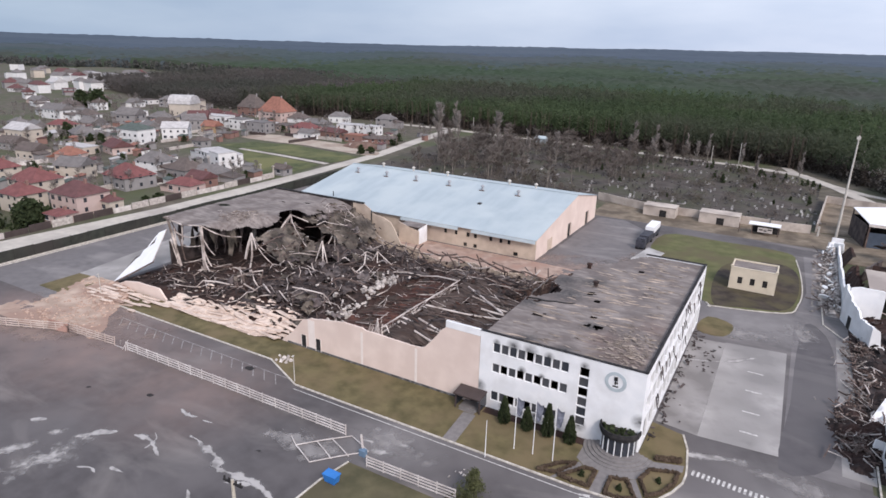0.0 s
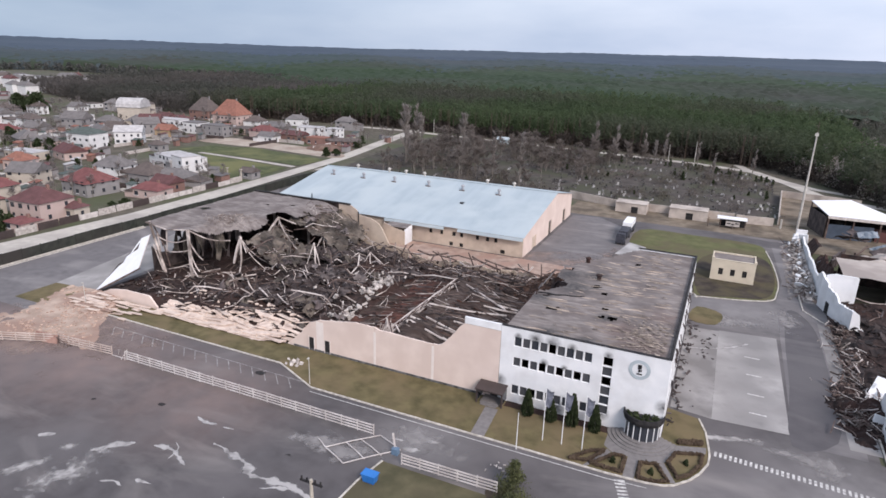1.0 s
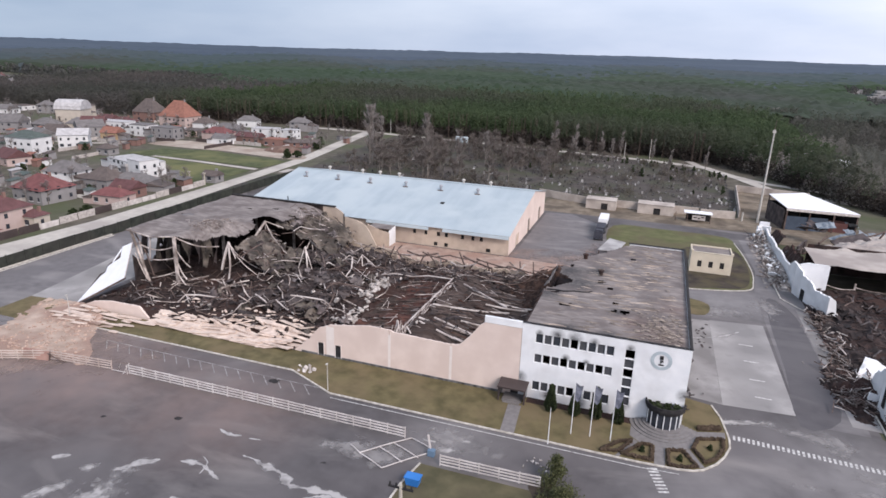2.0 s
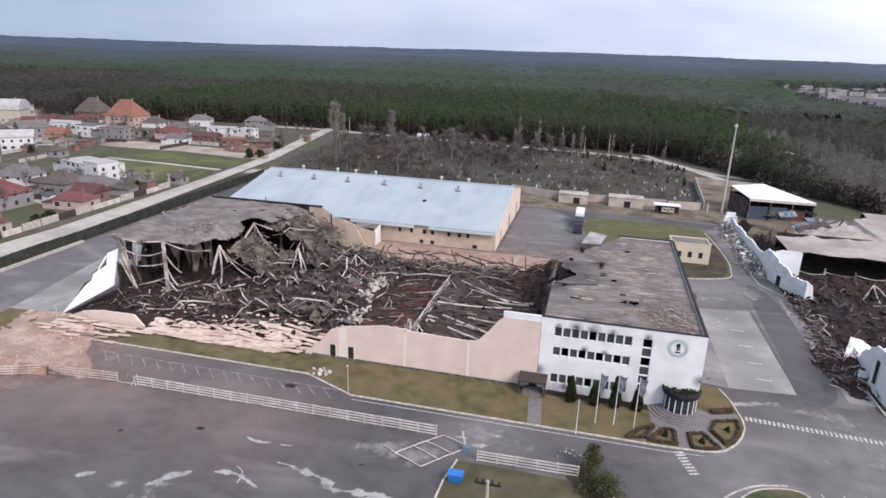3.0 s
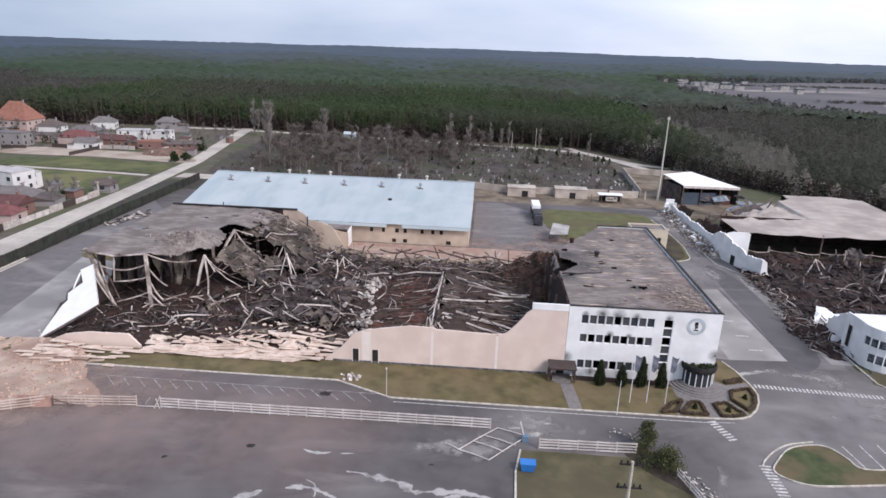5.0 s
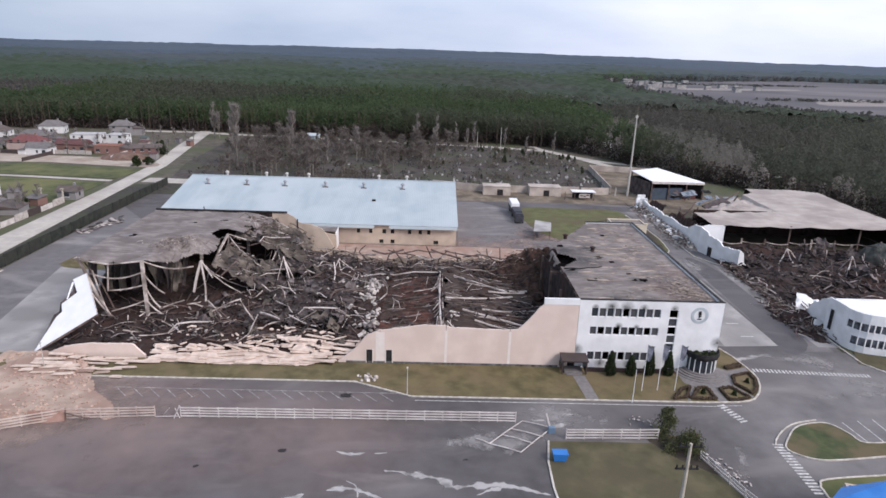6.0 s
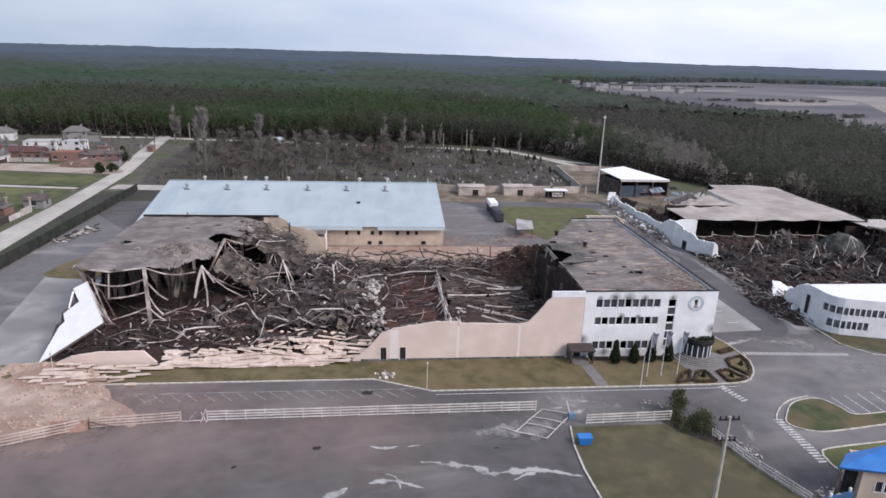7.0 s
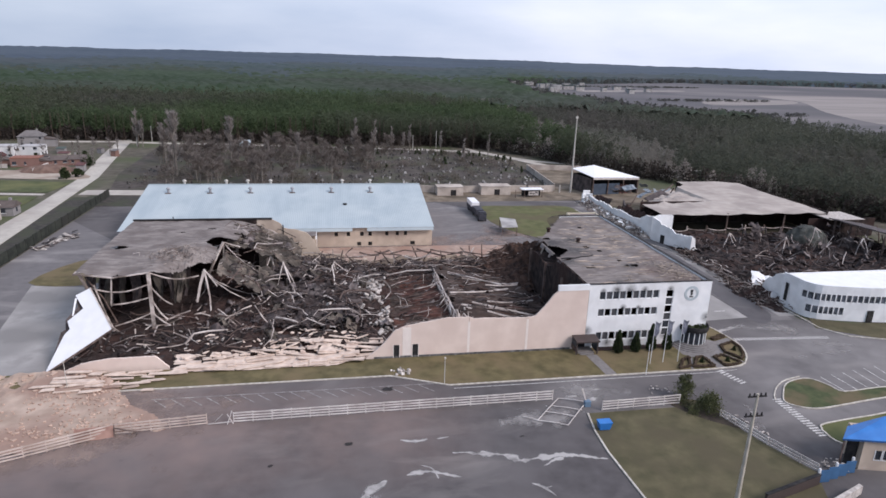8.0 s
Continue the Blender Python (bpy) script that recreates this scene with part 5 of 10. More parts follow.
DRAPES = [(-23.6, -3.4, 3.5, 42.0, bay_drape, -0.1, M_BAYFELT),
          (-69.5, -54, 36, 56.8, lambda x, y: 11.4 - 0.012 * (x + 69.5) ** 2 - 0.16 * (x + 69.5) - 0.004 * (56 - y) ** 2 + 0.9 * fold(x, y, 0.2, 5) + 0.3 * fbm(x, y, 0.9, 5), 0.04, M_DRAPE2),
          (-69.2, -57.5, 20.5, 34, lambda x, y: 9.4 - 0.62 * (x + 69.2) + 0.012 * (x + 69.2) ** 2 + 0.05 * (y - 21) + 0.6 * fold(x, y, 0.28, 18) + 0.25 * fbm(x, y, 1.0, 5), 0.05, M_DRAPE2),
          (-60, -43, 30, 54, lambda x, y: 5.2 - 0.19 * (x + 60) + 0.8 * fold(x, y, 0.25, 8) + 0.3 * fbm(x, y, 0.9, 5), 0.2, M_DRAPE),
          (-62, -41, 9, 31, lambda x, y: 2.2 + 0.05 * (y - 9) + 0.7 * fold(x, y, 0.3, 28) + 0.3 * fbm(x, y, 0.9, 2), 0.22, M_DRAPE),
          (-44, -34, 30, 55, lambda x, y: 2.3 - 0.03 * (x + 44) - 0.06 * max(0, y - 40) + 0.5 * fold(x, y, 0.3, 12) + 0.2 * fbm(x, y, 1.0, 4), 0.25, M_DRAPE),
          (-34, -4, 38, 55, lambda x, y: 1.7 + 0.4 * fold(x, y, 0.3, 15) + 0.2 * fbm(x, y, 1.0, 4), 0.28, M_DRAPE)]


def drape_at(x, y):
    return [f(x, y) for x0, x1, y0, y1, f, gap, k in DRAPES if x0 < x < x1 and y0 < y < y1]


def top_z(x, y):
    return max([mound(x, y)] + drape_at(x, y))


for j, (x0, x1, y0, y1, f, gap, k) in enumerate(DRAPES):
    nx, ny = int((x1 - x0) / 0.3), int((y1 - y0) / 0.3)
    s = Shape().grid([x0 + (x1 - x0) * i / nx for i in range(nx + 1)], [y0 + (y1 - y0) * i / ny for i in range(ny + 1)], lambda x, y: max(0.15, f(x, y)))
    keep = []
    for q in s.f:
        cx, cy = sum(s.v[i][0] for i in q) / 4, sum(s.v[i][1] for i in q) / 4
        e = min((cx - x0) / 3 if k is not M_DRAPE2 else 1, (x1 - cx) / 3, (cy - y0) / 3, (y1 - cy) / 3, 1)
        if fbm(cx, cy, 0.28, j * 3 + 1) + 0.35 * fbm(cx, cy, 1.2, j + 2) > -0.66 + gap + 0.75 * (1 - e):
            keep.append(q)
    s.f = keep
    tagged(hpart("slumped_roofing", s, k, "torn roof membrane slumped in folds"), kind="stuff")

# bare columns and drooping girts in the front bays
COLS = [(-79.6, 15.0, 12.0), (-79.2, 30, 11.6), (-68.2, 45, 11.4), (-79.4, 46, 11.6), (-90.8, 43, 11.8), (-90.8, 28, 11.8)]
for x, y, z in COLS:
    hpart("column", Shape().box(x - 0.3, y - 0.22, 0, x + 0.3, y + 0.22, z), M_STEEL, "pale scorched steel column")
hpart("leaning_column", Shape().tube([(-91.2, 15.0, 12.2), (-89.0, 14.6, 6.5), (-86.0, 13.6, 1.2)], 0.3), M_STEEL, "pale steel column leaning inward")
hpart("leaning_column", Shape().tube([(-90.4, 15.4, 11.2), (-87.6, 15.2, 7.0), (-85.6, 14.6, 2.4)], 0.14), M_STEEL2, "thin scorched post leaning inward")
GIRTS = [((-89.6, 15, 9.2), (-79.9, 14.9, 9.6), 1.2), ((-86.5, 14.9, 5.9), (-79.9, 14.8, 7.1), 0.25), ((-86.2, 14.6, 1.8), (-79.9, 14.8, 4.0), 0.1), ((-85.8, 14.8, 11.0), (-86.4, 14.8, 5.8), 0.0),
         ((-79.6, 15, 11.9), (-72.0, 19.6, 9.4), 0.9), ((-79.6, 15, 9.4), (-76.0, 15.2, 5.4), 0.6), ((-79.6, 15, 7.0), (-77.0, 14.8, 2.7), 0.5), ((-79.6, 15, 4.0), (-76.4, 13.6, 2.0), 0.2), ((-88.9, 14.9, 9.8), (-85.6, 12.4, 2.2), 0.9), ((-90.2, 14.6, 7.0), (-84, 12.2, 1.2), 1.0)]
for p, q, sag in GIRTS:
    hpart("drooping_girt", Shape().tube(bent(p, q, sag, 0.03, 8), 0.14), M_STEEL, "pale bent steel girt")
# brown sheet remains hanging at the back of the open bays
for i in range(24):
    x, y, w, L = D.uniform(-90, -73), D.uniform(17, 25), D.uniform(0.4, 1.4), D.uniform(2.5, 7)
    k = D.uniform(0, 6)
    s = Shape().grid([0, 0.15, 0.3, 0.45, 0.6, 0.75, 0.9, 1.0], [-w, -w / 2, 0, w / 2, w], lambda u, v: 0.0)
    s.v = [(x + v * (1 - 0.4 * u) + 0.5 * math.sin(3 * u + k), y + 0.4 * math.sin(4 * u + 3 * v + k), 10.8 - L * u + 0.3 * math.sin(5 * v + k)) for u, v, _ in s.v]
    hpart("hanging_sheet", s, M_DRAPE2 if i % 3 == 0 else M_SHEET, "torn roof lining hanging in the open bay")
# tuft of bent laths pushed up through the roof remnant
for i in range(120):
    x, y = D.gauss(-76.4, 2.4), D.gauss(24, 2.6)
    if y < front_edge(x) + 0.4 or x > -70.5:
        continue
    z = aroof(x, y)
    hpart("roof_lath", Shape().tube([(x, y, z - 0.3), (x + D.gauss(0, 0.4), y + D.gauss(0, 0.4), z + D.uniform(0.1, 0.6)), (x + D.gauss(0, 0.9), y + D.gauss(0, 0.9), z + D.uniform(0.0, 0.9))], 0.06, 0.03, 3), (M_STEEL, M_STEEL2, M_ROOFTILE, M_STEEL2)[i % 4])
# splayed strut heads, each leg with its own thickness
STRUTS = [((-71.4, 22.2, 9.7), ((-73.0, 21.2, 3.4, 0.34), (-70.3, 19.8, 1.6, 0.22), (-69.0, 21.0, 6.6, 0.14))),
          ((-69.3, 33.0, 12.0), ((-72.2, 30.0, 6.0, 0.3), (-69.2, 33.2, 4.0, 0.16), (-66.4, 35.6, 10.2, 0.13), (-71.8, 35.6, 10.4, 0.12), (-71.6, 33.4, 8.8, 0.1))),
          ((-57.2, 30.0, 8.2), ((-55.2, 27.6, 3.0, 0.2), (-54.2, 28.4, 2.2, 0.14), (-58.6, 28.4, 2.4, 0.12))),
          ((-60.0, 53.8, 8.9), ((-61.4, 52.0, 5.4, 0.16), (-56.6, 53.0, 5.2, 0.2), (-54.2, 54.4, 4.6, 0.12))),
          ((-60.5, 38.0, 7.4), ((-62.4, 36.0, 2.4, 0.16), (-59.2, 36.4, 2.0, 0.13), (-57.4, 39.4, 3.0, 0.12))),
          ((-46.6, 37.0, 5.8), ((-48.4, 35.4, 2.0, 0.14), (-45.6, 35.4, 1.8, 0.12), (-43.0, 38.4, 2.4, 0.12)))]
for (x, y, z), legs in STRUTS:
    for qx, qy, qz, r in legs:
        hpart("bent_strut", Shape().tube(bent((x + D.gauss(0, 0.1), y + D.gauss(0, 0.1), z + D.gauss(0, 0.15)), (qx, qy, qz), D.uniform(-0.05, 0.15), 0.06, 5), r, r * 0.8), M_ASHSTEEL, "pale splayed steel strut")
# drooping chain of purlins from the strut head down the slumped roofing
for a, b, c in (((-71.2, 22.0, 9.4), (-67.6, 21.4, 5.6), (-62.6, 22.6, 4.2)), ((-71.2, 22.0, 9.2), (-67.0, 20.6, 4.9), (-62.8, 21.0, 3.6)), ((-69.0, 32.6, 11.6), (-66.2, 31.0, 8.4), (-62.0, 30.0, 6.2)), ((-63.0, 22.6, 4.2), (-61.0, 19.6, 2.6), (-59.4, 17.6, 1.4)), ((-63.0, 23.0, 4.4), (-59.6, 22.0, 3.4), (-57.6, 19.6, 2.0))):
    a, b, c = Vector(a), Vector(b), Vector(c)
    hpart("drooping_purlin", Shape().tube([a * (1 - t) ** 2 + 2 * b * t * (1 - t) + c * t * t + Vector((D.gauss(0, 0.05), D.gauss(0, 0.05), D.gauss(0, 0.08))) for t in [i / 10 for i in range(11)]], 0.12, 0.1), M_STEEL, "pale purlin drooping over slumped roofing")
# long kinked bars that stand out from the heap
for pts, r in ((((-55.4, 30.0, 1.4), (-54.6, 30.6, 2.8), (-52.7, 32.4, 4.6), (-50.6, 32.6, 3.6), (-48.0, 32.4, 1.6)), 0.17), (((-72.4, 6.6, 1.4), (-71.0, 7.4, 2.9), (-69.0, 9.0, 2.6), (-65.3, 11.0, 1.8), (-62.6, 11.6, 1.7)), 0.16), (((-47.0, 33.0, 6.4), (-46.6, 31.8, 4.2), (-46.4, 26.0, 2.4), (-46.8, 20.0, 1.4)), 0.17),
               (((-45.6, 27.2, 1.8), (-43.4, 29.0, 2.8), (-40.8, 30.4, 3.0)), 0.16), (((-46.4, 20.4, 2.4), (-43.0, 19.6, 2.3), (-38.8, 18.4, 1.7)), 0.18), (((-53.0, 16.0, 1.4), (-50.2, 17.4, 2.2), (-47.4, 19.6, 2.4)), 0.14), (((-41.0, 35.4, 2.4), (-38.0, 35.8, 2.9), (-34.4, 36.6, 2.6)), 0.15),
               (((-34.6, 36.6, 2.4), (-30.0, 36.4, 3.4), (-24.4, 36.0, 3.6)), 0.15), (((-60.8, 44.0, 4.0), (-56.6, 44.8, 5.2), (-52.2, 46.6, 3.4)), 0.13), (((-66.4, 16.0, 1.6), (-65.2, 15.2, 4.0), (-64.4, 14.8, 1.2)), 0.14), (((-40.6, 16.6, 2.2), (-38.4, 13.0, 1.6), (-36.6, 10.4, 1.2)), 0.2), (((-49.6, 11.6, 1.4), (-46.0, 13.2, 2.4), (-42.0, 13.8, 1.6)), 0.12)):
    hpart("kinked_bar", Shape().tube(pts, r, r * 0.85), M_ASHSTEEL, "long pale kinked steel bar")

# heap of fallen trusses and bars
CLUST = [(-64, 24, 9, 9, 2.4, 30), (-61, 42, 10, 9, 2.4, 20), (-52, 28, 9, 12, 2.4, 24), (-45, 42, 9, 9, 2.0, 20), (-43, 20, 7, 11, 1.8, 22), (-30, 46, 10, 6, 1.2, 22), (-14, 47, 8, 6, 1.2, 18), (-78, 9, 9, 4, 1.8, 28), (-55, 9, 14, 4, 1.4, 34), (-66, 14, 8, 5, 1.6, 22), (-82, 17, 8, 5, 3.6, 22)]
for cx, cy, sx, sy, hz, n in CLUST:
    for i in range(n):
        x, y = max(-90, min(-3.5, D.gauss(cx, sx * 0.55))), max(3.5, min(54.5, D.gauss(cy, sy * 0.55)))
        L, a = D.uniform(2.4, 8.5), D.gauss(0.1, 0.9)
        z = top_z(x, y) + 0.1 + D.random() ** 1.8 * hz * 0.8
        dz = D.gauss(0, 0.2) * L
        p = (x - math.cos(a) * L / 2, y - math.sin(a) * L / 2, max(0.4, z - dz / 2))
        q = (x + math.cos(a) * L / 2, y + math.sin(a) * L / 2, max(0.4, z + dz / 2))
        if not all(-91 < b[0] < -2.2 and 1.0 < b[1] < 56.4 and not (-35 < b[0] < -3 and b[1] < 36) for b in (p, q)):
            continue
        k = D.random()
        m = M_ASHSTEEL if k < 0.05 else (M_STEEL if k < 0.25 else (M_STEEL2 if k < 0.6 else M_SCRAP))
        if k > 0.93:
            truss("fallen_truss", p, q, D.uniform(0.4, 0.8), D.uniform(0, 1.0), 0.3, 0.06, m)
        else:
            hpart("fallen_bar", Shape().tube(bent(p, q, D.uniform(-0.7, 1.1), 0.3, 6), D.choice((0.05, 0.08, 0.1, 0.13, 0.16)), sides=4 if i % 2 else 3), m)
# long thin bars, sharply kinked, hung across the heap
for i in range(70):
    x, y = D.uniform(-70, -37), D.uniform(5, 52)
    if i % 4 == 0:
        x, y = D.uniform(-34, -5), D.uniform(40, 54)
    L, a, z = D.uniform(4, 11), D.gauss(0.1, 0.9), top_z(x, y) + D.uniform(0.2, 1.6)
    pts, n = [], D.choice((3, 4, 5))
    for k in range(n + 1):
        u = (k / n - 0.5) * L
        px, py = x + u * math.cos(a) + D.gauss(0, 0.5), y + u * math.sin(a) + D.gauss(0, 0.5)
        px, py = max(-89, min(-3, px)), max(2, min(55.5, py))
        pts.append((px, py, max(0.4, z - 1.3 * (2 * u / L) ** 2 * D.uniform(0.3, 1.2) + D.gauss(0, 0.35))))
    hpart("twisted_bar", Shape().tube(pts, D.choice((0.05, 0.07, 0.1))), M_STEEL if i % 5 < 2 else M_STEEL2)
# crooked uprights left standing in the heap
for i in range(20):
    x, y = D.uniform(-66, -38), D.uniform(10, 50)
    z0 = mound(x, y)
    h = D.uniform(2.0, 4.6) * (1.0 if x < -44 else 0.7)
    hpart("crooked_upright", Shape().tube(bent((x, y, z0 - 0.2), (x + D.gauss(0, 1.2), y + D.gauss(0, 1.0), z0 + h), 0, 0.3, 5), D.choice((0.1, 0.13, 0.16)), 0.08), M_STEEL if i % 3 == 0 else M_STEEL2)

# rust-brown decking lying flat between the white rubble and the ridge truss
def deck_z(x, y):
    return 1.5 + 0.08 * (x + 35) + 0.35 * fbm(x, y, 0.2, 2) + 0.2 * fbm(x, y, 0.9, 9) + 0.12 * math.sin(y * 2.1)


tagged(hpart("rusty_decking", Shape().grid([-35.6 + 11.9 * i / 48 for i in range(49)], [4.0 + 32.6 * i / 120 for i in range(121)], lambda x, y: deck_z(x, y)), M_RUST, "rust-brown roof decking lying flat"), kind="stuff")
for i in range(46):
    y = 5 + 31 * i / 46 + D.uniform(-0.6, 0.6)
    x0 = D.choice((-35, -33, -31)) + D.uniform(-0.6, 1.5)
    x1 = min(-24.2, x0 + D.uniform(3.5, 11))
    dy = D.gauss(0.5, 0.9)
    hpart("fallen_purlin", Shape().tube(bent((x0, y, deck_z(x0, y) + 0.15), (x1, y + dy, deck_z(x1, y + dy) + D.uniform(0.2, 0.9)), D.uniform(-0.2, 0.3), 0.18, 6), D.choice((0.05, 0.07, 0.1))), (M_RUST, M_STEEL2, M_RUST, M_STEEL, M_STEEL2, M_RUST)[i % 6])
for i in range(9):
    x, y = D.uniform(-34, -26), D.uniform(8, 34)
    hpart("crossed_lath", Shape().tube(bent((x, y, deck_z(x, y) + 0.3), (x + D.gauss(1.2, 1.0), y + D.uniform(2, 6), deck_z(x, y) + D.uniform(0.5, 1.8)), 0, 0.2, 5), 0.06), M_STEEL if i % 2 else M_STEEL2)
# ridge of a fallen truss beside the decking
for o, dz in ((0, 0), (0.5, -0.7), (-0.3, -1.3)):
    truss("ridge_truss", (-23.9 + o, 2.5, 4.5 + dz), (-24.0 + o, 35.8, 4.0 + dz), 1.1, 0.3, 0.12, 0.12, M_ASHSTEEL if o == 0 else M_STEEL, "pale toppled ridge truss")
for i in range(44):
    y = 2.6 + 32.5 * i / 44
    hpart("ridge_strut", Shape().tube(bent((-24.0 + D.gauss(0, 0.25), y, 3.6 + D.random() * 0.8), (-24.4 + D.uniform(-1.5, 1.7), y + D.gauss(-0.6, 1.2), 1.5 + D.random()), 0, 0.12, 4), D.choice((0.05, 0.08, 0.11))), M_STEEL if i % 3 else M_STEEL2)
# frayed foot of the ridge truss, above the pink wall
for i in range(26):
    x, y = -24.2 + D.gauss(0, 1.3), D.uniform(1.4, 5.5)
    hpart("frayed_lath", Shape().tube(bent((x, y, 1.2), (x * 0.4 - 14.3 + D.gauss(0, 0.5), y + D.gauss(1.2, 0.8), 5.0 + D.random() * 1.4), 0, 0.15, 4), D.choice((0.05, 0.08, 0.11))), (M_STEEL, M_ASHSTEEL, M_STEEL2)[i % 3])
# long parallel purlins and boards over the eastern bay
for i in range(84):
    y = 3.6 + 40 * D.random()
    x0 = -23.4 + 15 * D.random() ** 1.3
    L = D.uniform(4, 11)
    x1 = min(-3.0, x0 + L)
    dy = D.gauss(-0.2, 2.2) - 0.06 * L
    if not 2.2 < y + dy < 46:
        continue
    lift = D.random() ** 2 * 0.9 + 0.12
    hpart("fallen_purlin", Shape().tube(bent((x0, y, bay_drape(x0, y) + lift), (x1, y + dy, bay_drape(x1, y + dy) + lift * D.uniform(0.3, 1.4)), D.uniform(-0.1, 0.3), 0.1, 6), D.choice((0.06, 0.08, 0.1, 0.14)), flat=D.choice((0.4, 1.0))), (M_STEEL2, M_LILACSHEET, M_RUST, M_STEEL2, M_STEEL, M_RUST, M_SCRAP)[i % 7])
for y, x0, x1, dy, z in ((9.6, -21.8, -8.5, -1.2, 0.5), (11.0, -22.4, -11, 0.8, 0.7), (12.6, -20, -6.4, -1.6, 0.5), (8.0, -18, -7.2, 0.4, 0.4), (26.0, -14, -6.0, 2.6, 0.8), (29, -12.6, -5.2, 1.6, 0.6), (20, -23, -9, 5.5, 0.6), (34, -21, -10, -6.5, 0.8), (16, -16, -5, 4.0, 0.5)):
    hpart("long_beam", Shape().tube(bent((x0, y, bay_drape(x0, y) + z), (x1, y + dy, bay_drape(x1, y + dy) + z), 0.2, 0.08, 7), 0.17), M_ASHSTEEL, "long pale beam lying across the bay")

# small broken stuff over everything: torn curling ribbons, lumps, laths
def ribbon(s, x, y, z, L, w, a, lift, rr):
    """A torn strip of sheet that lies over the heap and curls up at its end."""
    n, vs = 5, []
    turn, twist = rr.gauss(0, 0.35), rr.gauss(0, 0.6)
    for i in range(n + 1):
        t = i / n
        zz = max(z + lift * math.sin(math.pi * t * rr.uniform(0.8, 1.1)) + rr.gauss(0, 0.05), mound(x, y) + 0.03)
        nx, ny, nz = -math.sin(a), math.cos(a), 0.7 * math.sin(twist * t * 2)
        ww = w * (0.6 + 0.8 * rr.random()) * (1 - 0.4 * t)
        vs += [(x + nx * ww, y + ny * ww, zz + nz * ww), (x - nx * ww, y - ny * ww, zz - nz * ww)]
        x, y, a = x + math.cos(a) * L / n, y + math.sin(a) * L / n, a + turn
        x, y = max(-90.5, min(-2.3, x)), max(1.2, min(55.8, y))
    s.add(vs, [(2 * i, 2 * i + 2, 2 * i + 3, 2 * i + 1) for i in range(n)])


st = {"dark": Shape(), "sheet": Shape(), "bits": Shape(), "pale": Shape(), "grey": Shape(), "ash": Shape(), "tan": Shape()}
for i in range(2500):
    x, y = D.uniform(-90.5, -2.6), D.uniform(1.5, 55.5)
    deck = -35.6 < x < -3 and 4 < y < 37
    if deck and D.random() < 0.62:
        continue
    if x < -54 and y > (36 if x > -69 else 15) and D.random() < 0.75:
        continue
    z = (top_z(x, y) if deck or D.random() < 0.7 else mound(x, y)) + D.random() * 0.3
    if -35.6 < x < -23.8 and deck:
        z = deck_z(x, y) + 0.1
    e = Euler((D.gauss(0, 0.5), D.gauss(0, 0.5), D.uniform(0, 3.14)))
    k = D.random()
    if k < 0.1:
        L = D.uniform(0.6, 2.4)
        st["bits"].box(-L, -0.05, -0.04, L, 0.05, 0.04, Matrix.Translation((x, y, z + 0.2)) @ Euler((0, D.gauss(0, 0.3), D.gauss(0.1, 0.9))).to_matrix().to_4x4())
    elif k < 0.76:
        c = D.random()
        ribbon(st["grey" if c < 0.14 else ("tan" if c < 0.22 else "sheet")], x, y, z, D.uniform(0.7, 3.0), D.uniform(0.08, 0.36), D.gauss(0.1, 1.0), D.gauss(0.2, 0.3), D)
    elif k < 0.9:
        w = D.uniform(0.15, 0.55)
        st["dark"].box(-w, -w * 0.7, -w * 0.4, w, w * 0.7, w * 0.4, Matrix.Translation((x, y, z)) @ e.to_matrix().to_4x4())
    elif k < 0.93 or (abs(x + 40) < 5 and k < 0.99) or (y < 9 and x < -36):
        w = D.uniform(0.1, 0.32)
        st["pale"].box(-w, -w * 0.7, -w * 0.4, w, w * 0.7, w * 0.4, Matrix.Translation((x, y, z + 0.1)) @ e.to_matrix().to_4x4())
# two heaps of pale blocks beside the decking
for i in range(135):
    if i < 75:
        x, y = D.gauss(-38.2, 1.1), D.gauss(26.5, 3.2)
    elif i < 115:
        x, y = D.gauss(-37.0, 1.0), D.gauss(13.0, 2.4)
    else:
        x, y = D.gauss(-41, 3.5), D.uniform(8, 36)
    w = D.uniform(0.1, 0.5)
    st["pale"].box(-w, -w * 0.7, -w * 0.45, w, w * 0.7, w * 0.45, Matrix.Translation((x, y, top_z(x, y) + 0.15 + D.random() * 0.6)) @ Euler((D.gauss(0, 0.5), D.gauss(0, 0.5), D.uniform(0, 3))).to_matrix().to_4x4())
for i in range(190):
    x, y = D.uniform(-88, -4), D.uniform(3, 54)
    L, z = D.uniform(0.4, 1.8), (top_z(x, y) if D.random() < 0.8 else mound(x, y)) + D.random() * 0.6
    if x < -69 and y > 15:
        continue
    st["ash"].box(-L, -0.035, -0.03, L, 0.035, 0.03, Matrix.Translation((x, y, z + 0.15)) @ Euler((0, D.gauss(0, 0.35), D.gauss(0.1, 1.0))).to_matrix().to_4x4())
for key, m, label in (("grey", M_LILACSHEET, "ash-grey crumpled sheets"), ("tan", M_DRAPE2, "torn tan roofing strips"), ("ash", M_ASHSTEEL, "thin pale laths and wires"), ("dark", M_CHAR, "charred lumps"), ("sheet", M_SCRAP, "crumpled scorched sheets"), ("bits", M_STEEL2, "thin bent bars and laths"), ("pale", M_CHUNK, "pale broken masonry")):
    tagged(hpart("loose_debris", st[key], m, label), kind="stuff")

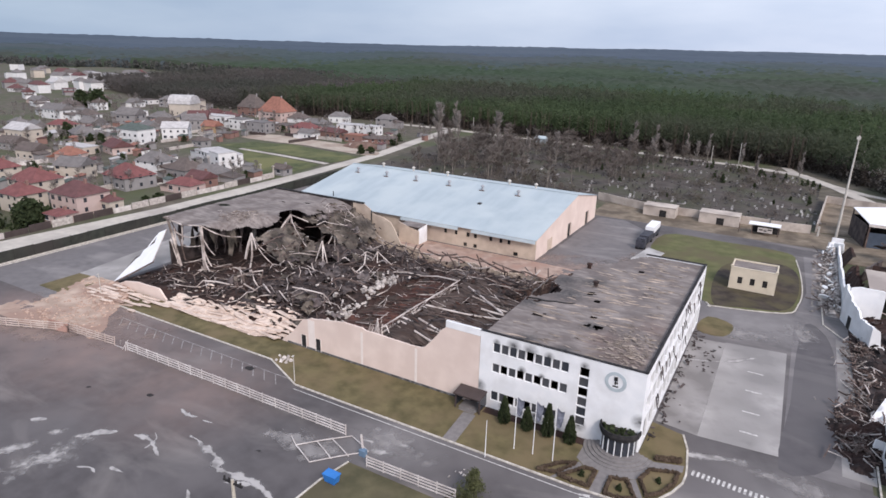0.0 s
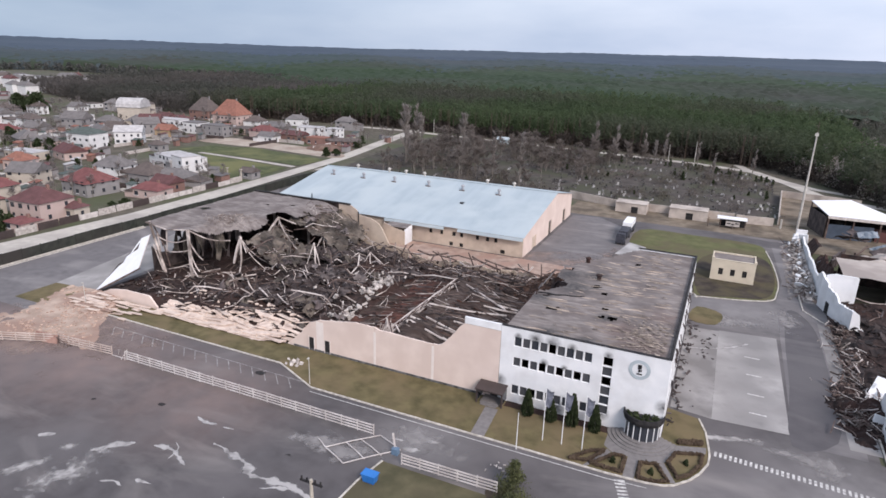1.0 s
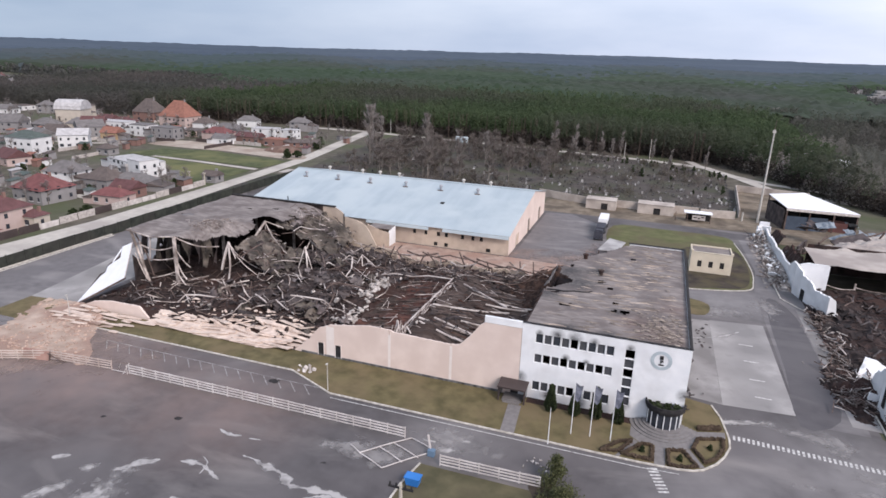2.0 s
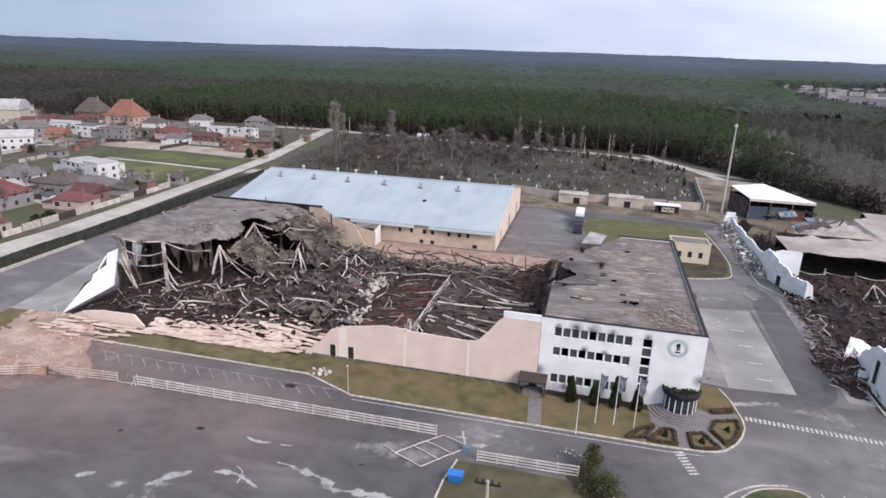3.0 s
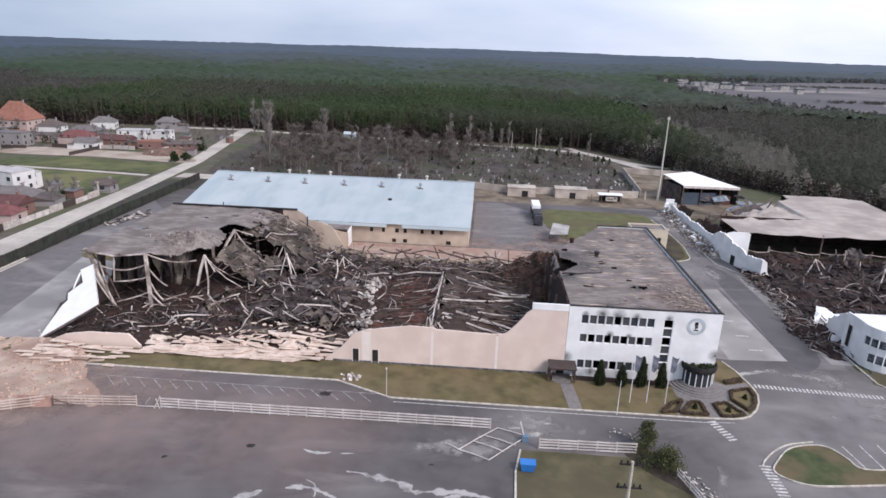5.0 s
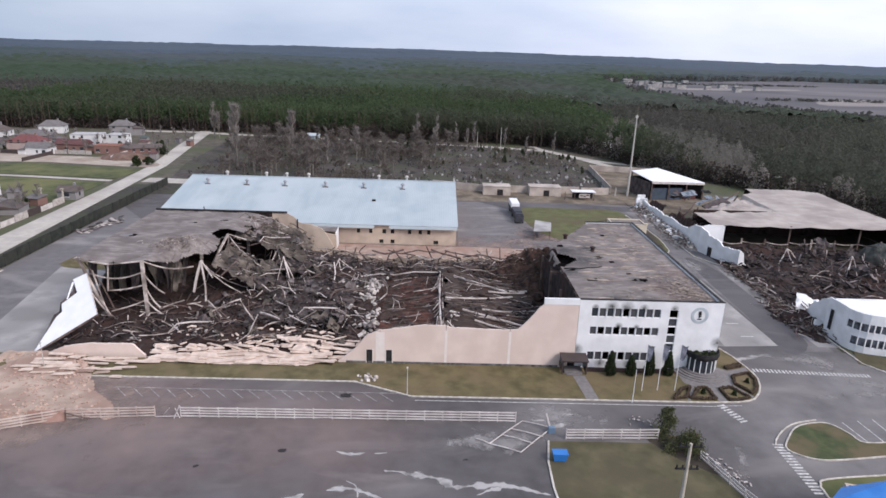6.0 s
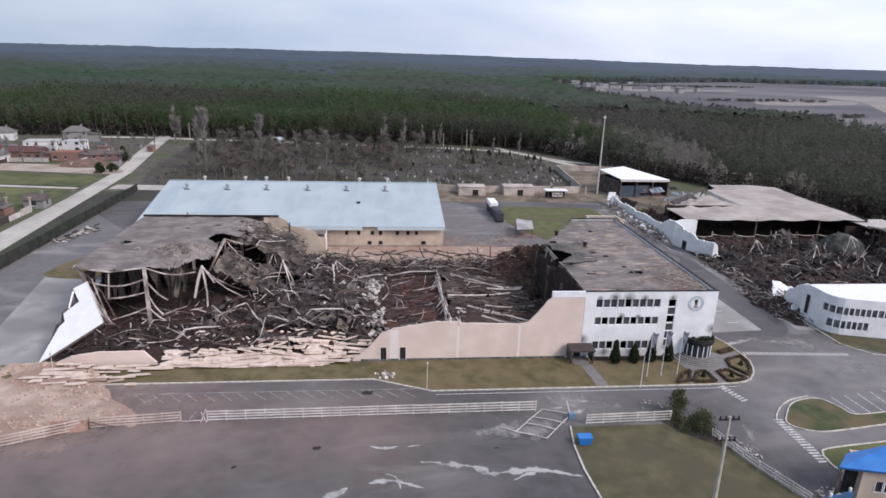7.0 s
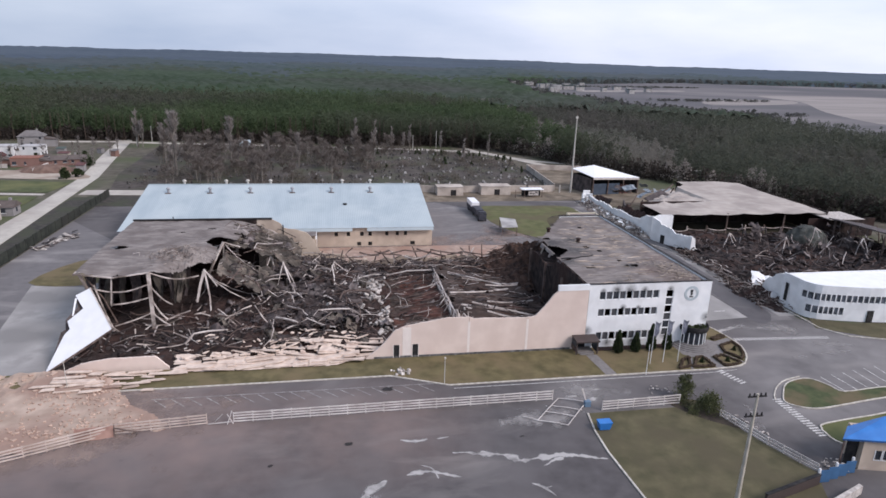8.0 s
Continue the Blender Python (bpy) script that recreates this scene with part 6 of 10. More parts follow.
# crumpled sheets of the fallen roof, hung over the trusses
for i in range(34):
    x, y = D.uniform(-68, -37), D.uniform(5, 46)
    w, d = D.uniform(0.9, 2.4), D.uniform(0.9, 2.4)
    z0, sd = top_z(x, y) + D.random() * 0.2 - 0.3, i * 1.3
    nx = 10
    s = Shape().grid([-w + 2 * w * a / nx for a in range(nx + 1)], [-d + 2 * d * a / nx for a in range(nx + 1)], lambda u, v: 1.0 * fbm(u + sd, v, 0.6, sd) + 0.3 * fbm(u, v + sd, 1.6, sd) - 0.25 * (u * u / w + v * v / d))
    m = Matrix.Translation((x, y, z0 + 0.5)) @ Euler((D.gauss(0, 0.35), D.gauss(0, 0.35), D.uniform(0, 3))).to_matrix().to_4x4()
    s.v = [tuple(m @ Vector(p)) for p in s.v]
    s.f = [q for q in s.f if fbm(s.v[q[0]][0], s.v[q[0]][1], 0.9, sd) > -0.35]
    hpart("crumpled_roof_sheet", s, (M_SHEET, M_LILACSHEET, M_DRAPE2)[i % 3], "crumpled burnt roof sheet")

# pink wall fallen outward: broad torn layers, overlapping
def torn_slab(w, d, th, rr):
    n = rr.choice((5, 6, 7, 8))
    ring = []
    for k in range(n):
        a = 2 * math.pi * k / n + rr.uniform(-0.25, 0.25)
        c, s_ = math.cos(a), math.sin(a)
        f = 1 / max(abs(c), abs(s_)) ** 0.7
        ring.append((w * c * f * rr.uniform(0.75, 1.05), d * s_ * f * rr.uniform(0.7, 1.05)))
    return Shape().prism(ring, -th, th)


# low apron of the wall, lying nearly whole along the lawn
lay = Shape().grid([-73.5 + 31.5 * i / 126 for i in range(127)], [-2.2 + 6.4 * i / 44 for i in range(45)], lambda x, y: 0.14 + 0.2 * (y + 2.2) + 0.1 * abs(fbm(x * 0.4, y * 3, 0.5, 14)) + 0.04 * fbm(x, y, 1.3, 4))
lay.f = [q for q in lay.f if (lambda cx, cy: min((cx + 73.5) / 2, (-44 - cx) / 2, (cy + 2.2) / 0.5, (4.2 - cy) / 4.5 + 0.12 * (cx + 62) / 10, 1) + 0.8 * fbm(cx * 0.5, cy * 2.4, 0.4, 21) > 0.5)(lay.v[q[0]][0], lay.v[q[0]][1])]
hpart("fallen_wall_layer", lay, M_SLAB, "broad cracked layer of the fallen pink wall")
# slabs stacked like shingles above it, more and more broken towards the heap
for row in range(9):
    y0 = -1.2 + 0.82 * row
    x = -73 + D.uniform(0, 1.5)
    while x < -41.5:
        big_piece = x > -58 and row < 6
        w, d = D.uniform(0.7, 3.3) * (1.1 if big_piece else 0.8), D.uniform(0.32, 0.8)
        if row > 4.5 + (x + 66) * 0.35 or D.random() < 0.06 + 0.06 * row - (0.06 if big_piece else 0):
            x += w * 1.2
            continue
        y = max(y0 + D.gauss(0, 0.22), 0.7 if x > -45 else -9)
        s = Shape()
        c = [(-w, -d), (-w * D.uniform(0.1, 0.5), -d * D.uniform(0.8, 1.2)), (w * D.uniform(0.3, 0.7), -d * D.uniform(0.7, 1.15)), (w, -d * D.uniform(0.4, 1)), (w * D.uniform(0.85, 1.05), d), (w * D.uniform(-0.2, 0.4), d * D.uniform(0.7, 1.2)), (-w * D.uniform(0.8, 1.05), d * D.uniform(0.5, 1))]
        s.prism(c, -0.09, 0.09)
        m = Matrix.Translation((x + w, y, 0.3 + 0.2 * row + D.random() * 0.16)) @ Euler((D.gauss(-0.1, 0.1 + 0.02 * row), D.gauss(0, 0.04 + 0.015 * row), D.gauss(0, 0.09 + 0.025 * row))).to_matrix().to_4x4()
        s.v = [tuple(m @ Vector(p)) for p in s.v]
        hpart("fallen_panel", s, M_SLAB)
        x += w * D.uniform(1.9, 2.2)
for i in range(70):
    x, y = D.uniform(-72, -41), D.uniform(1.0, 7.4)
    s = torn_slab(D.uniform(0.25, 0.8), D.uniform(0.15, 0.4), 0.08, D)
    m = Matrix.Translation((x, y, 0.6 + 0.24 * y + D.random() * 0.4)) @ Euler((D.gauss(-0.1, 0.3), D.gauss(0, 0.25), D.gauss(0, 0.6))).to_matrix().to_4x4()
    s.v = [tuple(m @ Vector(p)) for p in s.v]
    hpart("fallen_panel", s, M_SLAB)

# white cladding sheet torn from the corner, notched and bent
RING = [Vector(p) for p in ((-92.7, 0.8, 0.05), (-83.2, 4.6, 5.7), (-88.8, 12.9, 10.0), (-91.1, 12.3, 8.9), (-89.1, 9.6, 7.5), (-91.3, 8.2, 5.8), (-90.5, 6.7, 5.0), (-91.2, 6.0, 4.3))]
NRM = (RING[1] - RING[0]).cross(RING[2] - RING[0]).normalized()
cl = Shape()
k = len(RING)
for o in (0.0, -0.07):
    cl.v += [tuple(p + NRM * o) for p in RING]
tri = [(0, 1, 6), (0, 6, 7), (1, 4, 6), (4, 5, 6), (1, 2, 4), (2, 3, 4)]
cl.f = tri + [(c + k, b + k, a + k) for a, b, c in tri] + [(i, i + k, (i + 1) % k + k, (i + 1) % k) for i in range(k)]
hpart("torn_cladding", cl, M_METALWHITE, "large white cladding sheet hanging from the corner")
hpart("cladding_edge", Shape().tube([RING[0] - NRM * 0.2, RING[0].lerp(RING[1], 0.5) - NRM * 0.3, RING[1] - NRM * 0.2], 0.2), M_STEEL2)
hpart("cladding_edge", Shape().tube([RING[1], RING[1].lerp(RING[2], 0.5), RING[2]], 0.1), M_STEEL)
# dark crumpled lining behind the notched edge, and a narrow white strip left in the notch
back = Shape()
OUT = Vector((-0.62, 0.35, 0.1))
edge_pts = [RING[3], RING[4], RING[5], RING[6], RING[7], RING[0].lerp(RING[7], 0.5)]
for i, p in enumerate(edge_pts):
    k_ = (0.2, 1.9, 0.8, 1.6, 1.2, 0.3)[i]
    for u in (0.0, 0.5, 1.0):
        back.v.append(tuple(p - NRM * 0.25 + OUT * k_ * u + Vector((0, 0, 0.35 * math.sin(2.4 * i + 4 * u)))))
    if i:
        j = 3 * (i - 1)
        back.f += [(j, j + 1, j + 4, j + 3), (j + 1, j + 2, j + 5, j + 4)]
hpart("cladding_lining", back, M_SHEET, "dark crumpled lining of the torn cladding")
hpart("cladding_strip", Shape().tube([RING[3].lerp(RING[4], 0.25) - NRM * 0.1 + OUT * 0.5, RING[5].lerp(RING[4], 0.4) - NRM * 0.1 + OUT * 0.4], 0.22, 0.16, flat=0.3), M_METALWHITE, "narrow white strip of torn cladding")

# spill of brick dust and rubble over kerb and road, up to the fence
def spill(x, y):
    right = -77 - 0.85 * (y + 8)
    d = min((right - x) / 2.5, (x + 101) / 9, (y + 18.9 - 0.41 * min(0, x + 77)) / 2.0, 1.0) + 0.5 * fbm(x, y, 0.16, 8) + 0.25 * fbm(x, y, 0.7, 3)
    if d < 0.25:
        return -0.08
    h = min(1, (d - 0.25) / 0.5)
    return -0.05 + h * (0.2 + 0.09 * abs(fbm(x, y * 2, 0.35, 6)) + 0.6 * math.exp(-((y + 1.5) / 4.5) ** 2) + 0.25 * math.exp(-((x + 82) / 5) ** 2 - ((y + 16.5) / 2.2) ** 2))


solo("rubble_spill", Shape().grid([-101 + 36 * i / 120 for i in range(121)], [-21.5 + 22 * i / 88 for i in range(89)], spill), M_SPILL, "spread of pinkish beige brick dust on the road", "rubble", kind="stuff")
sp = Shape()
for i in range(620):
    x, y = (D.gauss(-82.5, 6.5), D.gauss(-8, 5)) if i < 460 else (D.uniform(-92, -68), D.gauss(-17.6, 1.2))
    if y > -0.4 or y < -22 or spill(x, y) < 0:
        continue
    w = D.uniform(0.06, 0.26) * (1.5 if y > -5 else 0.65)
    sp.box(-w * 1.6, -w, -0.08, w * 1.6, w, 0.08, Matrix.Translation((x, y, spill(x, y) + 0.06)) @ Euler((D.gauss(0, 0.2), D.gauss(0, 0.2), D.uniform(0, 3))).to_matrix().to_4x4())
solo("broken_bricks", sp, M_BRICKBIT, "broken pink wall pieces on the rubble spill", "rubble", kind="stuff")
for row in range(7):
    x = -95 + 1.1 * row + D.uniform(0, 2)
    while x < -75.5:
        w, d, y = D.uniform(0.9, 3.4), D.uniform(0.3, 0.62), -6.6 + 0.92 * row + D.gauss(0, 0.2)
        if D.random() < 0.4 - 0.045 * row:
            x += 1.6 * w
            continue
        f_ = Shape().prism([(-w, -d), (w * D.uniform(-0.4, 0), -d * D.uniform(0.7, 1.2)), (w * D.uniform(0.3, 0.7), -d), (w, -d * D.uniform(0.2, 0.9)), (w * D.uniform(0.7, 1), d), (w * D.uniform(-0.3, 0.3), d * D.uniform(0.7, 1.2)), (-w * D.uniform(0.8, 1.05), d * D.uniform(0.4, 1))], -0.07, 0.07)
        m = Matrix.Translation((x + w, y, max(0.05, spill(x + w, y)) + 0.1 + 0.05 * row + D.random() * 0.1)) @ Euler((D.gauss(-0.1, 0.05), D.gauss(0, 0.03), D.gauss(0.04, 0.09))).to_matrix().to_4x4()
        f_.v = [tuple(m @ Vector(p)) for p in f_.v]
        solo("wall_fragment", f_, M_SLAB if row > 1 or D.random() < 0.5 else M_SPILL, "flat pink wall fragment on the rubble", "rubble", "wall fragments")
        x += w * D.uniform(1.8, 2.4)
# brick-red panel blown against the fence
pn = thing("fallen_panel_piece", "brick-red broken wall panel leaning on the fence", "wall panel", (-78.4, -19.35, 0))
part("board", Shape().box(-2.6, -0.08, 0, 2.0, 0.08, 1.7, pose(0, 0, 0, -14, 3, 12)), M_BRICKRED, pn)
part("edge_strip", Shape().box(2.02, -0.12, 0, 2.16, 0.12, 1.9, pose(0, 0, 0, -14, 3, 12)), M_STEEL2, pn)
part("loose_bar", Shape().tube([(2.2, 0.2, 1.5), (4.4, 0.1, 0.9), (5.6, 0.2, 0.7)], 0.09), M_STEEL2, pn)
bg = Shape()
for i in range(22):
    w = D.uniform(0.1, 0.28)
    bg.box(-w, -w, -w * 0.5, w, w, w * 0.5, Matrix.Translation((D.gauss(-35.6, 0.9), D.gauss(-5.4, 0.45), 0.2)) @ Euler((D.random(), D.random(), D.random())).to_matrix().to_4x4())
solo("white_bags", bg, M_CHUNK, "small heap of white scattered bags on the lawn", "debris", kind="stuff")

# bent columns and sagging girders standing along the rear edge
for i in range(13):
    x = -47 + 3.3 * i + D.uniform(-1.2, 1.2)
    h = D.uniform(2.6, 5.4)
    hpart("bent_column", Shape().tube(bent((x, 55.2, 0.4), (x + D.gauss(0, 1.8), 55 + D.gauss(0, 0.8), h), 0, 0.5, 6), 0.26, 0.15), M_STEEL if i % 5 == 0 else M_STEEL2)
for i in range(12):
    x = -48 + 3.7 * i + D.uniform(-1, 1)
    z0, z1 = D.uniform(2.0, 4.6), D.uniform(2.0, 4.4)
    hpart("rear_girder", Shape().tube(bent((x, 55.0 + D.gauss(0, 0.6), z0), (min(-3, x + D.uniform(4, 9)), 54.6 + D.gauss(0, 0.8), z1), D.uniform(0.3, 1.2), 0.35, 8), D.choice((0.14, 0.2, 0.26))), M_STEEL if i % 4 == 1 else M_STEEL2)
for i in range(26):
    x = D.uniform(-50, -6)
    s = torn_slab(D.uniform(0.4, 1.3), D.uniform(0.3, 0.7), 0.12, D)
    m = Matrix.Translation((x, D.uniform(56, 60), 0.3 + D.random() * 1.1)) @ Euler((D.gauss(0.5, 0.5), D.gauss(0, 0.4), D.gauss(0, 0.6))).to_matrix().to_4x4()
    s.v = [tuple(m @ Vector(p)) for p in s.v]
    hpart("wall_chunk", s, M_BEIGE if i % 3 else M_SLAB, "broken chunk of the beige rear wall")
# burnt brown heap rising against the office's flank
def corner_heap(x, y):
    e = max(0, min(1, (x + 15) / 12)) * max(0, min(1, (y - 27) / 16, (56 - y) / 4))
    return 0.6 + 5.4 * e ** 1.2 + (0.4 + 1.2 * e) * fbm(x, y, 0.35, 17) + 0.5 * fbm(x, y, 1.1, 5)


ch = Shape().grid([-15 + 22 * i / 88 for i in range(89)], [28 + 28 * i / 96 for i in range(97)], corner_heap)
ch.f = [q for q in ch.f if ch.v[q[0]][0] < -1.9 or ch.v[q[0]][0] < 0.4 + (ch.v[q[0]][1] - 33.6) * 0.6 - 0.8]
tagged(hpart("burnt_rubble", ch, M_BURNTSOIL, "rust-brown heap of burnt debris against the office"), kind="stuff")
for i in range(44):
    x, y = D.uniform(-13, -2.6), D.uniform(38, 55)
    z = corner_heap(x, y)
    L, a = D.uniform(1.5, 5), D.gauss(0.2, 0.8)
    hpart("charred_lath", Shape().tube(bent((x - L / 2 * math.cos(a), y - L / 2 * math.sin(a), z + D.uniform(-0.6, 0.3)), (min(-2.1, x + L / 2 * math.cos(a)), y + L / 2 * math.sin(a), z + D.uniform(0.2, 1.4)), 0.2, 0.25, 5), D.choice((0.06, 0.09, 0.13))), (M_STEEL2, M_RUST, M_STEEL2, M_STEEL)[i % 4])
# brown debris hanging at the office corner
for i in range(34):
    x, y = D.uniform(-5.5, -2.0), D.uniform(30, 54)
    h = D.uniform(1.0, 4.2) * (0.5 + 0.5 * (y - 30) / 24)
    hpart("hanging_lath", Shape().tube(bent((x, y, 0.8), (x + D.gauss(0.6, 0.7), y + D.gauss(0, 1.2), 0.8 + h), 0, 0.2, 4), 0.11), M_RUST if i % 2 else M_STEEL2)
for y in (12, 22, 32):
    hpart("column", Shape().box(-2.3, y - 0.2, 0, -1.9, y + 0.2, 9.5), M_STEEL2, "scorched steel column")

# ---- blue roofed hall behind ----
BX0, BX1, BY0, BY1 = -100.6, -19.4, 67.6, 119.0
B_EAVE, B_RIDGE_Y, B_RIDGE, B_REAR = 5.7, 98.5, 11.4, 7.4
bhall = thing("storage_hall", "beige storage hall with a pale blue sheet roof", "building", (-60, 93, 0))


def bpart(name, s, m, label="", top=None):
    return under(part(name, s, m, top or bhall, label), top or bhall)


bw = [(-54.6, -53.7), (-46.3, -45.4), (-43.0, -42.1), (-39.4, -38.4), (-37.1, -36.2), (-32.5, -31.6), (-29.6, -28.7), (-27.3, -26.4)]
bd = [(-40.2, -39.1), (-37.2, -36.1), (-25.5, -24.2)]
bhol = [(a, b, 3.0, 4.2) for a, b in bw] + [(a, b, 0.25, 1.3) for a, b in bd]
bpart("front_wall", wall_x(BX0, BX1, BY0, BY0 + 0.35, 0, B_EAVE - 0.1, bhol), M_BEIGE, "beige wall with small burnt windows")
for a, b, za, zb in bhol:
    w = bpart("window", Shape().box(a, BY0 + 0.22, za, b, BY0 + 0.3, zb), M_DARK)
    bpart("sill", Shape().box(a - 0.1, BY0 - 0.08, za - 0.1, b + 0.1, BY0 - 0.003, za), M_BEIGE, "", w)
for x in (BX0, BX1 - 0.35):
    g = Shape()
    hl = [(76.2, 79.4, 0, 3.4), (92.2, 94.8, 0, 4.0), (108.6, 111.2, 0, 4.0)] if x > -50 else []
    w = swap_xy(wall_x(BY0 + 0.36, BY1, x, x + 0.35, 0, B_EAVE - 0.1, hl))
    g.v, g.f = w.v, w.f
    p = [(BY0 + 0.36, B_EAVE - 0.1), (BY1, B_EAVE - 0.1), (BY1, B_REAR - 0.1), (B_RIDGE_Y, B_RIDGE - 0.1)]
    k = len(g.v)
    g.add([(x, y, z) for y, z in p] + [(x + 0.35, y, z) for y, z in p], [(0, 3, 2, 1), (4, 5, 6, 7), (0, 1, 5, 4), (1, 2, 6, 5), (2, 3, 7, 6), (3, 0, 4, 7)])
    bpart("gable_wall", g, M_PINK, "pinkish gable wall with tall doorways")
    for ya, yb, za, zb in hl:
        d = bpart("gate", Shape().box(x + 0.05, ya, za, x + 0.15, yb, zb), M_BEIGE if ya < 80 else M_DARK, "closed beige gate" if ya < 80 else "dark open gateway")
        bpart("gate_frame", Shape().box(x + 0.351, ya - 0.15, 0, x + 0.4, ya, zb).box(x + 0.351, yb, 0, x + 0.4, yb + 0.15, zb), M_BEIGE, "", d)
bpart("rear_wall", Shape().box(BX0 + 0.36, BY1 - 0.35, 0, BX1 - 0.36, BY1 - 0.01, B_REAR - 0.1), M_BEIGE)
# each roof sheet is one course of corrugated panels
nb = 27
for i in range(nb):
    xa, xb = BX0 - 0.5 + (BX1 - BX0 + 0.9) * i / nb, BX0 - 0.5 + (BX1 - BX0 + 0.9) * (i + 1) / nb
    s = Shape()
    for ya, za, yb, zb in ((BY0 - 0.9, B_EAVE - 0.15, B_RIDGE_Y, B_RIDGE), (B_RIDGE_Y, B_RIDGE, BY1 + 0.5, B_REAR - 0.1)):
        st_ = 12
        vs = []
        for q in range(st_ + 1):
            x = xa + (xb - xa) * q / st_
            h = 0.025 if q % 2 else 0.0
            vs += [(x, ya, za + h), (x, yb, zb + h)]
        s.add(vs, [(2 * q, 2 * q + 2, 2 * q + 3, 2 * q + 1) for q in range(st_)])
    bpart("roof_sheet", s, M_BLUEROOF)
for xa, xb in ((-60, -41.5), (-37.5, -19.2)):
    bpart("eave_awning", Shape().add([(xa, BY0 - 0.9, B_EAVE - 0.2), (xb, BY0 - 0.9, B_EAVE - 0.2), (xb, BY0 - 1.2, B_EAVE - 1.0), (xa, BY0 - 1.2, B_EAVE - 1.0), (xa, BY0 - 0.95, B_EAVE - 0.95), (xb, BY0 - 0.95, B_EAVE - 0.95)], [(0, 3, 2, 1), (3, 4, 5, 2), (0, 1, 5, 4)]), M_BLUEROOF, "drooping eave sheet")
bpart("ridge_cap", Shape().box(BX0 - 0.5, B_RIDGE_Y - 0.3, B_RIDGE + 0.05, BX1 + 0.4, B_RIDGE_Y + 0.3, B_RIDGE + 0.14), M_BLUEROOF)


def roof_vent(x, y, z, m=M_CONCPOLE):
    v = bpart("roof_vent", Shape().lathe([(0.38, z - 0.3), (0.32, z + 0.9), (0.42, z + 1.05)], x, y, 10), m, "sheet metal roof ventilator")
    bpart("cap", Shape().lathe([(0.01, z + 1.75), (0.36, z + 1.62), (0.62, z + 1.34), (0.62, z + 1.14), (0.26, z + 1.06)], x, y, 10), m, "", v)
    bpart("base", Shape().box(x - 0.85, y - 0.75, z - 0.35, x + 0.85, y - 0.36, z + 0.1), M_STEEL2, "dark stained base", v)


for x in (-94.0, -82.3, -70.8, -58.6, -47, -35.2):
    roof_vent(x, 92, B_RIDGE - (B_RIDGE_Y - 92) * 0.185, M_VENT)
for x in (-92, -79.5, -73, -43.5, -34.5, -66):
    roof_vent(x, 104, B_RIDGE - 1.2)
bpart("roof_pipe", Shape().tube([(-88.5, 72, 6), (-88.5, 72, 8.0)], 0.14), M_DARK)
bpart("roof_hatch", Shape().box(-43.6, 82, 8.3, -42.6, 83.2, 8.75), M_DARK)
# low annex between the halls
annex = thing("broken_annex", "small broken beige annex with a collapsed roof", "ruin", (-54, 62, 0))
for nm, s, m in (("wall", wall_profile([(-57.5, 5.6), (-54, 4.4), (-51, 3.8)], -57.5, -51, 62, 62.3, 0.4, 3), M_BEIGE), ("side_wall", swap_xy(wall_profile([(62.3, 4.2), (66.5, 4.8)], 62.3, 66.5, -51.3, -51, 0.4, 3)), M_WHITE), ("roof", Shape().box(-57.4, 62.1, 4.7, -51.1, 66.9, 4.85, pose(0, 0, 0, 0, 0, 0)), M_BURNTROOF)):
    under(part(nm, s, m, annex), annex)

# burnt lorry trailer and awning in the yard
truck = thing("lorry", "parked lorry with a white box roof and dark burnt cab", "truck", (1.2, 104, 0))
part("cargo_box", Shape().box(-1.3, -0.5, 1.1, 1.3, 7.5, 3.85), M_METALWHITE, truck, "white cargo box")
part("tarp_side", Shape().box(-1.34, -0.6, 0.9, 1.34, 7.6, 2.3), M_NAVY, truck, "dark side curtain")
part("chassis", Shape().box(-1.0, -9.5, 0.7, 1.0, 7.4, 1.0), M_DARK, truck)
part("burnt_box", Shape().box(-1.25, -7.2, 1.05, 1.25, -0.9, 2.9), M_NAVY, truck, "dark front load under a tarpaulin")
part("cab", Shape().prism([(-1.2, -11.6), (1.2, -11.6), (1.2, -9.3), (-1.2, -9.3)], 0.6, 2.7).box(-1.1, -11.2, 2.7, 1.1, -9.4, 3.1), M_NAVY, truck, "dark blue cab")
for y in (-10.6, -2.5, 4.5, 5.9):
    for x in (-1.15, 1.15):
        w = part("wheel", Shape().lathe([(0.01, -0.16), (0.5, -0.16), (0.5, 0.16), (0.01, 0.16)], 0, 0, 12), M_BLACK, truck)
        w.matrix_local = pose(x, y, 0.5, 0, 90, 0)
tent = thing("canopy_shelter", "small shelter with a pale sheet roof", "shelter", (5.4, 80, 0))
part("roof", Shape().add([(-2.6, -5.4, 2.7), (2.4, -5.0, 2.7), (3.9, 3.2, 3.0), (-0.6, 5.4, 3.1), (-2.6, -5.4, 2.85), (2.4, -5.0, 2.85), (3.9, 3.2, 3.15), (-0.6, 5.4, 3.25)], [(3, 2, 1, 0), (4, 5, 6, 7), (0, 1, 5, 4), (1, 2, 6, 5), (2, 3, 7, 6), (3, 0, 4, 7)]), M_STONEW, tent, "pale sheet roof")
for x, y in ((-2.3, -5.0), (2.2, -4.6), (3.5, 3.0), (-0.5, 4.9)):
    part("post", Shape().box(x - 0.1, y - 0.1, 0, x + 0.1, y + 0.1, 2.75), M_STEEL2, tent)

# small utility building on the back lawn
util = thing("utility_building", "small beige flat-roofed utility building with three windows", "building", (25.5, 75.3, 0))
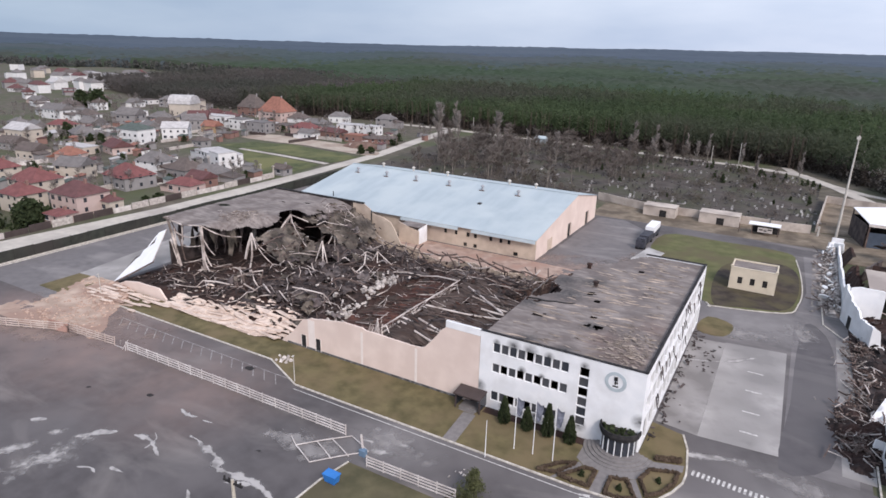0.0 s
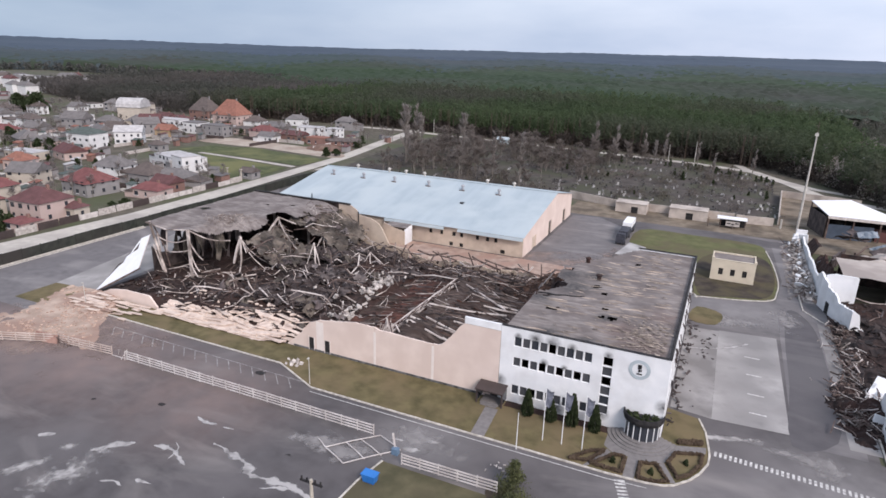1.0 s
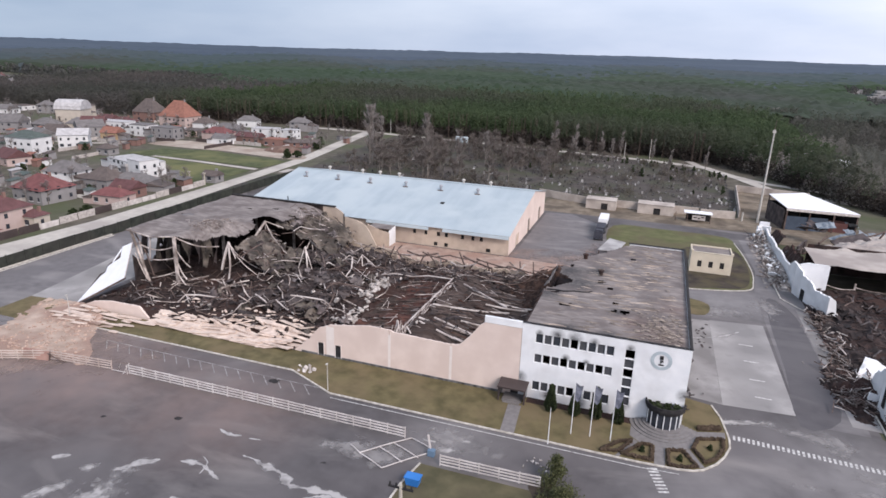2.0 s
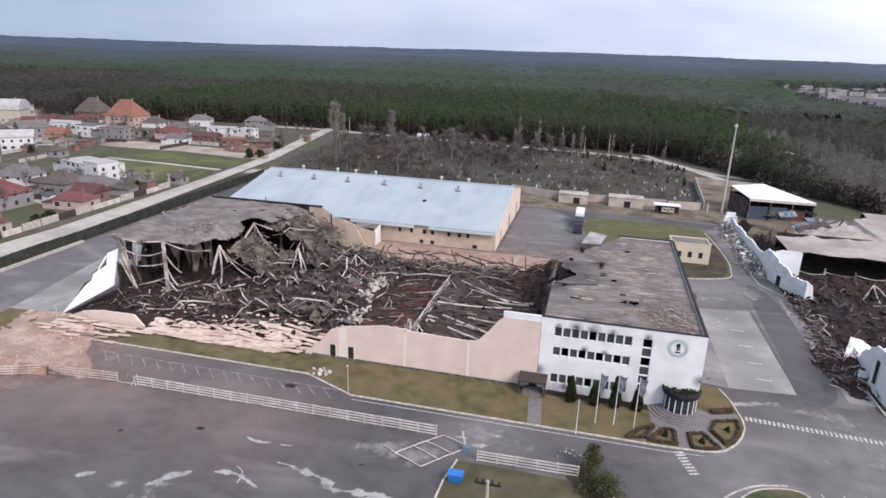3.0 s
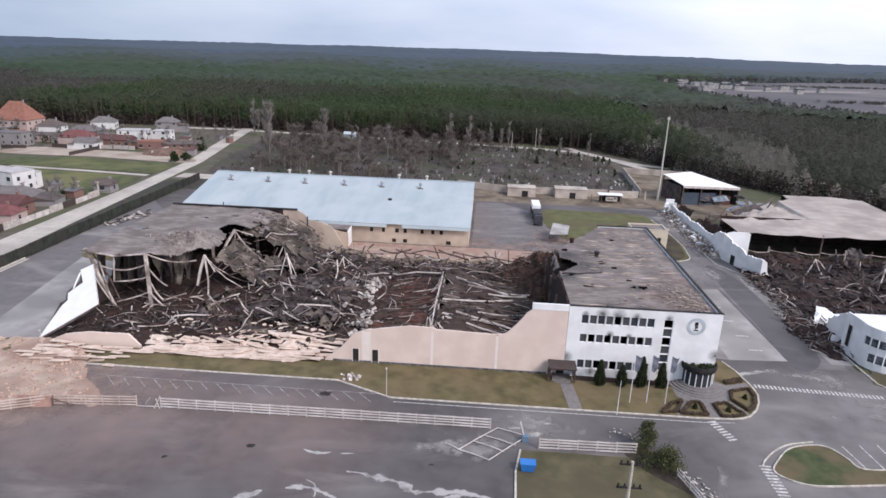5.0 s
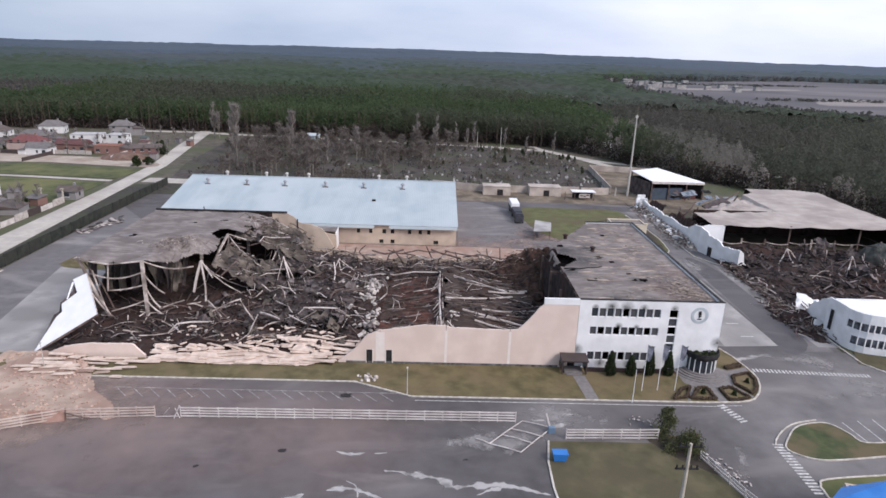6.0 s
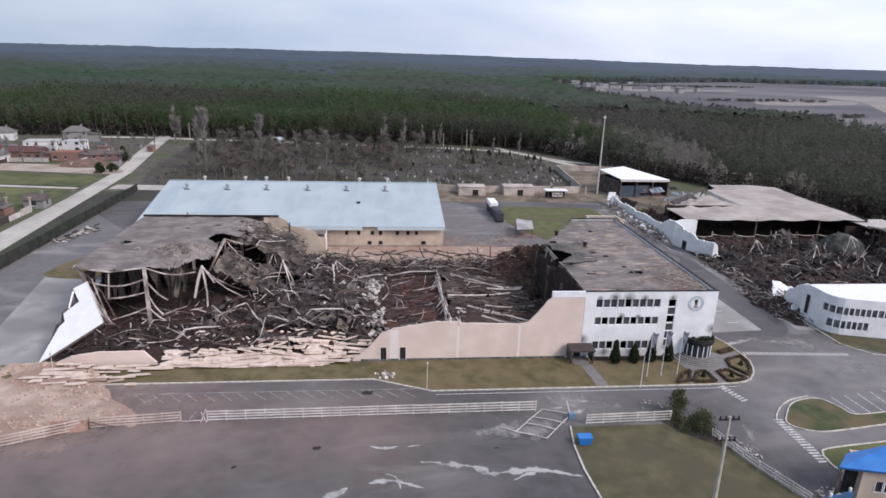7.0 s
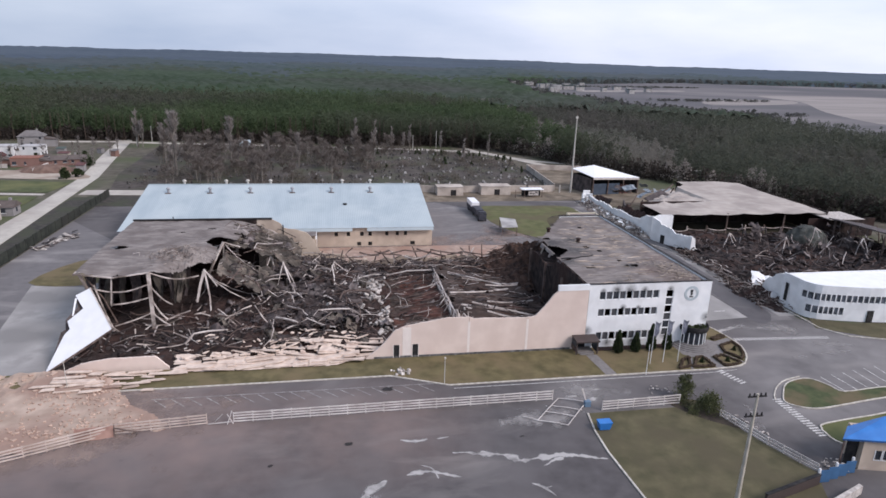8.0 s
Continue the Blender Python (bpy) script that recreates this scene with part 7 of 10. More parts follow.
part("front_wall", wall_x(0, 9.6, 0, 0.3, 0, 5.2, [(1.7 + 2.6 * i, 2.7 + 2.6 * i, 1.5, 3.1) for i in range(3)]), M_CREAM, util)
part("side_wall", Shape().box(0, 0.31, 0, 0.3, 7, 5.2), M_CREAM, util)
part("side_wall", Shape().box(9.3, 0.31, 0, 9.6, 7, 5.2), M_CREAM, util)
part("rear_wall", Shape().box(0.31, 6.7, 0, 9.29, 7, 5.2), M_CREAM, util)
part("roof", Shape().box(0.31, 0.31, 4.7, 9.29, 6.69, 4.9), M_BURNTROOF, util)
part("parapet", Shape().box(-0.1, -0.1, 5.21, 9.7, 0.31, 5.32).box(-0.1, -0.1, 5.33, 0.5, 0.5, 5.7).box(9.1, -0.1, 5.33, 9.7, 0.5, 5.7), M_CREAM, util)
for i in range(3):
    w = part("window", Shape().box(1.7 + 2.6 * i, 0.18, 1.5, 2.7 + 2.6 * i, 0.22, 3.1), M_DARK, util)
    part("sill", Shape().box(1.6 + 2.6 * i, -0.08, 1.4, 2.8 + 2.6 * i, -0.003, 1.5), M_CREAM, w)

# row of garages and white yard wall
gx = [(-7.2, 3.0, 3.2, 0), (3.0, 10.2, 1.4, 1), (10.2, 22, 3.3, 0), (22, 30, 1.2, 1)]
for i, (a, b, h, low) in enumerate(gx):
    y0 = 132.5 + i * 0.3
    if low:
        solo("yard_wall", Shape().box(a + 0.01, y0 + 5.4, 0, b - 0.01, y0 + 5.8, 2.6), M_DIRTYWALL, "pale plastered yard wall", "wall", "yard walls", "structure")
        continue
    g = thing("garage", "low pale plastered garage with a dark doorway", "garage", (a, y0, 0), "garages")
    part("wall", wall_x(0, b - a - 0.02, 0, 0.25, 0, h, [(5.2, 7.4, 0, 2.2)]).box(0, 0.26, 0, 0.25, 5.5, h).box(b - a - 0.27, 0.26, 0, b - a - 0.02, 5.5, h), M_DIRTYWALL, g)
    part("roof", Shape().box(-0.1, -0.2, h, b - a + 0.06, 5.7, h + 0.18), M_DIRTYWALL, g)
    part("door", Shape().box(5.2, 0.15, 0, 7.4, 0.2, 2.2), M_DARK, g)
shel = thing("open_shelter", "open shelter with white beam and banner panel", "shelter", (22.4, 128, 0))
for x in (0, 3.6, 7.2, 10.6):
    part("post", Shape().box(x, 0, 0, x + 0.2, 0.2, 3), M_STEEL2, shel)
part("roof", Shape().box(2.6, -0.4, 3.0, 11.2, 3.6, 3.2), M_METALWHITE, shel)
part("back_panel", Shape().box(3.4, 3, 0.1, 11, 3.2, 2.9), M_DARK, shel)
part("banner", Shape().box(5.2, -0.1, 0.9, 9.2, -0.02, 2.4), M_CHUNK, shel, "pale banner board with unreadable marks")
for x0, x1, z0 in ((5.6, 6.6, 1.5), (6.9, 7.6, 1.3), (7.9, 8.9, 1.7)):
    part("bar", Shape().box(x0, -0.13, z0, x1, -0.101, z0 + 0.35), M_DARK, shel)
for nm, pl in (("yard_wall", [(30.5, 138), (41.5, 139)]), ("yard_wall", [(43, 142), (46, 190)]), ("yard_wall", [(46, 190), (72, 186)]), ("yard_wall", [(-26, 145), (-7.4, 138.5)])):
    solo(nm, strip(pl, 0.4, -0.05, 2.6), M_DIRTYWALL, "pale plastered yard wall", "wall", "yard walls", "structure")
mast = thing("lattice_mast", "tall slim pale mast with antennas at the tip", "mast", (48.2, 137.2, 0))
part("shaft", Shape().tube([(0, 0, -0.1), (0.05, 0, 16), (0.1, 0, 30.5)], 0.4, 0.2, 8), M_CONCPOLE, mast)
part("antenna", Shape().tube([(0.1, 0, 30), (0.1, 0, 33.5)], 0.08), M_STEEL2, mast)
part("head", Shape().box(-0.45, -0.2, 29.4, 0.55, 0.2, 30.2), M_CONCPOLE, mast)
solo("small_post", Shape().tube([(43.5, 137, 0), (43.5, 137, 3)], 0.3, 0.25, 6), M_CONCPOLE, "short pale concrete post", "post")

# white roofed open shed
shed = thing("open_shed", "large open shed with a white sheet roof", "shed", (52, 141, 0))
QUAD = [(-0.5, 4.8, 8.4), (3.0, -9.8, 7.2), (24.0, -6.7, 6.6), (10.5, 8.0, 9.2)]
part("roof", Shape().add([(x, y, z - 0.2) for x, y, z in QUAD] + QUAD, [(3, 2, 1), (3, 1, 0), (4, 5, 7), (5, 6, 7), (0, 1, 5, 4), (1, 2, 6, 5), (2, 3, 7, 6), (3, 0, 4, 7)]), M_METALWHITE, shed, "white sheet roof")
part("eave_sheet", Shape().add([(3.0, -9.85, 7.0), (24.0, -6.75, 6.4), (24.0, -6.9, 5.7), (3.0, -10.0, 6.3)], [(0, 1, 2, 3)]), M_CHUNK, shed, "pale sagging eave sheet")
for x, y, h in ((-0.2, 4.5, 8.2), (3.3, -9.4, 7.0), (10, -8.4, 6.8), (17, -7.4, 6.7), (23.6, -6.6, 6.4), (10.4, 7.6, 9.0)):
    part("post", Shape().box(x - 0.2, y - 0.2, 0, x + 0.2, y + 0.2, h), M_STEEL2, shed)
part("back_wall", strip([(-0.4, 4.8), (10.4, 7.9), (23.8, -5.6)], 0.25, 0, 6.3), M_DARK, shed)
part("side_wall", strip([(-0.3, 4.2), (2.8, -8.6)], 0.2, 0, 6.4), M_SHEET, shed)
tint("dull_blue_sheet", (0.06, 0.08, 0.11))
part("side_sheet", strip([(3.4, -9.0), (15.5, -7.2)], 0.2, 0, 4.4), bpy.data.materials["dull_blue_sheet"], shed, "dull blue side sheeting")
part("red_load", Shape().box(16.4, -6, 0, 21.5, -2, 3.0), tint("dull_red_load", (0.13, 0.06, 0.056)), shed)

# ---- burnt hall on the right, with a white side wall ----
rhall = thing("burnt_hall", "second burnt hall with sagging roof and white broken walls", "ruin", (75, 70, 0))


def rpart(name, s, m, label="", top=None):
    return under(part(name, s, m, top or rhall, label), top or rhall)


def rroof(x, y):
    z = 7.3 + 0.15 * fbm(x, y, 0.15, 12) + 0.006 * (y - 70)
    if x < 78 and y > 84:
        z -= 0.12 * max(0, (78 - x) * 0.4 + (y - 84) * 0.35) * (0.8 + fbm(x, y, 0.2, 3))
    z -= 0.35 * math.exp(-(y - 70) / 2) * abs(math.sin(x * 0.28))
    return z


s = Shape().grid([51.6 + 56.4 * i / 90 for i in range(91)], [70 + 50 * i / 80 for i in range(81)], rroof)
keep = []
for f in s.f:
    cx, cy = sum(s.v[i][0] for i in f) / 4, sum(s.v[i][1] for i in f) / 4
    cut = cy > 84 + (cx - 50) * 0.95 + 3 * fbm(cx, cy, 0.15, 4) and cx < 84
    if not cut and not (cx > 100 and cy > 120 - (cx - 100) * 0.5):
        keep.append(f)
s.f = keep
rpart("roof", s, mat("ashen_roof", (0.36, 0.315, 0.285), (0.44, 0.395, 0.36), 0.3, 0.95, bump=0.08, big=(0.3, 0.262, 0.24), big_scale=0.1), "ashen beige burnt roof")
sidew = swap_xy(wall_profile([(69.7, 6.9), (73.6, 6.2), (78.4, 4.0), (84, 3.5), (90, 3.7), (97, 2.9), (105, 3.2), (112, 2.5), (120, 3.2)], 69.7, 120, 48.0, 48.45, 0.25, 9.0, 0.4))
rpart("side_wall", sidew, M_WHITE, "long white broken side wall")
rpart("front_side_wall", wall_profile([(0, 7.0), (3.2, 6.2), (3.4, 5.6), (7.5, 5.2), (9.5, 4.2), (12.6, 4.6), (15.7, 4.9)], 0, 15.7, -0.2, 0.2, 0.25, 4.0, 0.3), M_WHITE, "white side wall slanting towards the road").matrix_basis = pose(47.9, 69.1, 0, 0, 0, -75.3)
rpart("door", Shape().box(4.0, -0.3, 0, 5.6, -0.21, 2.5), M_DARK).matrix_basis = pose(47.9, 69.1, 0, 0, 0, -75.3)
rpart("broken_jamb", wall_profile([(0, 5.0), (1.2, 4.2), (1.6, 1.4), (2.4, 1.2)], 0, 2.4, -0.2, 0.2, 0.2, 7.0, 0.3), M_WHITE, "broken white wall end").matrix_basis = pose(51.9, 54.2, 0, 0, 0, 14)
for y0, y1, h in ((75.5, 98, 6.4), (104, 117, 4.6)):
    rpart("scorched_sheet", Shape().grid([48.8 + 0.6 * i for i in range(5)], [y0 + (y1 - y0) * i / 60 for i in range(61)], lambda x, y: 0.4 + h * min(1, (x - 48.8) / 1.8) * (0.8 - 0.012 * (y - y0) + 0.14 * fbm(y, x, 0.3, y0) + 0.12 * fbm(y, x, 1.2, y0))), M_CHAR, "dark scorched cladding behind the white wall")
rpart("corner_wall", wall_profile([(48.5, 7.0), (50, 7.4), (54.4, 7.3), (54.5, 7.2)], 48.5, 54.5, 69.3, 69.7, 0.3, 3, 0.1), M_WHITE, "white corner wall still standing")
rpart("inner_wall", Shape().box(53.3, 88, 0, 107, 88.3, 7.2), M_CHAR)
rpart("rear_wall", Shape().box(84, 119.6, 0, 107.6, 120, 7.4), M_CHAR)
rpart("far_wall", Shape().box(107.6, 70, 0, 108, 120, 7.6), M_CHAR)
for i in range(9):
    x = 54 + 6.6 * i
    rpart("column", Shape().box(x - 0.18, 70.9, 0, x + 0.18, 71.3, 3.4 if i % 3 else 7.2), M_STEEL if i % 3 == 1 else M_STEEL2)
    rpart("girt", Shape().tube(bent((x, 70.9, 2.6), (x + 6.6, 70.9, 2.5 + D.uniform(-0.5, 0.4)), 0.3, 0.1), 0.13), M_STEEL)
rpart("fallen_roof_piece", Shape().box(-4, -3, -0.15, 5, 3, 0.15, Matrix.Translation((66, 100, 5.5)) @ Euler((0.3, -0.25, 0.4)).to_matrix().to_4x4()), M_SHEET)
for p, q in (((60, 96, 1), (57, 94, 6.5)), ((72, 106, 1), (74, 104, 8.6)), ((56, 104, 0), (62, 108, 5)), ((70, 108, 5), (78, 112, 8.2))):
    rpart("bent_strut", Shape().tube(bent(p, q, 0, 0.2), 0.25), M_STEEL2)
for i in range(5):
    rpart("wall_piece", Shape().box(-1.6, -0.2, 0, 1.6, 0.2, 3.4, Matrix.Translation((51 + i * 1.4, 93 + 3.4 * i, 0)) @ Euler((D.gauss(0, 0.15), D.gauss(0, 0.15), 1.2)).to_matrix().to_4x4()), M_SHEET)
# broken white head of the wall at its far end
for x, y, w, h, a, b in ((47.6, 120.5, 1.4, 4.4, 0.1, 0.12), (46.6, 118.8, 1.0, 3.2, 0.5, -0.2), (48.6, 118.2, 1.2, 3.6, -0.4, 0.1), (46.2, 116.2, 0.8, 2.2, 0.9, 0.3)):
    rpart("wall_head", Shape().box(-w, -0.25, 0, w, 0.25, h, Matrix.Translation((x, y, 0)) @ Euler((b, a * 0.3, a)).to_matrix().to_4x4()), M_WHITE, "broken upright piece of white wall")
# rubble at the foot of the white wall
def wall_heap(x, y):
    e = max(0, min(1, (y - 69) / 6, (121 - y) / 3))
    return max(-0.05, (1.9 * max(0, 1 - abs(x - 47.2) / 2.8) * e * (0.75 + 0.7 * fbm(x, y, 0.2, 5)) + 0.35 * fbm(x, y, 0.8, 9) * e))


solo("rubble_bank", Shape().grid([42.4 + 5.5 * i / 22 for i in range(23)], [69 + 52 * i / 130 for i in range(131)], wall_heap), M_GREYRUBBLE, "long bank of grey broken plaster along the white wall", "rubble", kind="stuff")
rb = Shape()
for i in range(620):
    y = D.uniform(70, 120)
    x = 47.6 - abs(D.gauss(0, 1.5))
    w = D.uniform(0.1, 0.5)
    rb.box(-w, -w * 0.5, -w * 0.2, w, w * 0.5, w * 0.2, Matrix.Translation((x, y, max(0, wall_heap(x, y)) + 0.12)) @ Euler((D.gauss(0, 0.5), D.gauss(0, 0.5), D.random() * 3)).to_matrix().to_4x4())
for i in range(46):
    y, w = D.uniform(72, 119), D.uniform(0.4, 1.1)
    sl = torn_slab(w, w * D.uniform(0.4, 0.7), 0.12, D)
    m = Matrix.Translation((47.2 - abs(D.gauss(0, 1.3)), y, max(0, wall_heap(46.5, y)) + 0.3)) @ Euler((D.gauss(0, 0.5), D.gauss(0.3, 0.5), D.uniform(0, 3))).to_matrix().to_4x4()
    sl.v = [tuple(m @ Vector(p)) for p in sl.v]
    solo("wall_slab", sl, M_WHITE if i % 3 else M_GREYRUBBLE, "broken slab of white wall on the rubble bank", "rubble", "white wall slabs")
rk = Shape()
for i in range(60):
    y = D.uniform(70, 120)
    x, L = 47 - abs(D.gauss(0, 1.9)), D.uniform(0.6, 2.0)
    rk.box(-L, -0.07, -0.06, L, 0.07, 0.06, Matrix.Translation((x, y, max(0, wall_heap(x, y)) + 0.35)) @ Euler((0, D.gauss(0, 0.35), D.random() * 3)).to_matrix().to_4x4())
solo("wall_laths", rk, M_STEEL2, "broken brown laths on the rubble bank", "rubble", kind="stuff")
solo("wall_rubble", rb, M_CHUNK, "pale rubble heaped along the white wall", "rubble", kind="stuff")


def rmound(x, y):
    e = min(1, (x - 48.5) / 4, (y - 8) / 5, (118 - x) / 6)
    return max(0.06, (1.3 + 1.2 * fbm(x, y, 0.12, 31) + 0.5 * fbm(x, y, 0.5, 8)) * max(0.03, e))


tagged(rpart("debris_mound", Shape().grid([49 + 69 * i / 100 for i in range(101)], [15.5 + 54.5 * i / 90 for i in range(91)], rmound), M_CHAR, "charred debris inside the fallen hall"), kind="stuff")
for i in range(120):
    x, y = D.uniform(52, 112), D.uniform(20, 68)
    L, a = D.uniform(2.0, 6.5), D.uniform(0, 3.14)
    z = rmound(x, y) + D.random() ** 1.5 * (2.4 + (2.5 if x > 74 else 0))
    dz = D.gauss(0, 0.3) * L
    p = (x - math.cos(a) * L / 2, y - math.sin(a) * L / 2, max(0.4, z - dz / 2))
    q = (x + math.cos(a) * L / 2, y + math.sin(a) * L / 2, max(0.4, z + dz / 2))
    k = D.random()
    rpart("fallen_bar", Shape().tube(bent(p, q, D.uniform(-0.6, 1.0), 0.35), D.uniform(0.05, 0.13)), M_STEEL if k < 0.16 else (M_STEEL2 if k < 0.6 else M_CHAR))
rs = Shape()
for i in range(1200):
    x, y = D.uniform(50, 114), D.uniform(16.5, 69)
    w = D.uniform(0.25, 1.1)
    rs.box(-w, -w * 0.5, -0.06, w, w * 0.5, 0.06, Matrix.Translation((x, y, rmound(x, y) + D.random() * 0.4)) @ Euler((D.gauss(0, 0.4), D.gauss(0, 0.4), D.uniform(0, 3))).to_matrix().to_4x4())
tagged(rpart("loose_debris", rs, M_SCRAP, "crumpled scorched sheets"), kind="stuff")
rs = Shape()
for i in range(260):
    x, y = D.uniform(56, 114), D.uniform(17, 69)
    w = D.uniform(0.3, 1.5)
    rs.box(-w, -w * 0.12, -0.05, w, w * 0.12, 0.05, Matrix.Translation((x, y, rmound(x, y) + 0.2 + D.random() * 0.8)) @ Euler((D.gauss(0, 0.5), D.gauss(0, 0.4), D.uniform(0, 3))).to_matrix().to_4x4())
tagged(rpart("loose_debris", rs, M_LILACSHEET, "ash-grey sheets and laths"), kind="stuff")
# spill of debris over the kerb
rs, rp = Shape(), Shape()
for i in range(1300):
    y = D.uniform(16, 55)
    x = 51.5 + D.gauss(0, 1.5) - (2.2 if 14 < y < 30 else 0)
    w = D.uniform(0.12, 0.5)
    m = Matrix.Translation((x, y, 0.12 + D.random() * 0.9)) @ Euler((D.gauss(0, 0.4), D.gauss(0, 0.4), D.uniform(0, 3))).to_matrix().to_4x4()
    (rp if D.random() < 0.42 else rs).box(-w * 1.6, -w * 0.25, -0.07, w * 1.6, w * 0.25, 0.07, m)
solo("roadside_debris", rs, M_STEEL2, "dark twisted debris spilled over the kerb", "rubble", kind="stuff")
solo("roadside_rubble", rp, M_GREYRUBBLE, "pale rubble spilled over the kerb", "rubble", kind="stuff")
def brown(x, y):
    d = ((x - 49.6) / 4.0) ** 2 + ((y - 22) / 9.0) ** 2
    return max(-0.08, (1 - d) * 1.3 + 0.9 * fbm(x, y, 0.45, 5) + 0.4 * fbm(x, y, 1.3, 2))


solo("scrub_heap", Shape().grid([44 + 11 * i / 36 for i in range(37)], [11 + 22 * i / 60 for i in range(61)], brown), M_CHAR, "dark brown heap of burnt debris by the road", "rubble", kind="stuff")
# sticks and bent bars strewn over the roadside debris
for i in range(150):
    y = D.uniform(13, 58)
    x = 50.8 + D.gauss(0, 1.7) - (1.6 if 14 < y < 30 else 0)
    L, a = D.uniform(0.8, 3.2), D.gauss(1.9, 0.8)
    z = max(0.1, brown(x, y) if 11 < y < 33 else 0.4) + D.uniform(0.15, 1.0)
    bar_ = solo("debris_bar", Shape().tube(bent((-L / 2 * math.cos(a), -L / 2 * math.sin(a), D.uniform(-0.3, 0.3)), (L / 2 * math.cos(a), L / 2 * math.sin(a), D.uniform(-0.3, 0.5)), 0, 0.2, 4), D.choice((0.05, 0.07, 0.1))), (M_STEEL, M_STEEL2, M_STEEL2, M_CHUNK)[i % 4], "bent bar in the debris beside the road", "debris", "roadside bars")
    bar_.location = (x, y, z)
# crumpled sheet metal thrown about the second hall
def crumpled(cx, cy, cz, w, d, a, b, c, seed, amp):
    n = 12
    s = Shape().grid([-w + 2 * w * i / n for i in range(n + 1)], [-d + 2 * d * i / n for i in range(n + 1)], lambda u, v: amp * fbm(u + seed, v, 0.6, seed) + 0.3 * amp * abs(math.sin(u * 2.2 + seed)))
    m = Matrix.Translation((cx, cy, cz)) @ Euler((a, b, c)).to_matrix().to_4x4()
    s.v = [tuple(m @ Vector(p)) for p in s.v]
    return s


for i in range(9):
    rpart("crumpled_sheet", crumpled(D.uniform(56, 76), D.uniform(108, 120), D.uniform(3.5, 6.5), D.uniform(1.5, 3.6), D.uniform(0.8, 1.8), D.gauss(0, 0.3), D.gauss(0, 0.3), D.gauss(0.3, 0.4), i * 1.7, 0.5), M_BLUEGREY if i % 3 else M_SHEET, "torn blue-grey metal sheet")
for i in range(12):
    rpart("crumpled_sheet", crumpled(D.uniform(72, 106), D.uniform(36, 66), D.uniform(2.4, 4.6), D.uniform(1.2, 3.0), D.uniform(1.0, 2.2), D.gauss(0.5, 0.5), D.gauss(0, 0.5), D.uniform(0, 3), i * 2.3 + 30, 1.1), M_LILACSHEET if i % 2 else M_SHEET, "crumpled grey roof sheet")
for x, y, z, legs in ((76.7, 48.5, 6.0, ((75.2, 47, 0.8), (78.4, 47.4, 0.8), (76.6, 52, 1.2))), (92, 56, 6.4, ((90, 55, 1.2), (94, 54.4, 1.2), (97, 58, 3.0))), (100, 47, 5.6, ((97.6, 46, 1.0), (101.4, 45.6, 1.0), (103, 50, 2.4))), (66, 58, 4.6, ((64, 57, 0.8), (67.6, 56.6, 1.0), (70, 60, 1.4)))):
    for q in legs:
        rpart("bent_strut", Shape().tube(bent((x, y, z), q, 0.1, 0.12, 5), 0.17, 0.13), M_ASHSTEEL, "pale splayed steel strut")
# dark rounded mass of slumped membrane, and a thicket of bent steel round it
def slump(x, y):
    d = ((x - 93) / 6.5) ** 2 + ((y - 60) / 6.0) ** 2
    return max(0.3, 6.2 * math.sqrt(max(0, 1 - d)) + 0.5 * fbm(x, y, 0.5, 6) - 0.4)


hs = Shape().grid([86 + 14 * i / 40 for i in range(41)], [53.5 + 13 * i / 38 for i in range(39)], slump)
rpart("slumped_membrane", hs, tint("scorched_green_membrane", (0.06, 0.064, 0.058), 0.4, scale=0.6, bump=0.2), "dark rounded mass of slumped roof membrane")
for i in range(46):
    x, y = D.gauss(84, 6) if i % 2 else D.gauss(106, 5), D.uniform(36, 64)
    z0, L = rmound(x, y), D.uniform(2.0, 6.5)
    a, lean = D.uniform(0, 6.28), D.uniform(0.2, 1.2)
    rpart("bent_strut", Shape().tube(bent((x, y, z0), (x + L * lean * 0.7 * math.cos(a), y + L * lean * 0.7 * math.sin(a), z0 + L * (1.25 - 0.7 * lean)), D.uniform(-0.5, 0.4), 0.25, 5), D.choice((0.08, 0.12, 0.17))), (M_STEEL, M_LILACSHEET, M_STEEL2, M_ASHSTEEL)[i % 4])
# Added wall; its charred black stands for the dark space under the roof.
rpart("dark_wall", Shape().box(100, 68.2, 0, 124, 68.6, 5.8), M_CHAR, "dark wall added as the unlit interior under the tilted roof")
# second roof piece farther right
rpart("tilted_roof", Shape().box(-8, -14, -0.15, 8, 14, 0.15, Matrix.Translation((112, 50, 6.0)) @ Euler((0.02, 0.18, 0.25)).to_matrix().to_4x4()), M_SHEET, "tilted scorched roof piece")
for y in (38, 44, 50, 56, 62):
    rpart("column", Shape().box(103.8, y - 0.2, 0, 104.2, y + 0.2, 7.0), M_STEEL2)
rpart("white_roof_strip", Shape().box(104, 64, 6.4, 116, 74, 6.6), M_CHUNK)

# ---- white two-storey office with a rounded corner ----
woff = thing("white_office", "white two-storey office with window bands and a rounded corner", "building", (60, 10, 0))


def wpart(name, s, m, label="", top=None):
    return under(part(name, s, m, top or woff, label), top or woff)


# facade line: short flank, rounded corner, long front
FL = [(51.3, 16.5), (51.6, 14.2)] + [(55.6 + 4.0 * math.cos(radians(a)), 11.4 + 4.0 * math.sin(radians(a))) for a in (170, 188, 206, 224, 242, 256)] + [(58.5, 6.4), (63, 5.3), (69, 4.4), (76, 3.6), (84, 2.8), (92, 2.0)]
WZ = 7.6
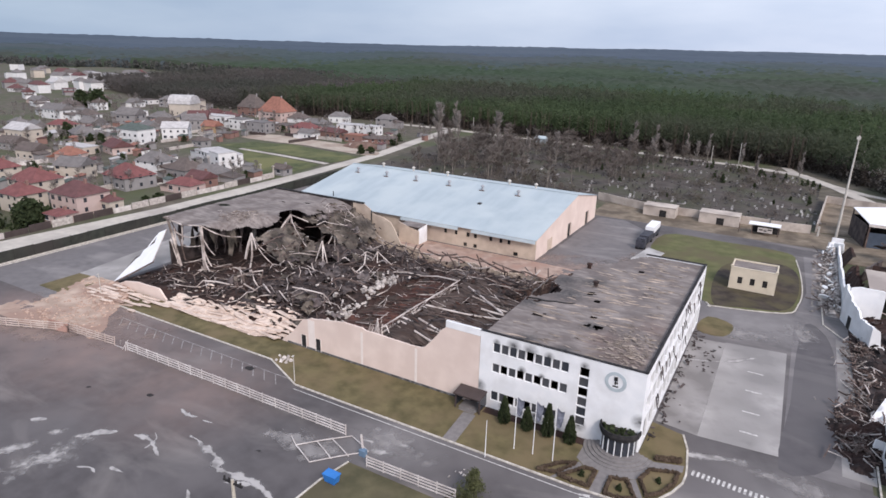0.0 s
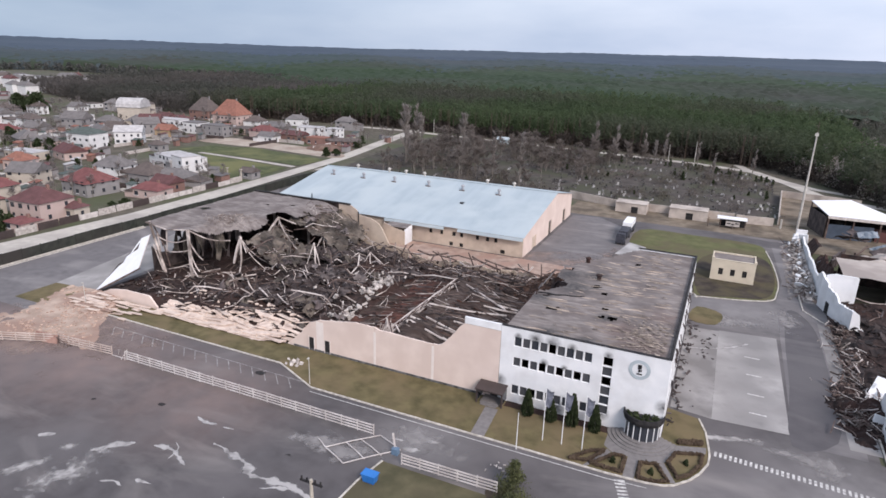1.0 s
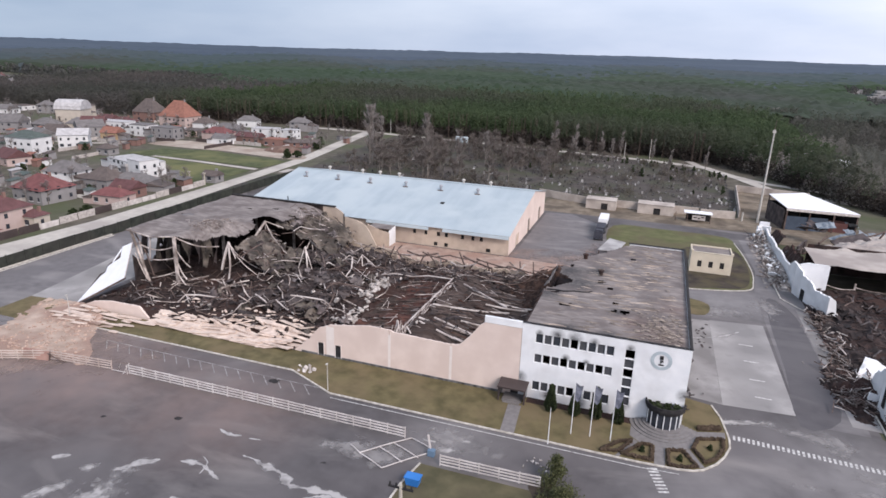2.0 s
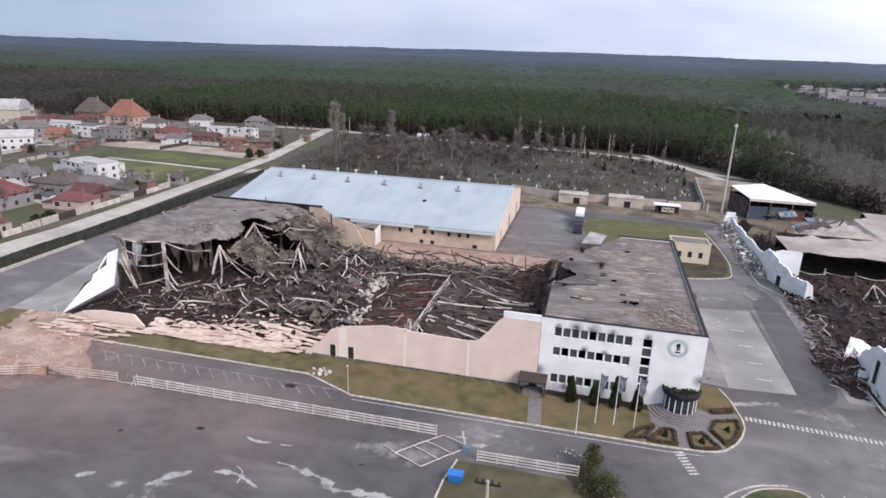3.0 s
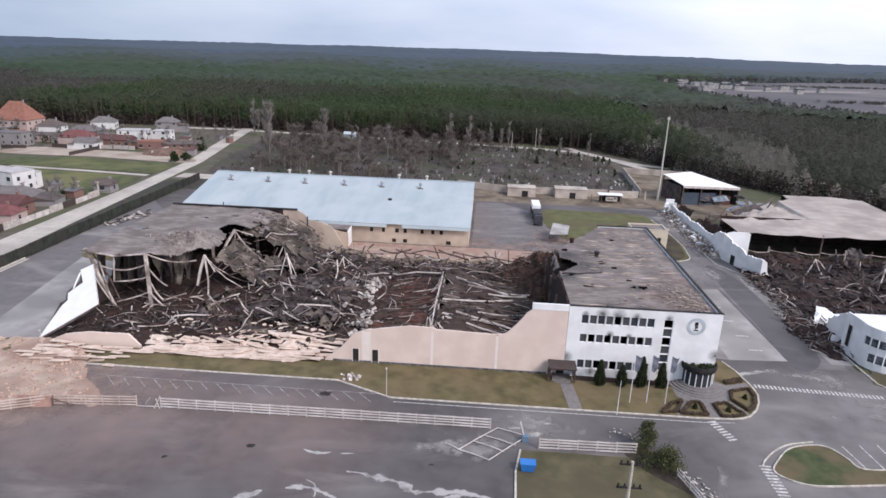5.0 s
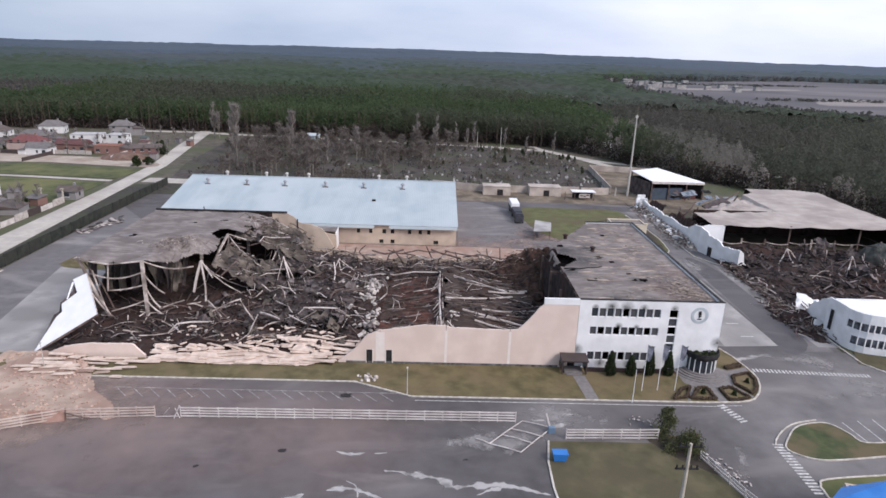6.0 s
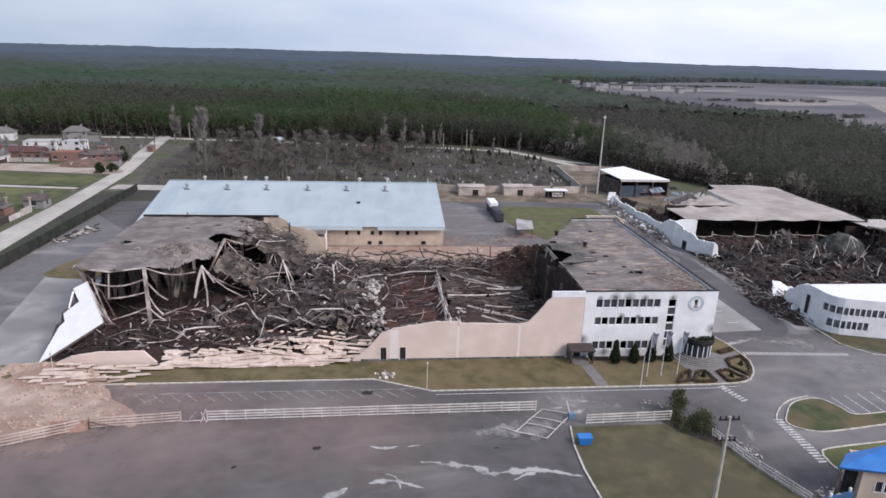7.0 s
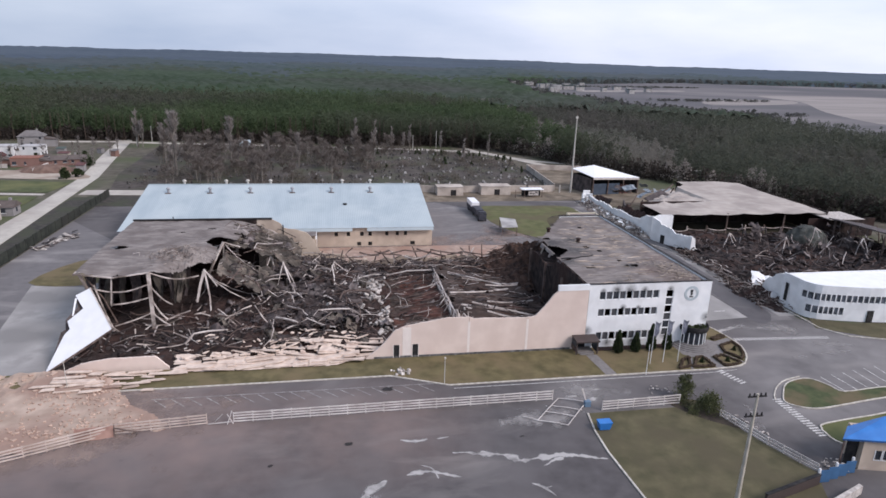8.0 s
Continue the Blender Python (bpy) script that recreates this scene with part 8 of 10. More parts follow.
def band(z0, z1, off=0.0, i0=0, i1=None, th=0.35):
    pts = FL[i0:i1]
    s = Shape()
    for i, (x, y) in enumerate(pts):
        a, b = pts[max(i - 1, 0)], pts[min(i + 1, len(pts) - 1)]
        d = Vector((b[0] - a[0], b[1] - a[1])).normalized()
        nx, ny = d.y, -d.x
        nx, ny = (nx, ny) if ny < 0 or nx < 0 else (-nx, -ny)
        x0, y0 = x + nx * off, y + ny * off
        s.v += [(x0, y0, z0), (x0, y0, z1), (x0 - nx * th, y0 - ny * th, z1), (x0 - nx * th, y0 - ny * th, z0)]
        if i:
            p, q = 4 * (i - 1), 4 * i
            s.f += [(p, q, q + 1, p + 1), (p + 1, q + 1, q + 2, p + 2), (p + 2, q + 2, q + 3, p + 3), (p + 3, q + 3, q, p)]
    e = 4 * (len(pts) - 1)
    s.f += [(0, 1, 2, 3), (e + 3, e + 2, e + 1, e)]
    return s


wpart("wall", band(0, 1.3), M_WHITE)
wpart("wall", band(2.9, 4.2), M_WHITE)
wpart("wall", band(5.7, WZ), M_WHITE)
wpart("wall_pier", band(1.3, 2.9, 0, 0, 5), M_WHITE)
wpart("wall_pier", band(4.2, 5.7, 0, 0, 4), M_WHITE)
wpart("wall_pier", band(1.3, 2.9, 0, 8, None), M_WHITE)
wpart("window_band", band(1.3, 2.9, -0.15, 4, 9, 0.1), M_BANDGLASS, "dark ground floor window band")
wpart("window_band", band(4.2, 5.7, -0.15, 3, None, 0.1), M_BANDGLASS, "dark upper window band")
for i0, z0, z1 in ((4, 1.3, 2.9), (3, 4.2, 5.7)):
    pts = FL[i0:9] if z0 < 2 else FL[i0:]
    for (xa, ya), (xb, yb) in zip(pts, pts[1:]):
        n = max(1, round(math.hypot(xb - xa, yb - ya) / 1.15))
        for k in range(n):
            x, y = xa + (xb - xa) * k / n, ya + (yb - ya) * k / n
            wpart("mullion", Shape().box(x - 0.09, y - 0.08, z0, x + 0.09, y + 0.08, z1), M_FRAME)
wpart("slot_window", Shape().box(51.34, 14.6, 1.6, 51.42, 15.5, 5.6), M_DARK, "tall dark slot window")
wpart("door", Shape().box(63.2, 5.05, 0, 65.2, 5.2, 2.6), M_DARK)
poly = [(x, y + 0.3) for x, y in FL[1:]] + [(92, 15), (52, 16.4)]
wpart("roof", Shape().prism(poly, WZ - 0.5, WZ - 0.3), M_METALWHITE, "pale flat roof")
wpart("rear_wall", Shape().box(52, 15.6, 0, 92, 15.9, WZ), M_WHITE)
wpart("broken_end", crumpled(53.4, 25.5, 2.0, 2.6, 2.4, 0.55, 0.25, -0.3, 4.0, 0.7), M_WHITE, "crumpled fallen white wall piece")
wpart("broken_end", wall_profile([(0, 1.0), (1.2, 3.6), (2.6, 4.6), (5, 6.4), (7.5, 7.2)], 0, 7.5, 0, 0.35, 0.25, 6.0, 0.5), M_WHITE, "jagged white end wall").matrix_basis = pose(52.0, 24.0, 0, 0, 0, -88)
wpart("broken_end", Shape().box(0, 0, 0, 3, 0.3, 2.4, Matrix.Translation((50, 17.4, 0)) @ Euler((-0.2, 0.25, 0.2)).to_matrix().to_4x4()), M_WHITE)


# ---- fences, gate, bin, poles ----
def fence(pts, label, h=1.7, gap=2.6, rails=4, m=M_FENCE, lean=0.0):
    top = thing("fence", label, "fence", (*pts[0], 0), "yard fences")
    x0, y0 = pts[0]
    rr = random.Random(int(x0 * 10))
    pm = Shape().box(-0.06, -0.06, -0.1, 0.06, 0.06, h).mesh("post")
    for (xa, ya), (xb, yb) in zip(pts, pts[1:]):
        L = math.hypot(xb - xa, yb - ya)
        n, a = max(1, round(L / gap)), math.degrees(math.atan2(yb - ya, xb - xa))
        rm = Shape().box(0, -0.03, -0.1, L / n, 0.03, 0.1).mesh("rail")
        for i in range(n + 1):
            part("post", pm, m, top).matrix_local = pose(xa - x0 + (xb - xa) * i / n, ya - y0 + (yb - ya) * i / n, 0, rr.gauss(lean, 1.5), 0, a)
        for i in range(n):
            for k in range(rails):
                part("rail", rm, m, top).matrix_local = pose(xa - x0 + (xb - xa) * i / n, ya - y0 + (yb - ya) * i / n - 0.1, 0.3 + (h - 0.4) * k / (rails - 1), 0, rr.gauss(0, 0.5), a)


fence([(-102, -29), (-88.4, -23.3), (-76.7, -18.5), (-64.6, -17.4)], "pale rail fence, dusty with brick rubble", m=M_DUSTFENCE)
for p, q in (((-63.6, -17.0, 0.1), (-62.4, -17.6, 1.6)), ((-61.8, -17.9, 0.1), (-61.2, -17.0, 1.7)), ((-64.4, -17.5, 0.1), (-61.2, -17.9, 0.5)), ((-61.9, -17.0, 1.2), (-61.0, -17.8, 0.1))):
    solo("broken_rail", Shape().tube([p, q], 0.07), M_FENCE, "broken pale fence rail leaning in the gap", "fence rail", "broken rails")
fence([(-61, -17.4), (-37, -17.1), (-13.4, -16.9)], "long pale four-rail fence beside the road")
fence([(-6.9, -20.8), (6.0, -20.4)], "pale rail fence on the lawn's edge")
fence([(10.4, -24.6), (12.7, -32.2), (15.4, -38.6)], "pale leaning rail fence along the lane", 1.3, 2.4, 3, lean=6)
gate = thing("fallen_gate", "pale fallen gate frame lying bent on the asphalt", "gate", (-13, -20, 0.05))
for p, q in (((-4.6, -2.4), (0.6, 3.2)), ((-0.6, -4.2), (4.6, 1.6)), ((-4.6, -2.4), (-0.6, -4.2)), ((-2.6, -0.3), (1.4, -2.2)), ((0.6, 3.2), (4.6, 1.6)), ((-1.2, 1.2), (3, -0.6)), ((-6.5, -1.2), (-4.6, -2.4))):
    part("bar", Shape().tube([(*p, 0.12), ((p[0] + q[0]) / 2, (p[1] + q[1]) / 2, 0.22), (*q, 0.14)], 0.075), M_FENCE, gate)
post = thing("gate_post", "leaning gate post with blue bracket", "post", (-8.6, -19.2, 0))
part("shaft", Shape().tube([(0, 0, -0.1), (-0.8, 0.6, 2.6)], 0.14), M_FENCE, post)
part("bracket", Shape().box(-0.5, -0.4, 0, 0.4, 0.3, 0.9), tint("faded_blue", (0.12, 0.19, 0.27)), post)
bin_ = thing("waste_bin", "bright blue plastic waste container on the lawn's edge", "bin", (-8.7, -25.6, 0.08))
part("tub", Shape().add([(-0.75, -0.45, 0.1), (0.75, -0.45, 0.1), (0.75, 0.45, 0.1), (-0.75, 0.45, 0.1), (-0.95, -0.6, 1.15), (0.95, -0.6, 1.15), (0.95, 0.6, 1.15), (-0.95, 0.6, 1.15)], [(3, 2, 1, 0), (4, 5, 6, 7), (0, 1, 5, 4), (1, 2, 6, 5), (2, 3, 7, 6), (3, 0, 4, 7)]), M_BLUE, bin_)
part("lid", Shape().box(-1.0, -0.65, 1.16, 1.0, 0.65, 1.28), M_BLUE, bin_)
for x in (-0.6, 0.6):
    part("foot", Shape().box(x - 0.1, -0.3, -0.02, x + 0.1, 0.3, 0.1), M_BLACK, bin_)


def power_pole(x, y, h=9.5):
    pp = thing("power_pole", "concrete power pole with dark crossarms", "utility pole", (x, y, 0))
    part("shaft", Shape().tube([(0, 0, -0.1), (0, 0, h)], 0.32, 0.14, 8), M_OLDPOLE, pp)
    for z in (h - 0.4, h - 2.8):
        c = part("crossarm", Shape().box(-1.1, -0.08, z, 1.1, 0.08, z + 0.14), M_DARK, pp)
        for q in (-0.95, -0.4, 0.4, 0.95):
            part("insulator", Shape().lathe([(0.01, z + 0.5), (0.09, z + 0.45), (0.09, z + 0.14)], q, 0, 6), M_DARK, c)


power_pole(-1.9, -45.9, 17.0)
for x, y, h in ((-29.3, -9.9, 4.6), (-87, -5.5, 5)):
    lp = thing("lamp_post", "thin pale lamp post", "street lamp", (x, y, 0), "lamp posts")
    part("shaft", Shape().tube([(0, 0, 0), (0, 0, h)], 0.08, 0.05, 6), M_CONCPOLE, lp)
    part("head", Shape().box(-0.12, -0.35, h, 0.12, 0.1, h + 0.1), M_CONCPOLE, lp)
# village side fence, dark, with a pale plinth
fe = thing("boundary_fence", "dark sheet fence on a pale plinth along the village road", "fence", (-124.4, 0, 0))
for i in range(52):
    y = -100 + 4.6 * i
    if y > 132:
        break
    part("fence_sheet", Shape().box(-0.06, y, 0.3, 0.06, y + 4.52, 2.9 + 0.1 * math.sin(i)), M_DKFENCE, fe)
    part("post", Shape().box(-0.12, y - 0.06, 0, 0.12, y + 0.06, 3.05), M_DKFENCE, fe)
part("plinth", Shape().box(-0.25, -100, 0, 0.45, 40, 0.3), M_KERB, fe)
sheet("fence_kerb", [(-123.6, -100), (-123.0, -100), (-123.0, 40), (-123.6, 40)], 0.05, M_KERB, "pale kerb line along the fence", "kerb")
# gatehouse with a blue roof
gh = thing("gatehouse", "small beige gatehouse with a bright blue hipped roof", "building", (18.3, -38.3, 0))
gh.rotation_euler = (0, 0, math.radians(-14))
part("front_wall", wall_x(3.0, 12.4, 0.3, 0.6, 0, 4.55, [(4.7, 5.5, 1.6, 3.0), (5.75, 6.55, 1.6, 3.0), (9, 10, 1.6, 3.0)]), M_BEIGE, gh)
part("side_wall", Shape().box(3.0, 0.61, 0, 3.3, 4.3, 4.55), M_BEIGE, gh)
part("rear_wall", Shape().box(3.31, 4.0, 0, 12.4, 4.3, 4.55), M_BEIGE, gh)
part("side_wall", Shape().box(12.1, 0.61, 0, 12.4, 3.99, 4.55), M_BEIGE, gh)
for x, w_ in ((4.7, 0.8), (5.75, 0.8), (9, 1.0)):
    w = part("window", Shape().box(x, 0.46, 1.6, x + w_, 0.5, 3.0), M_GLASS, gh)
    part("frame", Shape().box(x - 0.08, 0.25, 1.52, x, 0.4, 3.08).box(x + w_, 0.25, 1.52, x + w_ + 0.08, 0.4, 3.08).box(x, 0.25, 1.52, x + w_, 0.4, 1.6), M_FRAME, w)
eave = [(0, 0), (12.9, 0), (12.9, 5), (6, 5), (2.3, 3.25)]
part("roof", Shape().add([(x, y, 4.6) for x, y in eave] + [(7.5, 3.6, 6.5), (10.4, 3.4, 6.5)], [(4, 3, 2, 1, 0), (0, 1, 6, 5), (1, 2, 6), (2, 3, 5, 6), (3, 4, 5), (4, 0, 5)]), M_BLUE, gh, "bright blue sheet roof")
part("fascia", Shape().box(0, -0.06, 4.42, 12.9, 0.04, 4.64), tint("dark_blue_trim", (0.02, 0.08, 0.22)), gh)
# Added panel; its dark colour stands for the unlit porch opening.
part("porch_screen", Shape().box(1.5, 1.2, 0, 2.95, 1.35, 4.55), M_DARK, gh, "dark panel added for the darkness of the open porch")
part("post", Shape().box(0.5, 0.4, 0, 0.68, 0.58, 4.58), M_STEEL2, gh)
gt = thing("blue_gate", "blue sheet gate with pale posts beside the gatehouse", "gate", (13.8, -40.6, 0))
M_GATE = tint("dull_blue_gate", (0.045, 0.12, 0.24))
for i in range(4):
    part("leaf", Shape().box(1.6 * i, -0.04 + 0.4 * i, 0.1, 1.6 * i + 1.52, 0.04 + 0.4 * i, 1.9), M_GATE, gt)
for x in (-0.2, 3.0, 6.1):
    part("post", Shape().box(x - 0.12, -0.1 + x * 0.25, 0, x + 0.12, 0.14 + x * 0.25, 2.2), M_FRAME, gt)
lw = thing("boundary_wall", "dark and pale low boundary wall beside the gate", "wall", (13.6, -40.8, 0))
part("dark_wall", strip([(0, 0), (-9.5, -2.6)], 0.3, 0, 1.5), M_BROWN, lw)
part("pale_wall", strip([(4, -2.2), (-4, -5.2), (-10, -7)], 0.5, 0, 1.2), M_CHUNK, lw, "pale concrete wall")
part("coping", strip([(0, 0), (-9.5, -2.6)], 0.45, 1.51, 1.62), M_DARK, lw)
scr = Shape()
for i in range(22):
    w = D.uniform(0.1, 0.35)
    scr.box(-w, -w * 0.5, -0.08, w, w * 0.5, 0.08, Matrix.Translation((D.gauss(19.5, 1.4), D.gauss(-37.6, 0.8), 0.15 + D.random() * 0.4)) @ Euler((D.gauss(0, 0.4), D.gauss(0, 0.4), D.uniform(0, 3))).to_matrix().to_4x4())
solo("gate_scrap", scr, M_CHUNK, "white scrap heaped beside the gatehouse", "debris", kind="stuff")

# pale scrap blown along the roadside rail
scr = Shape()
for i in range(46):
    u, w = D.random(), D.uniform(0.08, 0.3)
    x, y = (11.4 + 2.4 * u + D.gauss(0, 0.6), -24 - 5.4 * u + D.gauss(0, 0.7)) if i < 32 else (5 + D.gauss(0, 1.3), -15.8 + D.gauss(0, 0.6))
    scr.box(-w, -w * 0.4, -0.05, w, w * 0.4, 0.05, Matrix.Translation((x, y, 0.14)) @ Euler((D.gauss(0, 0.2), D.gauss(0, 0.2), D.uniform(0, 3))).to_matrix().to_4x4())
solo("roadside_scrap", scr, M_CHUNK, "pale scrap scattered along the roadside rail", "debris", kind="stuff")

# flat scrap panels thrown down in the side yard
dy, dk = Shape(), Shape()
for i in range(70):
    w, u = D.uniform(0.25, 1.3), D.random()
    x, y = (-121.0 + 2.6 * u + D.gauss(0, 1.0), 75 + 9 * u + D.gauss(0, 1.4)) if i < 52 else (-121.6 + D.gauss(0, 0.9), 71.5 + D.gauss(0, 0.9))
    (dk if i % 3 == 0 else dy).box(-w, -w * D.uniform(0.2, 0.5), -0.05, w, w * D.uniform(0.2, 0.5), 0.05, Matrix.Translation((x, y, 0.14 + 0.5 * D.random() ** 2)) @ Euler((D.gauss(0, 0.2), D.gauss(0, 0.2), D.gauss(0.5, 0.8))).to_matrix().to_4x4())
solo("yard_debris", dy, M_CHUNK, "pale flat scrap panels scattered in the side yard", "debris", kind="stuff")
solo("yard_debris", dk, M_SHEET, "dark scrap sheets scattered in the side yard", "debris", kind="stuff")
for x in (-152.5, -145.6):
    cp = thing("concrete_post", "tall pale concrete post beside the green plot", "post", (x, 104, 0), "plot posts")
    part("shaft", Shape().tube([(0, 0, -0.1), (0.1, 0, 4.2)], 0.34, 0.26, 6), M_OLDPOLE, cp)
    part("cap", Shape().box(-0.45, -0.3, 4.2, 0.55, 0.3, 4.5), M_OLDPOLE, cp)

# ---- village houses ----
T = random.Random(5)
WALLS = [tint(n, c, 0.06, scale=0.4) for n, c in (("wall_white", (0.62, 0.62, 0.62)), ("wall_cream", (0.46, 0.41, 0.35)), ("wall_pinkish", (0.46, 0.36, 0.33)), ("wall_grey", (0.25, 0.24, 0.24)), ("wall_brick", (0.22, 0.13, 0.11)), ("wall_ochre", (0.4, 0.29, 0.18)))]
ROOFS = [tint(n, c, 0.15, scale=0.6, bump=0.03) for n, c in (("roof_red", (0.165, 0.066, 0.064)), ("roof_maroon", (0.115, 0.055, 0.055)), ("roof_grey", (0.15, 0.14, 0.138)), ("roof_brown", (0.11, 0.09, 0.083)), ("roof_green", (0.08, 0.1, 0.092)), ("roof_orange", (0.25, 0.115, 0.085)), ("roof_pale", (0.42, 0.41, 0.41)))]
WN, RN = ("white", "cream", "pinkish", "grey", "brick", "ochre"), ("red", "maroon", "grey", "brown", "green", "orange", "pale")
WIN = Shape().box(-0.5, -0.03, -0.65, 0.5, 0.03, 0.65).mesh("window")
WIN.materials.append(M_GLASS)
SILL = Shape().box(-0.6, -0.16, -0.78, 0.6, 0.05, -0.66).mesh("sill")
SILL.materials.append(M_FRAME)


def house(x, y, w, d, h, kind, wc, rc, rot=0.0, rise=None, far=False):
    """A house with plastered walls, a hipped, gabled or flat roof, windows and a chimney."""
    rise = (0.32 * min(w, d)) if rise is None else rise
    ob = thing("house", f"{WN[wc]} house with a {RN[rc]} {'flat' if kind == 'flat' else 'pitched'} roof", "house", (x, y, 0), "village houses")
    ob.rotation_euler = (0, 0, radians(rot))
    part("wall", Shape().box(-w / 2, -d / 2, -0.1, w / 2, d / 2, h), WALLS[wc], ob)
    o = 0.5
    X, Y = w / 2 + o, d / 2 + o
    if kind == "flat":
        part("roof", Shape().box(-w / 2 - 0.1, -d / 2 - 0.1, h, w / 2 + 0.1, d / 2 + 0.1, h + 0.35), ROOFS[rc], ob)
    elif kind == "hip":
        k = (X - Y * 0.85) if X > Y else 0.3
        j = (Y - X * 0.85) if Y > X else 0.0
        part("roof", Shape().add([(-X, -Y, h - 0.1), (X, -Y, h - 0.1), (X, Y, h - 0.1), (-X, Y, h - 0.1), (-k, -j, h + rise), (k, -j, h + rise), (k, j, h + rise), (-k, j, h + rise)], [(3, 2, 1, 0), (0, 1, 5, 4), (1, 2, 6, 5), (2, 3, 7, 6), (3, 0, 4, 7), (4, 5, 6, 7)]), ROOFS[rc], ob)
    elif kind == "vault":
        s = Shape()
        for i in range(9):
            a = math.pi * i / 8
            s.v += [(-X, -Y * math.cos(a), h - 0.1 + rise * math.sin(a)), (X, -Y * math.cos(a), h - 0.1 + rise * math.sin(a))]
            if i:
                s.f.append((2 * i - 2, 2 * i - 1, 2 * i + 1, 2 * i))
        s.f += [tuple(range(0, 18, 2)), tuple(range(17, 0, -2))]
        part("roof", s, ROOFS[rc], ob)
    else:
        part("roof", Shape().add([(-X, -Y, h - 0.1), (X, -Y, h - 0.1), (X, Y, h - 0.1), (-X, Y, h - 0.1), (-X, 0, h + rise), (X, 0, h + rise)], [(3, 2, 1, 0), (0, 1, 5, 4), (2, 3, 4, 5), (1, 2, 5), (3, 0, 4)]), ROOFS[rc], ob)
    rr = random.Random(int(x * 7 + y * 3))
    if w > 8.5 and not far and rr.random() < 0.7:
        # a lower wing with a lean-to roof, and a terrace wall before it
        side, aw, ad, ah = rr.choice((-1, 1)), w * rr.uniform(0.3, 0.5), d * rr.uniform(0.5, 0.8), h * rr.uniform(0.5, 0.7)
        xa, xb = sorted((side * w / 2, side * (w / 2 + aw)))
        oy = rr.uniform(-0.35, 0.1) * d
        wing = part("wing", Shape().box(xa + 0.01, oy - ad / 2, -0.1, xb - 0.01, oy + ad / 2, ah), WALLS[wc if rr.random() < 0.6 else 3], ob)
        za, zb = (ah + 1.2, ah + 0.1) if side > 0 else (ah + 0.1, ah + 1.2)
        part("wing_roof", Shape().add([(xa - 0.2, oy - ad / 2 - 0.4, za), (xb + 0.2, oy - ad / 2 - 0.4, zb), (xb + 0.2, oy + ad / 2 + 0.4, zb), (xa - 0.2, oy + ad / 2 + 0.4, za), (xa - 0.2, oy - ad / 2 - 0.4, ah), (xb + 0.2, oy - ad / 2 - 0.4, ah), (xb + 0.2, oy + ad / 2 + 0.4, ah), (xa - 0.2, oy + ad / 2 + 0.4, ah)], [(0, 1, 2, 3), (7, 6, 5, 4), (4, 5, 1, 0), (5, 6, 2, 1), (6, 7, 3, 2), (7, 4, 0, 3)]), ROOFS[rc if rr.random() < 0.5 else 3], wing)
    for fl in range(0 if far else (1 if h < 4.4 else 2)):
        z = 1.6 + 2.9 * fl
        n = max(1, int(w / 3.2))
        for i in range(n):
            if rr.random() < 0.2:
                continue
            q = part("window", WIN, M_GLASS, ob)
            q.location = (-w / 2 + w * (i + 0.5) / n + rr.uniform(-0.3, 0.3), -d / 2 - 0.03, z)
            q.scale = (rr.choice((0.8, 1.0, 1.6)), 1, rr.choice((0.8, 1.0, 1.1)))
            if fl == 0 or n < 3:
                part("sill", SILL, M_FRAME, q)
        for i in range(max(1, int(d / 4))):
            q = part("window", WIN, M_GLASS, ob)
            q.location, q.rotation_euler = (w / 2 + 0.03, -d / 2 + d * (i + 0.5) / max(1, int(d / 4)), z), (0, 0, radians(90))
    if kind != "flat":
        part("chimney", Shape().box(w * 0.18, 0.2, h, w * 0.18 + 0.7, 0.9, h + rise + 0.7), WALLS[4 if rc < 2 else 3], ob)
    return ob


